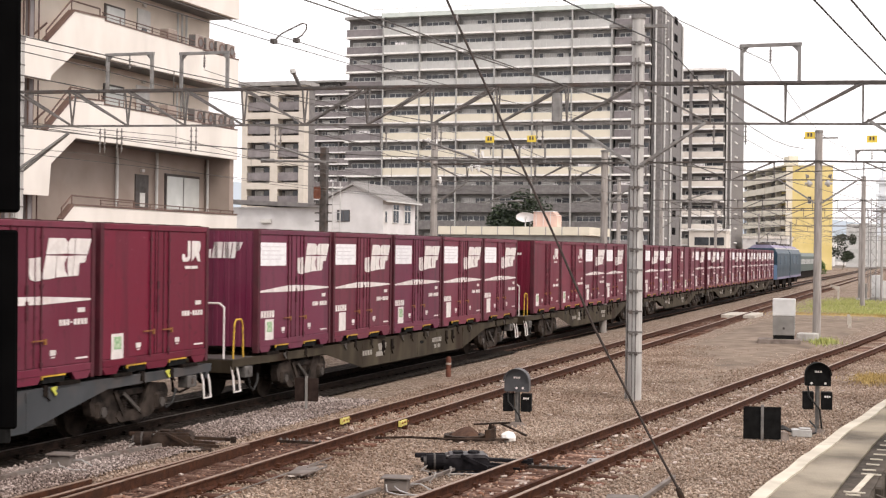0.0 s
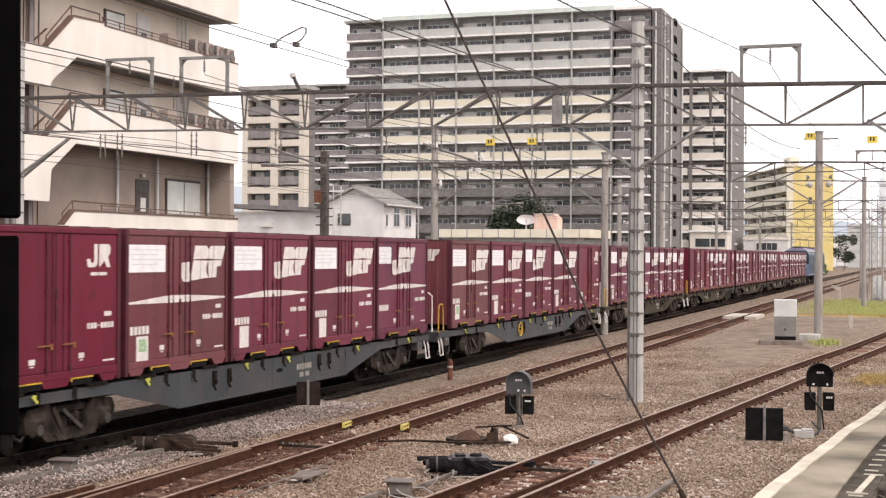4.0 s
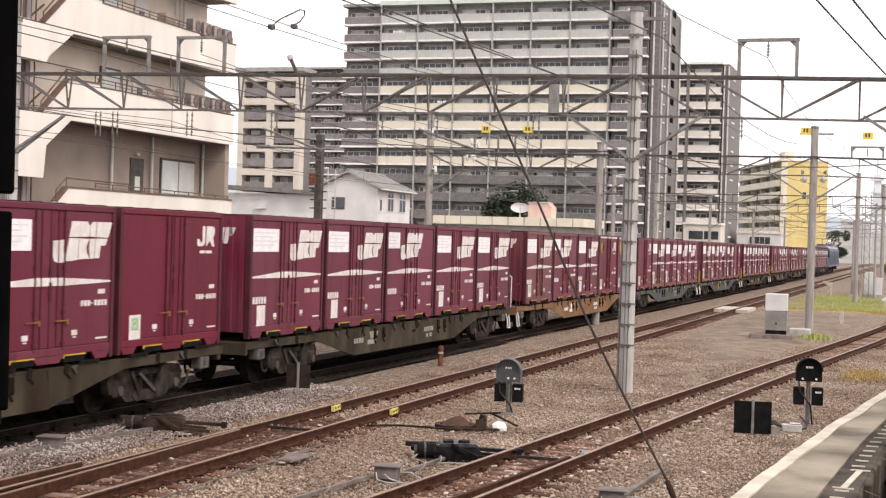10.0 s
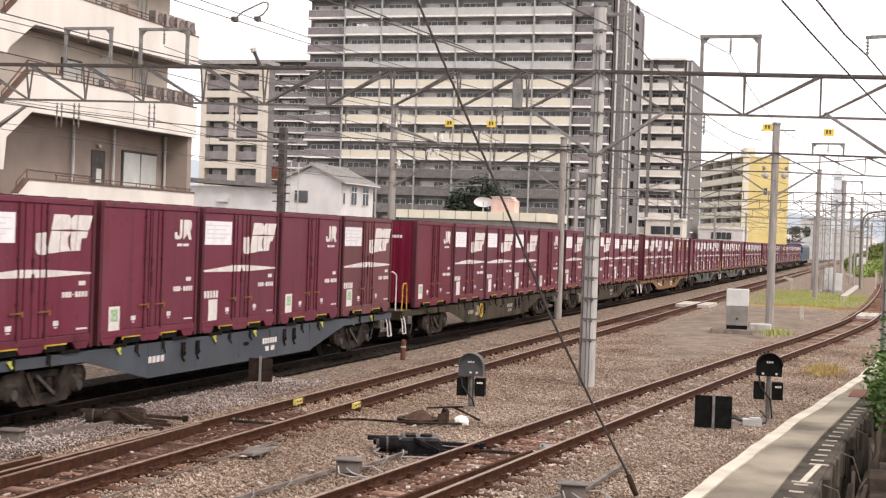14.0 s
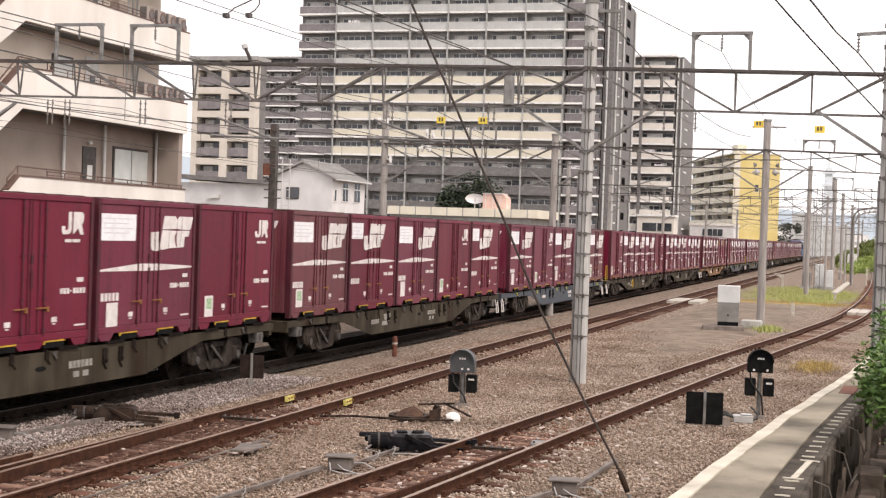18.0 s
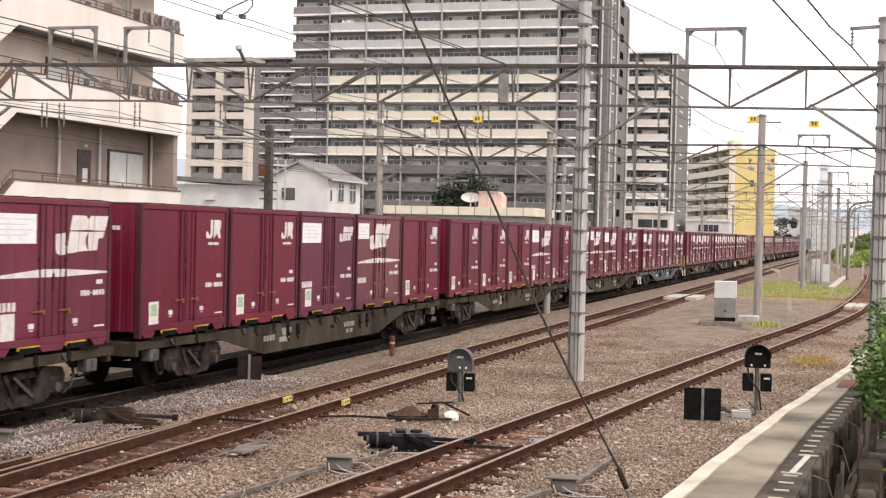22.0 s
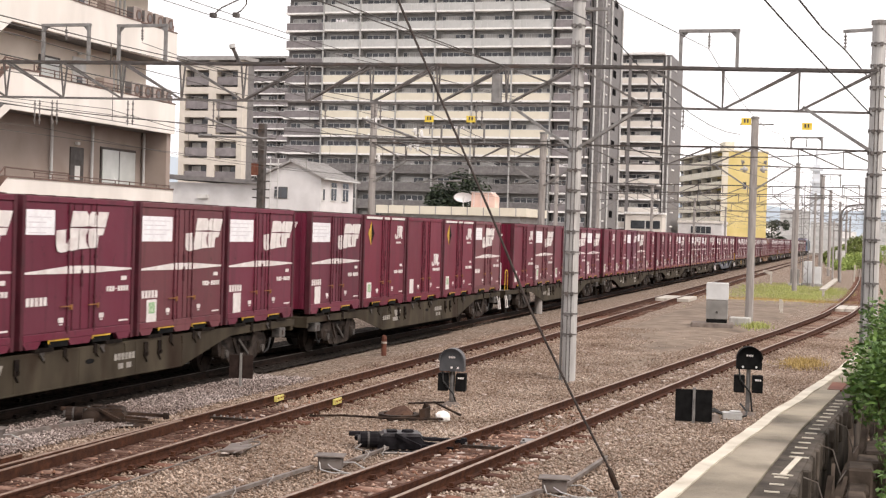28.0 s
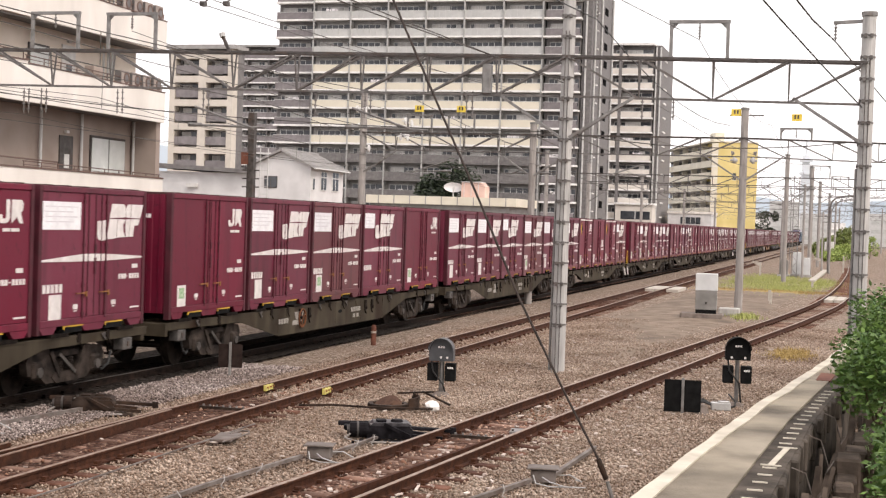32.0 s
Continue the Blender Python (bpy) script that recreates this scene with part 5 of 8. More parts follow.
            for yy in (46.6, 49.5, 53.65):
                part("downpipe", Geo().tube((X - 1.1, yy, fl - 0.1), (X - 1.1, yy, fl + 3.2), 0.06, 8), M["fin"], b, "white downpipe")
    # open steel stair beside the landings
    part("stair_wall", Geo().box(X - 3.0, X - 2.6, y0, 41.2, -0.4, 18), M["beige_wall"], b)
    for k in range(3):
        part("stair_column", Geo().box(X - 0.62, X - 0.42, 37.6 + k * 1.25, 37.8 + k * 1.25, -0.4, 18, 0.01), M["plum_tile"], b, "dark steel stair column")
    for s in range(5):
        z = 3.9 + s * 2.93
        cage = Geo()
        for k in range(14):
            cage.box(X - 0.5, X - 0.46, 37.0 + k * 0.28, 37.03 + k * 0.28, z, z + 2.6)
        part("stair_cage", cage, M["coping_brown"], b, "brown stair bars")
        flight = Geo().bar((X - 0.75, 37.2, z), (X - 0.75, 41.5, z + 2.9), 0.06, 0.24)
        flight.bar((X - 0.75, 37.2, z + 0.95), (X - 0.75, 41.5, z + 3.85), 0.05, 0.05)
        for k in range(10):
            flight.box(X - 1.5, X - 0.72, 37.3 + k * 0.42, 37.6 + k * 0.42, z + 0.05 + k * 0.285, z + 0.09 + k * 0.285)
        part("stair_flight", flight, M["coping_brown"], b, "brown steel stair flight")


left_building()


def small_houses():
    h = thing("white_house", "two-storey white house with a grey gabled roof", "house")
    x0, x1, y0, y1, xr = -44.2, -39.41, 102, 109.2, -41.8
    part("wall", Geo().box(x0, x1, y0, y1, -0.4, 7.0), M["cool_white"], h, "dull white rendered wall")
    part("gable", Geo().slab([(x0, 7.0), (x1, 7.0), (xr, 8.1)], "y", y0, y1), M["cool_white"], h)
    for a, za in ((x0 - 0.4, 6.86), (x1 + 0.4, 6.86)):
        sl_ = Geo().slab([(xr, 8.14), (a, za), (a, za + 0.12), (xr, 8.28)], "y", y0 - 0.35, y1 + 0.35)
        r = part("roof_slope", sl_, M["roof"], h, "grey tiled roof slope")
        k = 0
        while k < 26:
            yy = y0 - 0.3 + k * 0.3
            part("tile_rib", Geo().bar((xr, yy, 8.29), (a, yy, za + 0.13), 0.05, 0.03), M["roof"], r)
            k += 1
    part("ridge", Geo().bar((xr, y0 - 0.38, 8.31), (xr, y1 + 0.38, 8.31), 0.22, 0.12), M["roof"], h, "grey ridge tiles")
    w = part("window", Geo().box(-43.18, -42.12, y0 - 0.06, y0 + 0.02, 5.32, 6.22), M["darksteel"], h)
    for k in range(2):
        part("pane", Geo().box(-43.12 + k * 0.51, -42.66 + k * 0.51, y0 - 0.08, y0 - 0.055, 5.38, 6.16), M["glass"], w)
    for a, b, z0, z1 in ((102.25, 102.75, 5.2, 6.2), (104.0, 105.25, 5.25, 6.75), (106.55, 107.95, 5.25, 6.8)):
        w = part("window", Geo().box(x1 - 0.02, x1 + 0.07, a, b, z0, z1), M["pale"], h)
        if b - a > 1:
            for k in range(2):
                for q, (za, zb) in enumerate(((z0 + 0.06, z0 + 0.98), (z0 + 1.06, z1 - 0.06))):
                    part("pane", Geo().box(x1 + 0.065, x1 + 0.085, a + 0.08 + k * (b - a) / 2, a + (b - a) / 2 - 0.05 + k * (b - a) / 2, za, zb), M["glass"], w)
        else:
            part("pane", Geo().box(x1 + 0.065, x1 + 0.085, a + 0.08, b - 0.08, z0 + 0.08, z1 - 0.08), M["glass"], w)
    part("gutter", Geo().tube((x1 + 0.45, y0 - 0.35, 6.86), (x1 + 0.45, y1 + 0.35, 6.86), 0.06, 6), M["fin"], h, "pale eaves gutter")
    s = thing("white_shed", "low white building with a dark flat roof", "building")
    part("wall", Geo().box(-52.5, -44.4, 102, 112, -0.4, 6.4), M["cool_white"], s)
    part("roof", Geo().slab([(-52.9, 6.7), (-44.0, 6.35), (-44.0, 6.65), (-52.9, 7.05)], "y", 101.4, 112.4), M["dark_tile"], s)
    part("vent", Geo().box(-49.6, -48.7, 101.7, 102, 5.2, 5.5), M["pale"], s)
    lo = thing("flat_roofed_building", "long low beige building with a flat parapet roof", "building")
    part("wall", Geo().box(-51, -35.2, 150.5, 160, -0.4, 5.0), M["mid_tile"], lo)
    part("parapet", Geo().box(-51.4, -34.4, 150, 160.5, 5.0, 5.9), M["cream_panel"], lo)
    for k in range(9):
        part("joint", Geo().box(-50 + k * 1.8, -49.9 + k * 1.8, 149.97, 150.02, 5.0, 5.9), M["mid_tile"], lo)
    tk = thing("rooftop_tank_house", "peach painted tank house on the flat roof", "tank house", at=(-39.4, 151.5, 5.9))
    part("body", Geo().slab([(-1.3, 0), (1.35, 0), (1.35, 1.2), (0.9, 1.62), (-1.25, 1.62)], "y", -1.0, 1.0), M["peach"], tk)
    part("cap", Geo().box(-1.35, 0.95, -1.1, 1.1, 1.62, 1.7), M["cool_white"], tk)
    for k in range(3):
        part("rib", Geo().box(-1.0 + k * 0.8, -0.94 + k * 0.8, -1.05, -1.0, 0.05, 1.6), M["cool_white"], tk)
    ds = thing("satellite_dish", "white satellite dish tilted on the flat roof", "dish", at=pose(-41.7, 151, 6.95, 78, 0, 24))
    bowl = Geo()
    for j_, (r_, d_) in enumerate(((0.05, 0.32), (0.45, 0.26), (0.8, 0.12), (1.02, 0.0))):
        for i_ in range(20):
            a_ = 2 * math.pi * i_ / 20
            bowl.v.append((r_ * 1.05 * math.cos(a_), r_ * 0.55 * math.sin(a_), -d_))
        if j_:
            for i_ in range(20):
                q_ = (i_ + 1) % 20
                bowl.f.append(((j_ - 1) * 20 + i_, (j_ - 1) * 20 + q_, j_ * 20 + q_, j_ * 20 + i_))
    bowl.f.append(tuple(range(20)))
    part("bowl", bowl, M["cool_white"], ds, "white pressed bowl")
    part("feed_arm", Geo().tube((0, -0.5, -0.1), (0, 0, 0.6), 0.04, 6), M["fin"], ds)
    part("stand", Geo().tube((0, 0, -0.3), (0, -1.1, -0.2), 0.07, 8), M["fin"], ds)


small_houses()

# ---- overhead line structures ----


M["old_pole"] = surf("weathered_brown_grey_post", (0.25, 0.232, 0.218), (0.37, 0.348, 0.33), 4, 9, 0.85, stain=(0.13, 0.11, 0.1), sscale=1.5, samt=0.6, stretch=(3, 3, 0.35))


def post_part(top, name, x, z0, z1, r0, r1, bands=True):
    g = Geo().tube((x, 0, z0), (x, 0, z1), r0, 16, r1)
    p = part(name, g, M["pole"] if bands else M["old_pole"], top, "grey spun-concrete post", smooth=False)
    if bands:
        z = 0.9
        while z < z1 - 0.4:
            r = r0 + (r1 - r0) * (z - z0) / (z1 - z0)
            bd = Geo().ring((x, 0, z), r - 0.01, r + 0.013, "z", 0.035, 16)
            for e in (-0.07, 0.06):
                bd.box(x + e - 0.035, x + e + 0.035, -r - 0.045, -r + 0.03, z - 0.055, z + 0.03, 0.008)
            bd.box(x - r - 0.02, x - r + 0.03, -0.06, 0.06, z - 0.04, z + 0.04)
            part("band", bd, M["truss"], p, "steel band with clamp lugs")
            z += 0.47
        part("conduit", Geo().tube((x - r0 - 0.03, -0.03, z0), (x - r1 - 0.02, -0.03, 4.6), 0.03, 6), M["galv"], p, "cable conduit")
        for e in (-0.035, 0.045):
            part("down_lead", Geo().tube((x + e, -r0 - 0.012, z0), (x + e, -r1 - 0.012, z1 - 0.9), 0.011, 6), M["truss"], p, "thin earth lead")
    part("cap", Geo().tube((x, 0, z1), (x, 0, z1 + 0.09), r1 + 0.025, 16), M["galv"], p)
    return p


def truss(top, xa, xb, zt, zb, w=0.32, n=None, heavy=True, rise=0.0, fall=0.0):
    """A latticed beam of two chords, in two planes that lean together at the bottom; rise: by how much its first end stands higher; fall: by how much its last end lies lower."""
    bays = n or max(2, round(abs(xb - xa) / 1.65))
    step = (xb - xa) / bays

    def hi(i):
        return zt + rise * (1 - i / bays) - fall * i / bays

    def lo(i):
        return zb + rise * (1 - i / bays) - fall * i / bays

    for s in (-1, 1):
        part("top_chord", Geo().bar((xa, s * w / 2, hi(0)), (xb, s * w / 2, hi(bays)), 0.06, 0.055), M["darksteel"] if heavy else M["truss"], top)
    part("bottom_chord", Geo().bar((xa, 0, lo(0)), (xb, 0, lo(bays)), 0.06, 0.05), M["truss"], top)
    for i in range(bays):
        a, b = xa + i * step, xa + (i + 1) * step
        for s in (-1, 1):
            if i >= bays / 2:
                g = Geo().bar((a, 0, lo(i)), (b, s * w / 2, hi(i + 1)), 0.045, 0.045)
            else:
                g = Geo().bar((a, s * w / 2, hi(i)), (b, 0, lo(i + 1)), 0.045, 0.045)
            part("diagonal", g, M["truss"], top)
            if i + 1 < bays:
                part("hanger", Geo().bar((b, 0, lo(i + 1)), (b, s * w / 2, hi(i + 1)), 0.035, 0.035), M["truss"], top)


def hoop(top, xa, xb, z0, z1, drop=0.35):
    h = Geo()
    z1 -= 0.09
    for x in (xa, xb):
        h.box(x - 0.036, x + 0.036, -0.04, 0.04, z0(x) + 0.02, z1)
    h.box(xa - 0.05, xb + 0.05, -0.045, 0.045, z1, z1 + 0.07)
    for x, q in ((xa + 0.04, 1), (xb - 0.04, -1)):
        h.slab([(x, z1 + 0.01), (x + q * 0.13, z1 + 0.01), (x, z1 - 0.13)], "y", -0.01, 0.01)
    part("hoop", h, M["galv"], top, "square steel hoop for the feeder wire")
    insulator(top, (xa + xb) / 2, z1, drop)


def insulator(top, x, z, drop=0.4, y=0.0):
    g = Geo().tube((x, y, z), (x, y, z - drop), 0.015, 5)
    for k in range(4):
        zz = z - 0.08 - k * (drop - 0.12) / 3.5
        g.tube((x, y, zz), (x, y, zz - 0.03), 0.034, 8)
    part("insulator", g, M["insul_grey"], top, "grimy porcelain insulator string")


def gantry(y, posts, zt, zb, tops, label, hoops=(), knees=True, bands=True, r=(0.165, 0.145), rise=0.0, fall=0.0, bays=None):
    top = thing("catenary_gantry", label, "gantry", at=(0, y, 0), group="gantries over the tracks")
    for x, z in zip(posts, tops):
        post_part(top, "post", x, -0.4, z, *r, bands=bands)
    for a, b in zip(posts, posts[1:]):
        truss(top, a, b, zt, zb, n=bays, rise=rise if a == posts[0] else 0.0, fall=fall if b == posts[-1] else 0.0)
        if knees:
            for x, s in ((a, 1), (b, -1)):
                for d in (-0.12, 0.12):
                    part("knee_brace", Geo().bar((x + s * 0.1, d, zb - 0.95), (x + s * 1.55, 0, zb), 0.06, 0.06), M["galv"], top)
    def chord(x):
        if x < posts[1]:
            return zt + rise * (posts[1] - x) / (posts[1] - posts[0])
        return zt - fall * max(0.0, x - posts[-2]) / (posts[-1] - posts[-2])

    for a, b, z in hoops:
        hoop(top, a, b, chord, z)
    return top


g1 = gantry(32.4, [-22.9, -6.33, 0.25], 7.02, 6.12, [8.6, 8.5, 7.9], "latticed steel gantry on grey concrete posts",
            hoops=[(-20.2, -18.9, 8.18), (-18.05, -16.75, 8.14), (-4.0, -2.75, 7.86)], rise=0.2, fall=0.13)
g2 = gantry(59.5, [-20.6, -13.0, -4.25, 4.5], 6.95, 6.2, [8.7, 7.4, 8.1, 8.0], "farther latticed gantry with yellow number plates",
            hoops=[(-18.57, -17.5, 7.78), (-16.74, -15.6, 7.82), (-2.8, -1.6, 7.42)], bands=False, fall=0.2)
for yy, ps in ((100, [-20.8, -4.2, 5.0]), (118, [-21, -3.0, 5.2]), (150, [-21, -3.0, 5.4]), (190, [-21, -2.6, 5.6]), (235, [-21, -2.2, 5.8]), (290, [-21, -2.0, 6.0])):
    gantry(yy, ps, 6.9, 6.2, [8.4] * 3, "distant latticed gantry over the tracks", hoops=[(ps[1] + 1.5, ps[1] + 2.8, 7.8)], bands=False, bays=6 if yy > 180 else None)

# ---- lineside things ----
M["redbrown"] = surf("rust_red_paint", (0.11, 0.045, 0.032), (0.19, 0.08, 0.055), 5, 6, 0.75)
M["signal_grey"] = surf("dark_grey_signal_paint", (0.045, 0.047, 0.052), (0.08, 0.082, 0.088), 5, 6, 0.5)
M["cabinet"] = surf("pale_grey_cabinet_paint", (0.5, 0.51, 0.51), (0.6, 0.61, 0.61), 2, 6, 0.45, stain=(0.4, 0.4, 0.38), sscale=1.5, samt=0.3)
M["cabinet_low"] = surf("mid_grey_cabinet_paint", (0.17, 0.165, 0.155), (0.26, 0.25, 0.235), 2, 6, 0.45)
M["duct_grey"] = surf("rust_dusted_duct_grey", (0.09, 0.072, 0.062), (0.2, 0.175, 0.16), 4, 8, 0.7, stain=(0.1, 0.055, 0.038), sscale=2.5, samt=0.6)
M["oily_black"] = surf("greasy_black_casting", (0.004, 0.0035, 0.004), (0.014, 0.0125, 0.0145), 9, 6, 0.6, stain=(0.04, 0.037, 0.042), sscale=5, samt=0.4)
M["oily_brown"] = surf("greasy_brown_casting", (0.016, 0.011, 0.009), (0.055, 0.04, 0.032), 7, 7, 0.6, stain=(0.075, 0.04, 0.025), sscale=4, samt=0.5)
M["plate_brown"] = surf("dull_brown_black_plate", (0.02, 0.013, 0.011), (0.042, 0.029, 0.025), 6, 6, 0.75)
M["mound"] = surf("grey_cement_mound", (0.14, 0.115, 0.1), (0.22, 0.185, 0.165), 5, 8, 0.95, bump=0.6, bscale=25)
M["bleached"] = surf("bleached_white_concrete", (0.36, 0.33, 0.29), (0.52, 0.485, 0.43), 3, 8, 0.85, stain=(0.3, 0.25, 0.2), sscale=2, samt=0.5)
for k_ in ("oily_black", "oily_brown", "plate_brown"):
    M[k_].node_tree.nodes["Principled BSDF"].inputs["Specular IOR Level"].default_value = 0.06
M["pit_brown"] = surf("rusted_pit_cover", (0.05, 0.026, 0.018), (0.12, 0.07, 0.05), 5, 8, 0.85, bump=0.4, bscale=30)
M["scrap"] = surf("pale_weathered_scrap", (0.34, 0.27, 0.235), (0.66, 0.58, 0.53), 3, 4, 0.9)
M["loco"] = surf("deep_blue_locomotive_paint", (0.02, 0.042, 0.066), (0.032, 0.06, 0.085), 0.8, 6, 0.4)
M["loco_louvre"] = surf("pale_blue_grey_louvre", (0.09, 0.13, 0.17), (0.14, 0.18, 0.22), 0.8, 5, 0.5)
M["loco_light"] = surf("light_blue_locomotive_paint", (0.11, 0.18, 0.3), (0.16, 0.25, 0.38), 0.8, 5, 0.4)
M["loco_roof"] = surf("lilac_grey_roof", (0.17, 0.15, 0.23), (0.26, 0.24, 0.33), 1, 5, 0.5)
M["coach"] = surf("dark_green_coach_paint", (0.05, 0.075, 0.065), (0.08, 0.11, 0.095), 1, 5, 0.45)


for k_ in ("loco", "loco_louvre", "loco_light", "loco_roof"):
    b_ = M[k_].node_tree.nodes["Principled BSDF"]
    b_.inputs["Specular IOR Level"].default_value = 0.1


def locomotive():
    top = thing("electric_locomotive", "blue two-section electric locomotive hauling the train", "locomotive")
    for s in (-1, 1):
        c = s * 6.25
        body = Geo().slab([(-1.4, 1.0), (1.4, 1.0), (1.42, 2.2), (1.4, 3.3), (1.15, 3.75), (-1.15, 3.75), (-1.4, 3.3), (-1.42, 2.2)], "y", c - 6.0, c + 6.0)
        b = part("body", body, M["loco"], top)
        part("roof", Geo().slab([(-1.1, 3.76), (1.1, 3.76), (0.7, 4.05), (-0.7, 4.05)], "y", c - 5.6, c + 5.6), M["loco_roof"], b)
        part("skirt_stripe", Geo().box(-1.425, 1.425, c - 5.9, c + 5.9, 1.02, 1.2), M["loco_roof"], b)
        for k in range(2):
            lv = part("side_louvre", Geo().box(1.4, 1.432, c - 3.4 + k * 4.2, c - 1.4 + k * 4.2, 2.3, 3.1), M["loco_louvre"], b, "pale blue-grey louvre panel")
            for q in range(5):
                part("louvre_slat", Geo().box(1.432, 1.445, c - 3.35 + k * 4.2, c - 1.45 + k * 4.2, 2.36 + q * 0.15, 2.42 + q * 0.15), M["loco"], lv)
        part("roof_line", Geo().box(1.08, 1.2, c - 5.9, c + 5.9, 3.7, 3.78), M["pale"], b, "white gutter line")
        for k in range(3):
            part("roof_box", Geo().box(-0.55, 0.55, c - 4.2 + k * 3.2, c - 2.4 + k * 3.2, 4.05, 4.25, 0.04), M["darksteel"], b, "dark rooftop equipment")
        for e in (-1, 1):
            bg = Geo().box(-1.15, 1.15, c + e * 3.3 - 1.6, c + e * 3.3 + 1.6, 0.45, 0.95)
            g = part("bogie", bg, M["bogie"], b)
            for d in (-1.1, 1.1):
                part("wheel", Geo().tube((0.5, c + e * 3.3 + d, 0.43), (0.64, c + e * 3.3 + d, 0.43), 0.43, 16), M["wheel"], g)
        pn = Geo().pipe([(0, c - 1.6, 4.05), (0, c - 0.4, 4.7), (0, c - 1.4, 5.05)], 0.04, 5)
        pn.box(-0.9, 0.9, c - 1.45, c - 1.35, 5.03, 5.09)
        part("pantograph", pn, M["darksteel"], b)
    end = Geo().slab([(-1.4, 1.0), (1.4, 1.0), (1.4, 2.3), (-1.4, 2.3)], "y", -12.32, -12.26)
    part("cab_front", end, M["loco_light"], top, "light blue cab end")
    part("windscreen", Geo().slab([(-1.2, 2.4), (1.2, 2.4), (1.05, 3.3), (-1.05, 3.3)], "y", -12.3, -12.26), M["glass"], top, "dark windscreen")
    return top


MOVING.append((locomotive(), 103.5 + 13.4, 0.0))
rc = thing("parked_railcar", "dark green railcar standing on a farther track", "railcar")
part("body", Geo().slab([(-19.8, 0.9), (-17.1, 0.9), (-17.1, 3.0), (-17.5, 3.5), (-19.4, 3.5), (-19.8, 3.0)], "y", 205, 243), M["coach"], rc)
for k in range(16):
    part("window", Geo().box(-17.12, -17.08, 206.5 + k * 2.3, 207.9 + k * 2.3, 1.9, 2.6), M["frost_panel"], rc)
part("underframe", Geo().box(-19.6, -17.3, 206, 242, -0.1, 0.9), M["bogie"], rc)


def dwarf_signal(x, y, h, tone, name_label, lamps):
    top = thing("dwarf_signal", name_label, "signal", at=pose(x, y, 0, 0, 0, 8), group="dwarf signals")
    part("base", Geo().tube((0, 0, -0.35), (0, 0, -0.11), 0.36, 14, 0.1), M["mound"], top, "grey cement footing")
    part("mast", Geo().tube((0, 0, -0.12), (0, 0, h - 0.4), 0.05 if tone != "black" else 0.042, 10), M["galv"], top, "grey tube mast")
    o = [(-0.235, h - 0.45)]
    for i in range(13):
        a = math.pi - math.pi * i / 12
        o.append((0.235 * math.cos(a), h - 0.25 + 0.235 * math.sin(a) * 1.0))
    o.append((0.235, h - 0.45))
    hd = part("head", Geo().slab(o, "y", -0.16, 0.12), M[tone], top, "domed dark signal head")
    part("visor", Geo().slab([(p[0] * 1.05, p[1] + 0.008 if p[1] > h - 0.3 else p[1] + 0.18) for p in o[1:-1]] + [(p[0] * 0.96, p[1]) for p in o[-2:0:-1]], "y", -0.26, -0.16), M[tone], hd)
    for lx, lz in lamps:
        part("lamp", Geo().tube((lx, -0.175, h - 0.3 + lz), (lx, -0.155, h - 0.3 + lz), 0.022, 10), M["white"], hd, "small white lens")
    for k in range(3):
        part("plate_mark", Geo().box(-0.06 + k * 0.045, -0.025 + k * 0.045, -0.168, -0.159, h - 0.2, h - 0.165), M["white"], hd)
    for s, w in ((-1, 0.2), (1, 0.2)):
        bx = part("junction_box", Geo().box(s * 0.17 - 0.1, s * 0.17 + 0.1, -0.1, 0.12, h - (0.9 if tone == "black" else 0.84), h - (0.57 if tone == "black" else 0.5), 0.012), M["black"], top, "black junction box")
        if s > 0:
            for k in range(3):
                part("plate_mark", Geo().box(s * 0.17 - 0.05 + k * 0.04, s * 0.17 - 0.018 + k * 0.04, -0.108, -0.099, h - (0.67 if tone == "black" else 0.6), h - (0.635 if tone == "black" else 0.565)), M["white"], bx)
    part("cable", Geo().pipe([(-0.2, -0.1, h - 0.3), (-0.16, -0.12, h - 0.65), (0.04, -0.1, h - 0.9), (0.08, -0.06, -0.1)], 0.018, 6), M["rubber"], top, "black cable")
    return top


dwarf_signal(-7.46, 26.6, 0.94, "signal_grey", "dark grey dwarf signal on a short post", [(0.0, -0.08), (0.12, -0.08)])
dwarf_signal(-1.97, 27.95, 1.16, "black", "black dwarf signal on a tall post with black boxes", [(-0.12, -0.1), (0.13, -0.1)])


def plate_sign(x, y, w, h, turn, tone, label):
    top = thing("trackside_plate", label, "sign", at=pose(x, y, 0, 0, 0, turn))
    part("post", Geo().box(-0.025, 0.025, -0.05, -0.012, -0.4, h + 0.04, 0.005), M["galv" if tone == "black" else "cabinet_low"], top, "grey angle post")
    part("plate", Geo().box(-w / 2, w / 2, -0.01, 0.012, 0.02 if tone != "black" else -0.14, h, 0.004), M[tone], top)


plate_sign(-2.8, 26.2, 0.66, 0.44, 10, "black", "black square plate on a grey post in the ballast")
plate_sign(-12.15, 27.2, 0.5, 0.5, 10, "plate_brown", "dark brown square plate beside the freight track")
pg = thing("marker_peg", "rust-red marker peg in the ballast", "peg", at=(-12.1, 36.3, 0))
part("shaft", Geo().tube((0, 0, -0.4), (0, 0, 0.26), 0.07, 12), M["redbrown"], pg)
part("band", Geo().ring((0, 0, 0.16), 0.068, 0.074, "z", 0.05, 12), M["bleached"], pg, "faded pale band")
part("cap", Geo().tube((0, 0, 0.26), (0, 0, 0.35), 0.078, 12, 0.05), M["redbrown"], pg)


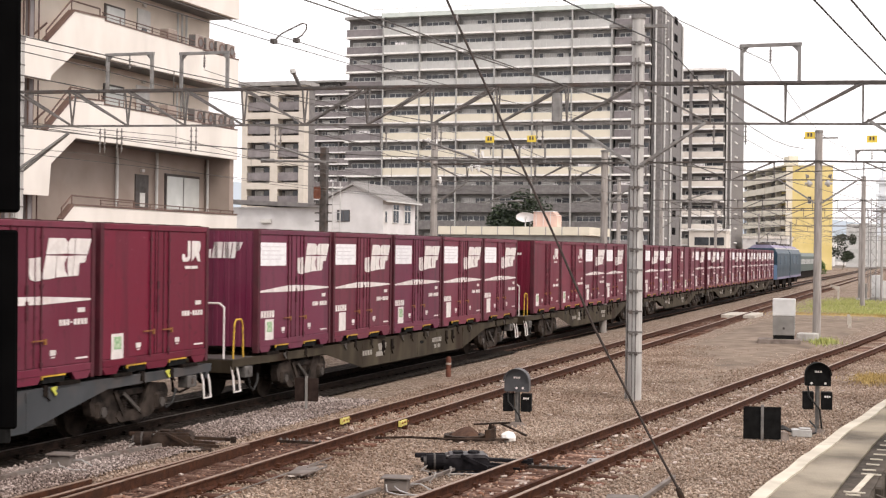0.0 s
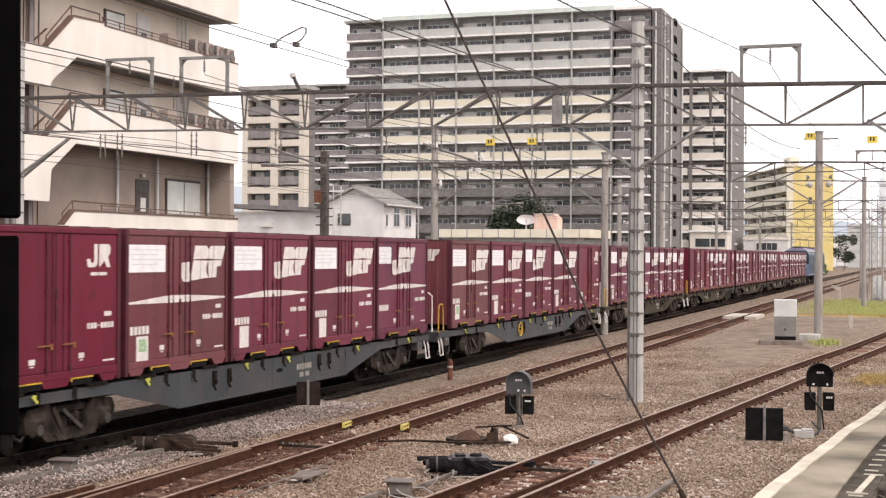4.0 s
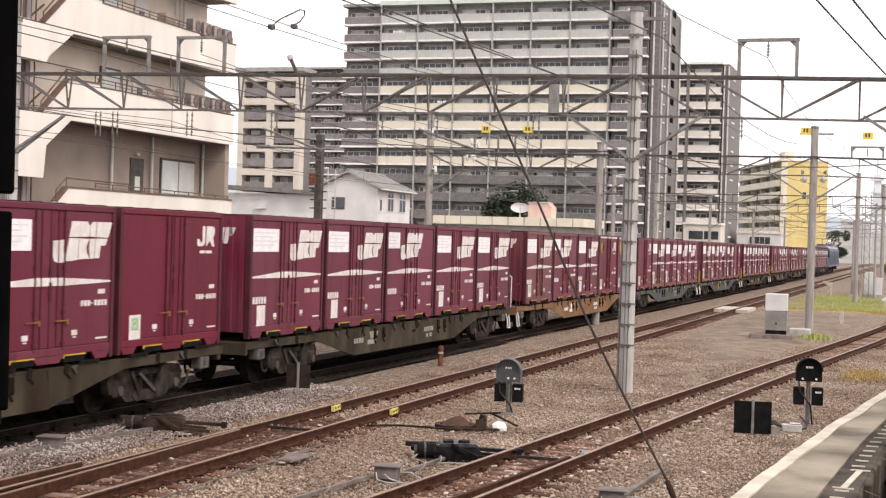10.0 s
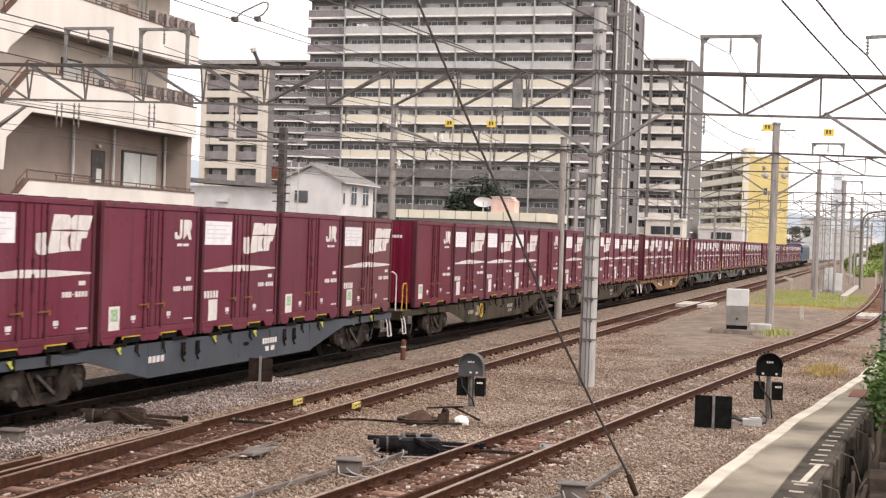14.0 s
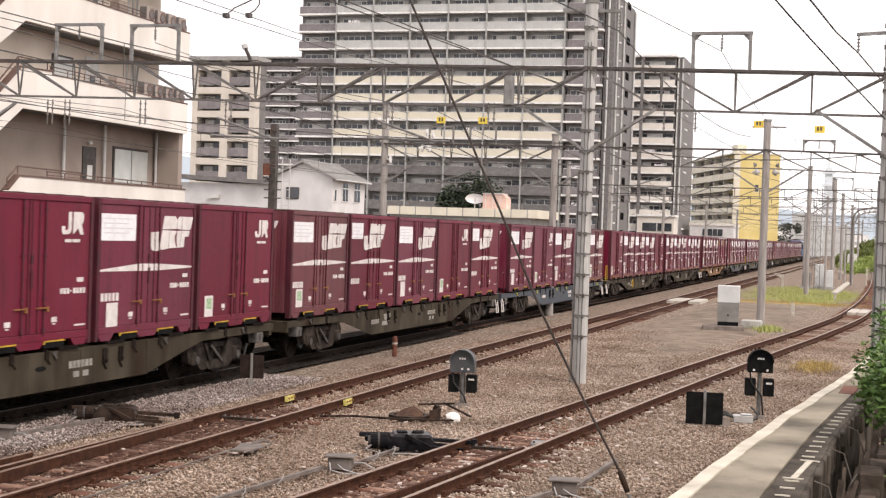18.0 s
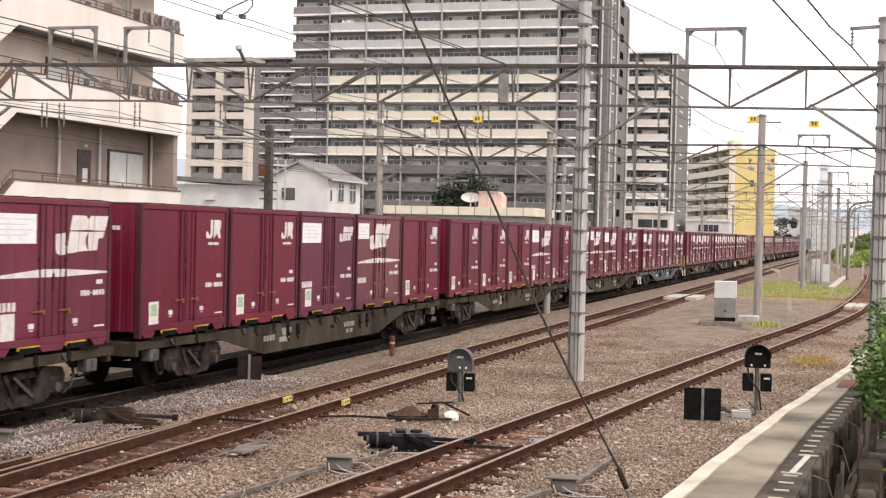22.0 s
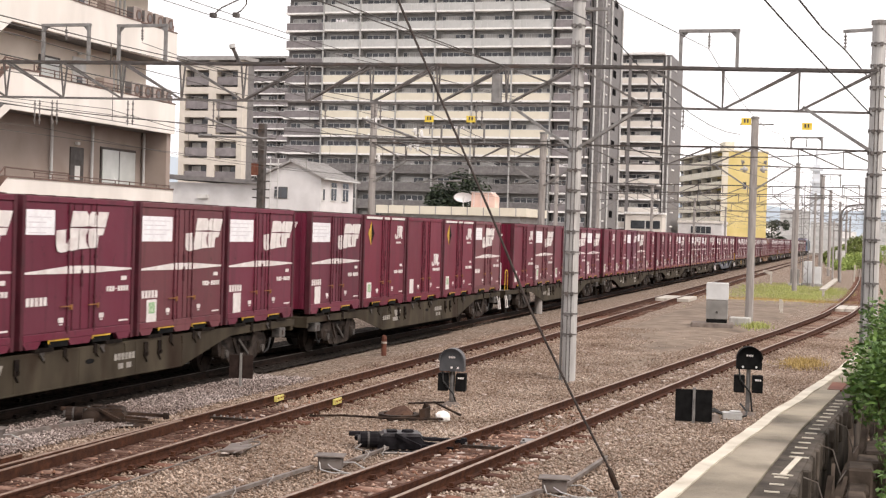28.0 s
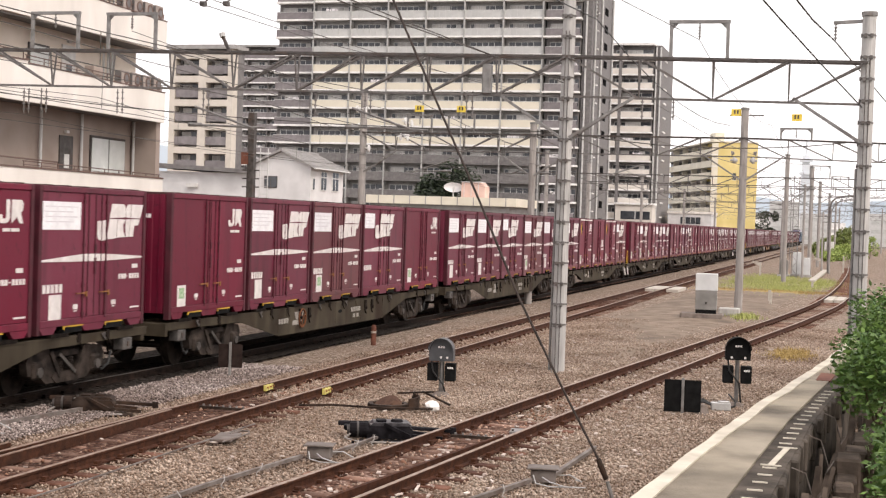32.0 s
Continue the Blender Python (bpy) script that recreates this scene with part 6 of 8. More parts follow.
def point_machine(x, y, turn, tone, label):
    """A low motor case on two bearers with a drum, a hinged lid and operating rods."""
    top = thing("point_machine", label, "point machine", at=pose(x, y, -0.12, 0, 0, turn))
    m = M[tone]
    part("case", Geo().slab([(-0.36, -0.02), (0.3, -0.02), (0.34, 0.1), (0.28, 0.17), (-0.3, 0.17), (-0.38, 0.1)], "y", -0.22, 0.24), m, top)
    lid = part("lid", Geo().slab([(-0.32, 0.172), (0.32, 0.172), (0.26, 0.215), (-0.26, 0.215)], "y", -0.2, 0.22), M["lid_painted_sheen"] if tone == "oily_black" else m, top, "greasy hinged lid")
    for a in (-0.2, 0.0, 0.2):
        part("hinge", Geo().tube((a - 0.05, 0.23, 0.18), (a + 0.05, 0.23, 0.18), 0.02, 6), m, lid)
    part("gear_cover", Geo().tube((0.1, 0.0, 0.212), (0.1, 0.0, 0.25), 0.1, 14, 0.08), m, top)
    part("hand_cover", Geo().box(-0.22, -0.06, -0.1, 0.1, 0.216, 0.245, 0.012), m, top)
    dr = part("motor", Geo().tube((-0.62, -0.12, 0.1), (-0.34, -0.12, 0.1), 0.115, 16), m, top, "round motor drum")
    part("motor_band", Geo().ring((-0.5, -0.12, 0.1), 0.112, 0.125, "x", 0.03, 16), M["darksteel"], dr)
    part("motor_cap", Geo().tube((-0.66, -0.12, 0.1), (-0.62, -0.12, 0.1), 0.07, 12), M["darksteel"], dr)
    part("end_cover", Geo().box(-0.7, -0.4, 0.06, 0.22, 0.06, 0.14, 0.02), m, top)
    part("cross_arm", Geo().box(-0.78, -0.1, 0.27, 0.35, 0.1, 0.17, 0.012), m, top)
    part("lever", Geo().bar((-0.1, -0.2, 0.2), (0.28, -0.36, 0.04), 0.045, 0.05), m, top)
    for z, e, n, w in ((0.1, 0.14, 1.02, 0.1), (0.06, -0.04, 0.7, 0.06), (0.03, -0.2, 0.78, 0.05)):
        part("rod", Geo().bar((0.28, e, z), (n, e - 0.05, z - 0.03), w, 0.05), m, top, "operating rod")
    part("rod_end", Geo().tube((0.98, 0.09, 0.02), (0.98, 0.09, 0.12), 0.05, 10), m, top)
    for e in (-0.37, 0.37):
        part("bearer", Geo().box(-0.6, 0.66, e - 0.06, e + 0.06, -0.14, -0.02, 0.01), m, top)
    for a, b in ((-0.3, -0.17), (0.26, -0.17), (-0.3, 0.18), (0.26, 0.18)):
        part("bolt", Geo().tube((a, b, 0.17), (a, b, 0.2), 0.022, 6), M["galv"], top)
    part("cable", Geo().pipe([(-0.6, -0.2, 0.06), (-0.7, -0.3, 0.0), (-0.5, -0.48, -0.03), (0.1, -0.52, -0.03), (0.5, -0.46, -0.02)], 0.014, 6), M["tail"], top, "pale loose cable")
    return top


# Lighter grey patches paint reflections onto the black machine's greasy lid.
M["lid_painted_sheen"] = surf("greasy_lid_sheen", (0.012, 0.011, 0.013), (0.05, 0.046, 0.05), 7, 6, 0.4, stain=(0.16, 0.15, 0.155), sscale=4, samt=0.6)
M["tail"] = surf("dirty_pale_cable", (0.2, 0.18, 0.165), (0.36, 0.335, 0.31), 8, 4, 0.6)
point_machine(-6.62, 20.8, 22, "oily_black", "greasy black point machine beside the curving track")
point_machine(-11.9, 21.25, 22, "oily_brown", "rusty dark point machine beside the middle track")
for x, y in ((-7.72, 24.25),):
    hp = thing("cable_pit", "rust-brown cable pit with a tilted cover", "cable pit", at=pose(x, y, -0.16, 0, 0, 15))
    part("frame", Geo().ring((-0.05, 0.02, 0.03), 0.29, 0.38, "z", 0.08, 9), M["oily_brown"], hp)
    part("cover", Geo().tube((-0.05, 0.02, -0.02), (-0.1, -0.02, 0.1), 0.28, 11, 0.22), M["pit_brown"], hp, "rusty steel cover")
    sp = Geo()
    for k in range(6):
        a, b = -0.9 + k * 0.28, -0.62 + k * 0.28
        sp.bar((0.05 + 0.45 * math.cos(a), 0.42 * math.sin(a), 0.1), (0.05 + 0.45 * math.cos(b), 0.42 * math.sin(b), 0.1 + 0.012 * k), 0.02, 0.2)
    part("side_plate", sp, M["oily_brown"], hp, "bent brown plate")
    part("loose_bar", Geo().bar((0.1, 0.45, 0.2), (0.75, 0.3, 0.26), 0.05, 0.03), M["oily_brown"], hp)
    part("loose_bar", Geo().bar((0.55, 0.5, 0.24), (1.05, 0.1, 0.06), 0.04, 0.03), M["oily_brown"], hp)
    part("cable", Geo().pipe([(-1.6, -0.3, 0.02), (-1.0, -0.34, 0.05), (-0.3, -0.5, 0.05), (0.4, -0.55, 0.06), (0.8, -0.4, 0.05)], 0.022, 6), M["oily_brown"], hp, "black cable")
M["chalk"] = surf("chalk_white_stone", (0.62, 0.6, 0.57), (0.8, 0.78, 0.75), 9, 5, 0.9)
bm_ = bmesh.new()
bmesh.ops.create_icosphere(bm_, subdivisions=2, radius=0.14)
for v in bm_.verts:
    v.co *= 1 + 0.25 * noise.noise(v.co * 9)
    v.co.z *= 0.75
me_ = bpy.data.meshes.new("white_boulder")
bm_.to_mesh(me_)
bm_.free()
me_.materials.append(M["chalk"])
b_ = new("white_boulder", me_)
b_.matrix_basis = pose(-6.92, 24.15, -0.08)
tagged(b_, "rounded white stone lying in the ballast", "stone")


def box_on_ballast(x, y, turn, label):
    top = thing("junction_box", label, "junction box", at=pose(x, y, -0.14, 0, 0, turn))
    part("case", Geo().box(-0.15, 0.17, -0.12, 0.12, 0.0, 0.17, 0.012), M["duct_grey"], top)
    part("lid", Geo().box(-0.2, 0.21, -0.16, 0.16, 0.171, 0.195, 0.008), M["duct_grey"], top)
    part("cable", Geo().pipe([(-0.12, -0.13, 0.1), (-0.08, -0.25, 0.02), (0.1, -0.34, 0.0), (0.35, -0.36, 0.01)], 0.009, 5), M["insul"], top, "pale cable")
    part("cable", Geo().pipe([(0.2, -0.05, 0.1), (0.35, -0.1, 0.12), (0.5, -0.05, 0.03), (0.42, 0.1, 0.02)], 0.009, 5), M["insul"], top, "pale cable")
    part("cable", Geo().pipe([(0.0, -0.14, 0.08), (0.1, -0.3, 0.05), (0.3, -0.42, 0.02), (0.55, -0.4, 0.02)], 0.009, 5), M["insul"], top, "pale cable")
    return top


box_on_ballast(-6.9, 18.5, 10, "grey junction box on the ballast with pale cables")
box_on_ballast(-3.68, 18.1, 10, "grey junction box on the ballast with pale cables")
box_on_ballast(-12.3, 18.6, 10, "grey junction box on the ballast with pale cables")


def duct(pts, r, tone, label, z=-0.1):
    g = Geo()
    for (a, b), (c, d) in zip(pts, pts[1:]):
        g.bar((a, b, z), (c, d, z), r, r * 0.8)
    return thing("cable_duct", label, "duct", geo=g, mat=M[tone])


duct([(-7.55, 10), (-7.34, 15.8), (-7.08, 18.3)], 0.055, "duct_grey", "dust-stained steel duct laid on the ballast")
duct([(-6.8, 18.7), (-6.7, 20.4)], 0.05, "duct_grey", "grey steel duct laid on the ballast")
duct([(-4.6, 14.5), (-3.8, 17.9)], 0.06, "duct_grey", "grey steel duct laid on the ballast")
duct([(-3.6, 18.4), (-3.5, 21)], 0.06, "duct_grey", "grey steel duct laid on the ballast")
duct([(-8.85, 10), (-8.75, 15.2), (-8.8, 19), (-8.85, 20.8)], 0.022, "duct_grey", "thin pale cable laid on the ballast")
duct([(-12.4, 12), (-12.3, 18.4), (-12.0, 21)], 0.07, "duct_grey", "dust-stained steel duct laid on the ballast")
tr = thing("trough_cover", "grey trough cover lying on the ballast", "cover", at=pose(-8.7, 19.4, -0.12, 0, 0, 12))
part("cover", Geo().box(-0.16, 0.16, -0.36, 0.36, -0.01, 0.03, 0.008), M["duct_grey"], tr)
part("loop_rod", Geo().pipe([(0.06, -0.5, 0.02), (0.2, -0.2, 0.04), (0.28, 0.3, 0.04), (0.24, 0.5, 0.04), (0.12, 0.52, 0.04), (0.02, 0.2, 0.03)], 0.014, 6), M["duct_grey"], tr)
for x, y in ((-10.4, 25.1), (-9.27, 25.2)):
    cl = thing("rail_clamp", "yellow clamp fixed to the rail", "clamp", at=pose(x, y, -0.1, 0, 0, 5), group="yellow rail clamps")
    part("plate", Geo().box(-0.014, 0.014, -0.2, 0.2, -0.01, 0.03, 0.004), M["pale_yellow"], cl)
    part("plate", Geo().box(-0.02, 0.012, -0.2, 0.2, 0.055, 0.085, 0.006), M["pale_yellow"], cl)
    for e in (-0.18, 0.0, 0.18):
        part("lug", Geo().box(-0.05, 0.016, e - 0.022, e + 0.022, -0.02, 0.09, 0.005), M["pale_yellow"], cl)
        part("bolt", Geo().tube((0.016, e, 0.05), (0.045, e, 0.05), 0.016, 6), M["handle"], cl)


def rail_piece(pts, parent_label, blade=True):
    """A loose or switch rail along given points."""
    top = thing("switch_rail", parent_label, "rail")
    g, h = Geo(), Geo()
    for (a, b), (c, d) in zip(pts, pts[1:]):
        g.bar((a, b, -0.075), (c, d, -0.075), 0.05, 0.14)
        h.bar((a, b, -0.001), (c, d, -0.001), 0.055, 0.01)
    part("web", g, M["rail"], top)
    part("rail_head", h, M["railtop"] if blade else M["rail"], top, "worn shiny running surface" if blade else "")


rail_piece([(right_x(y) + 0.565 - 0.09 - (22 - y) * 0.028, y) for y in (8, 11, 14, 17, 19, 20.9)], "switch rail inside the curving track", False)
rail_piece([(MID_X - 0.565 + 0.09 + (21 - y) * 0.024, y) for y in (8, 11, 14, 17, 21)], "switch rail inside the middle track")
rail_piece([(MID_X - 0.565 - 0.3 - (17 - y) * 0.03, y) for y in (6, 10, 14, 17)], "outer rail joining the middle track")
for cx_, yy in ((right_x(21) + 0.02, 21.1), (MID_X - 0.1, 22.2)):
    sb = thing("stretcher_bar", "greasy stretcher bar with bolts between the rails", "bar", at=pose(cx_, yy, -0.1))
    part("bar", Geo().box(-0.42, 0.42, -0.03, 0.03, -0.02, 0.025), M["oily_brown"], sb)
    for k in range(7):
        part("bolt", Geo().tube((-0.36 + k * 0.12, 0, 0.025), (-0.36 + k * 0.12, 0, 0.055), 0.02, 6), M["galv"], sb)
sp_ = thing("slide_plate", "dull grey steel plate beside the switch rail", "steel plate", at=pose(right_x(22.2) + 0.33, 22.2, -0.1, 0, 0, 8))
part("plate", Geo().box(-0.17, 0.17, -0.2, 0.2, -0.04, 0.0, 0.006), M["galv"], sp_)
for a_, b_ in ((-0.12, -0.14), (0.12, 0.14)):
    part("bolt", Geo().tube((a_, b_, 0.0), (a_, b_, 0.03), 0.02, 6), M["darksteel"], sp_)

def edge_lim(y):
    """How far right the open ballast reaches before the platform."""
    return -2.6 + (y - 4) * 0.085




# pale cable tails hanging from the ducts
tail = Geo().pipe([(0.0, 0.0, 0.03), (0.05, -0.03, 0.05), (0.1, -0.1, 0.0), (0.12, -0.2, -0.05), (0.2, -0.26, -0.06)], 0.0075, 5).mesh("cable_tail", M["tail"])
for x, y in ((-7.5, 12.2), (-7.44, 13.6), (-7.37, 15.0), (-7.3, 16.2), (-7.2, 17.2), (-6.72, 19.6), (-6.7, 20.2), (-4.35, 15.6), (-4.0, 17.1), (-12.25, 19.4)):
    ct = thing("cable_tail", "short pale cable hanging from a duct", "cable", at=pose(x, y, -0.08, 0, 0, random.uniform(-30, 30)), group="cable tails by the ducts")
    part("cable", tail, None, ct)

# clutter between the plate and the black signal
bx_ = thing("terminal_box", "small pale terminal box on the ballast with black cables", "terminal box", at=pose(-2.2, 27.0, -0.16, 0, 0, 12))
part("case", Geo().box(-0.16, 0.2, -0.1, 0.1, 0.0, 0.14, 0.012), M["insul"], bx_)
part("lid", Geo().box(-0.02, 0.18, -0.09, 0.09, 0.141, 0.165, 0.008), M["insul"], bx_)
for k in range(3):
    part("cable", Geo().pipe([(-0.12, -0.04 + 0.05 * k, 0.08), (-0.3, -0.02 + 0.05 * k, 0.14 + 0.02 * k), (-0.5, -0.1, 0.1 + 0.03 * k), (-0.62, -0.25 + 0.08 * k, 0.02)], 0.02, 6), M["rubber"], bx_, "black cable")
part("cable", Geo().pipe([(0.18, 0.0, 0.05), (0.3, 0.15, 0.06), (0.36, 0.5, 0.1), (0.28, 0.85, 0.2)], 0.018, 6), M["rubber"], bx_, "black cable")
cm = thing("cement_lump", "rough grey lump of cement beside the plate", "lump", at=pose(-2.5, 26.4, -0.17))
part("lump", Geo().tube((0, 0, -0.1), (0.03, 0, 0.16), 0.2, 9, 0.1), M["mound"], cm)

# scattered pale scraps along the tracks
rng = random.Random(77)
sc_ = Geo()
for k in range(460):
    y = 10 + 32 * rng.random() ** 1.3
    x = rng.choice((right_x(y) + rng.gauss(1.0, 0.3), right_x(y) + rng.gauss(0, 0.3), right_x(y) + rng.gauss(0, 0.35), rng.uniform(-8.6, -1.5), MID_X + rng.gauss(0.2, 0.7)))
    if x > edge_lim(y):
        continue
    a, w = rng.uniform(0, 6.28), rng.uniform(0.03, 0.14)
    sc_.bar((x, y, -0.135), (x + w * math.cos(a), y + w * math.sin(a), -0.125), rng.uniform(0.02, 0.055), 0.018)
tagged(new("litter_scraps", sc_.mesh("litter_scraps", M["scrap"])), "pale scraps of wood and stone on the ballast", "litter", kind="stuff")

# relay cabinet
cb = thing("relay_cabinet", "two-tone grey relay cabinet on a concrete plinth", "cabinet", at=pose(-5.12, 55.0, -0.03, 0, 0, 4))
part("plinth", Geo().box(-0.95, 0.62, -0.5, 0.5, -0.4, 0.06, 0.03), M["mound"], cb)
part("lower_case", Geo().box(-0.4, 0.4, -0.32, 0.32, 0.2, 0.92, 0.015), M["cabinet_low"], cb, "mid-grey lower case")
part("upper_case", Geo().box(-0.41, 0.41, -0.33, 0.33, 0.925, 1.56, 0.015), M["cabinet"], cb, "pale grey upper case")
part("foot", Geo().box(-0.38, 0.38, -0.3, 0.3, 0.06, 0.2), M["black"], cb)
part("handle", Geo().box(-0.04, 0.04, -0.35, -0.32, 0.42, 0.5), M["darksteel"], cb)
sl_ = thing("concrete_block", "pale concrete block beside the relay cabinet", "block", at=(-4.55, 57.6, -0.05))
part("block", Geo().box(-0.3, 0.5, -0.4, 0.4, -0.4, 0.18, 0.03), M["concrete"], sl_)


def crossing(cx, y, label):
    top = thing("track_crossing", label, "crossing", at=pose(cx(y), y, 0, 0, 0, -math.degrees(math.atan2(cx(y + 1) - cx(y - 1), 2))))
    for k, (a, b) in enumerate(((-0.46, -0.02), (0.02, 0.46), (0.68, 1.3))):
        for j in range(2):
            part("panel", Geo().box(a, b, -2.0 + j * 2.02, -0.02 + j * 2.02, -0.2, -0.02, 0.015), M["bleached"], top)


crossing(lambda y: MID_X, 78.5, "pale boarded crossing over the middle track")
crossing(right_x, 74.5, "pale boarded crossing over the curving track")


def small_post(x, y, h, label, arm=0.0):
    top = thing("marker_post", label, "marker", at=(x, y, 0))
    part("post", Geo().box(-0.07, 0.07, -0.05, 0.05, -0.4, h, 0.01), M["bleached"], top)
    if arm:
        part("arm", Geo().slab([(-arm, h - 0.05), (0, h - 0.32), (0.0, h - 0.05), (-arm, h + 0.12)], "y", -0.04, 0.04), M["bleached"], top)
    return top


small_post(-6.5, 113, 0.85, "white marker post with a slanted arm", 0.6)
small_post(-2.44, 143, 0.8, "white marker post with a slanted arm", 0.7)
small_post(-3.62, 71.5, 0.35, "short white marker post")
small_post(-3.41, 68.2, 0.4, "short white marker post")
small_post(-2.1, 92, 0.25, "short white marker post")
small_post(-0.4, 130, 1.3, "white marker post beside the track")
for k, (x, y, h) in enumerate(((-4.75, 113, 1.1), (-3.85, 115, 1.7), (-3.15, 114, 1.3))):
    c = thing("lineside_cabinet", "pale grey lineside cabinet among the poles", "cabinet", at=(x, y, 0), group="cabinets among the poles")
    part("case", Geo().box(-0.32, 0.32, -0.25, 0.25, 0.0, h, 0.02), M["cabinet_low"] if k == 0 else M["cabinet"], c)
    part("plinth", Geo().box(-0.45, 0.45, -0.35, 0.35, -0.4, 0.0), M["concrete"], c)
for x, y in ((-3.95, 112), (-5.6, 140)):
    lt = thing("lattice_mast", "thin lattice steel mast among the poles", "mast", at=(x, y, 0))
    for sx in (-0.2, 0.2):
        part("leg", Geo().box(sx - 0.03, sx + 0.03, -0.03, 0.03, -0.4, 7.5), M["galv"], lt)
    for k in range(15):
        s = 1 if k % 2 else -1
        part("lacing", Geo().bar((-0.2 * s, 0, k * 0.5), (0.2 * s, 0, k * 0.5 + 0.5), 0.03, 0.03), M["galv"], lt)
am = thing("arched_mast", "dark tube mast with an arm curving over the track", "mast", at=(-1.7, 130, 0))
part("pole", Geo().tube((0, 0, -0.4), (0, 0, 5.6), 0.11, 10), M["truss"], am)
part("arched_arm", Geo().pipe([(0, 0, 5.5), (0.12, 0, 6.0), (0.45, 0, 6.35), (1.0, 0, 6.5), (1.9, 0, 6.6), (2.6, 0, 6.65)], 0.08, 8), M["truss"], am, "curved tube arm")
part("arched_arm", Geo().pipe([(0.15, 0, 5.2), (0.35, 0, 5.7), (0.75, 0, 6.05), (1.4, 0, 6.2), (2.6, 0, 6.3)], 0.05, 8), M["truss"], am, "curved tube arm")
for k in range(5):
    part("arm_lacing", Geo().bar((0.3 + k * 0.45, 0, 5.75 + 0.1 * k), (0.5 + k * 0.45, 0, 6.35 + 0.06 * k), 0.04, 0.04), M["truss"], am)
for x, y, h, r in ((-3.35, 112, 6.9, 0.1), (-1.55, 126, 4.6, 0.08), (-2.35, 136, 5.2, 0.09), (-2.0, 160, 6.0, 0.11), (-6.6, 150, 6.4, 0.1), (-8.4, 190, 7.2, 0.12)):
    sp_ = thing("steel_pole", "thin weathered pole beside the far tracks", "pole", at=(x, y, 0), group="far poles")
    part("shaft", Geo().tube((0, 0, -0.4), (0, 0, h), r, 10, r * 0.8), M["old_pole"], sp_)
    part("cross_arm", Geo().bar((-0.7, 0, h - 0.4), (0.7, 0, h - 0.4), 0.07, 0.07), M["truss"], sp_)
    for e in (-0.6, 0.6):
        part("pin_insulator", Geo().tube((e, 0, h - 0.36), (e, 0, h - 0.18), 0.05, 8, 0.03), M["insul"], sp_)
wc = thing("relay_box", "white relay box beside the far track", "cabinet", at=(-2.5, 196, 0))
part("case", Geo().box(-0.6, 0.6, -0.4, 0.4, 0.0, 2.2, 0.03), M["pale"], wc)
part("plinth", Geo().box(-0.7, 0.7, -0.5, 0.5, -0.4, 0.0), M["concrete"], wc)
wb = thing("white_plank", "white-painted plank lying beside the track", "plank", at=pose(-2.16, 118, -0.08, 0, 0, -0.8))
part("plank", Geo().box(-0.22, 0.22, -16, 16, -0.06, 0.06), M["bleached"], wb)

# ---- poles and plates on the gantries ----
M["plate_yellow"] = surf("bright_plate_yellow", (0.68, 0.5, 0.06), (0.78, 0.6, 0.1), 5, 4, 0.5)
for x, z in ((-18.06, 7.92), (-16.19, 7.92), (-4.6, 7.9), (-2.2, 7.72)):
    p = part("number_plate", Geo().box(x - 0.2, x + 0.2, -0.06, -0.04, z - 0.05, z + 0.23), M["plate_yellow"], g2, "yellow plate with dark bars")
    for k in range(2):
        part("plate_bar", Geo().box(x - 0.1 + k * 0.12, x - 0.03 + k * 0.12, -0.068, -0.059, z + 0.04, z + 0.19), M["darksteel"], p)
part("arm", Geo().bar((-7.0, 0, 8.36), (-5.65, 0, 8.32), 0.07, 0.07), M["galv"], g1, "steel cross arm")
insulator(g1, -5.68, 8.3, 0.42)
part("arm", Geo().bar((-0.5, 0, 7.76), (0.2, 0, 7.8), 0.07, 0.07), M["galv"], g1, "steel cross arm")
insulator(g1, -0.45, 7.75, 0.38)
part("arm", Geo().bar((-4.85, 0, 7.88), (-3.5, 0, 7.88), 0.06, 0.06), M["galv"], g2, "steel cross arm")
tf = Geo().box(-8.32, -8.12, -0.12, 0.12, 6.16, 6.85, 0.02)
part("isolator_case", tf, M["galv"], g1, "steel switch case")
for x in (-20.4, -19.9, -17.75, -15.4, -12.6, -11.2, -8.7):
    for e in (0.0, 0.14):
        insulator(g1, x + e, 6.22, 0.62)
for x in (-4.6, -3.9):
    insulator(g1, x, 6.1, 0.5)


def reg_arm(top, x, z, s):
    """A cantilever that holds the wires over a track."""
    g = Geo().pipe([(x - s * 1.6, 0, z + 0.65), (x, 0, z + 0.12)], 0.03, 6)
    g.pipe([(x - s * 1.6, 0, z + 0.2), (x + s * 0.3, 0, z + 0.15)], 0.028, 6)
    part("registration_arm", g, M["galv"], top, "tube registration arm")
    part("insulator_pin", Geo().tube((x - s * 1.75, 0, z + 0.2), (x - s * 1.4, 0, z + 0.2), 0.05, 8), M["galv"], top)


for x in (-18.3, TRAIN_X, MID_X):
    if x > -18:
        reg_arm(g1, x, 5.15, 1)
    reg_arm(g2, x, 5.15, -1)
part("stub_post", Geo().bar((-14.72, 0, 7.1), (-14.93, 0, 7.52), 0.07, 0.07), M["darksteel"], g1, "short dark stub on the beam")
part("stub_cap", Geo().tube((-14.93, 0, 7.5), (-14.96, 0, 7.6), 0.08, 8), M["insul"], g1)
dp = thing("steel_mast", "dark steel mast with a red box and ladder", "mast", at=(-27.8, 64, 0))
part("shaft", Geo().box(-0.17, 0.17, -0.17, 0.17, -0.4, 8.1, 0.02), M["darksteel"], dp)
part("box", Geo().box(-0.42, -0.1, -0.3, -0.17, 5.6, 6.2), M["redbrown"], dp, "small red box")
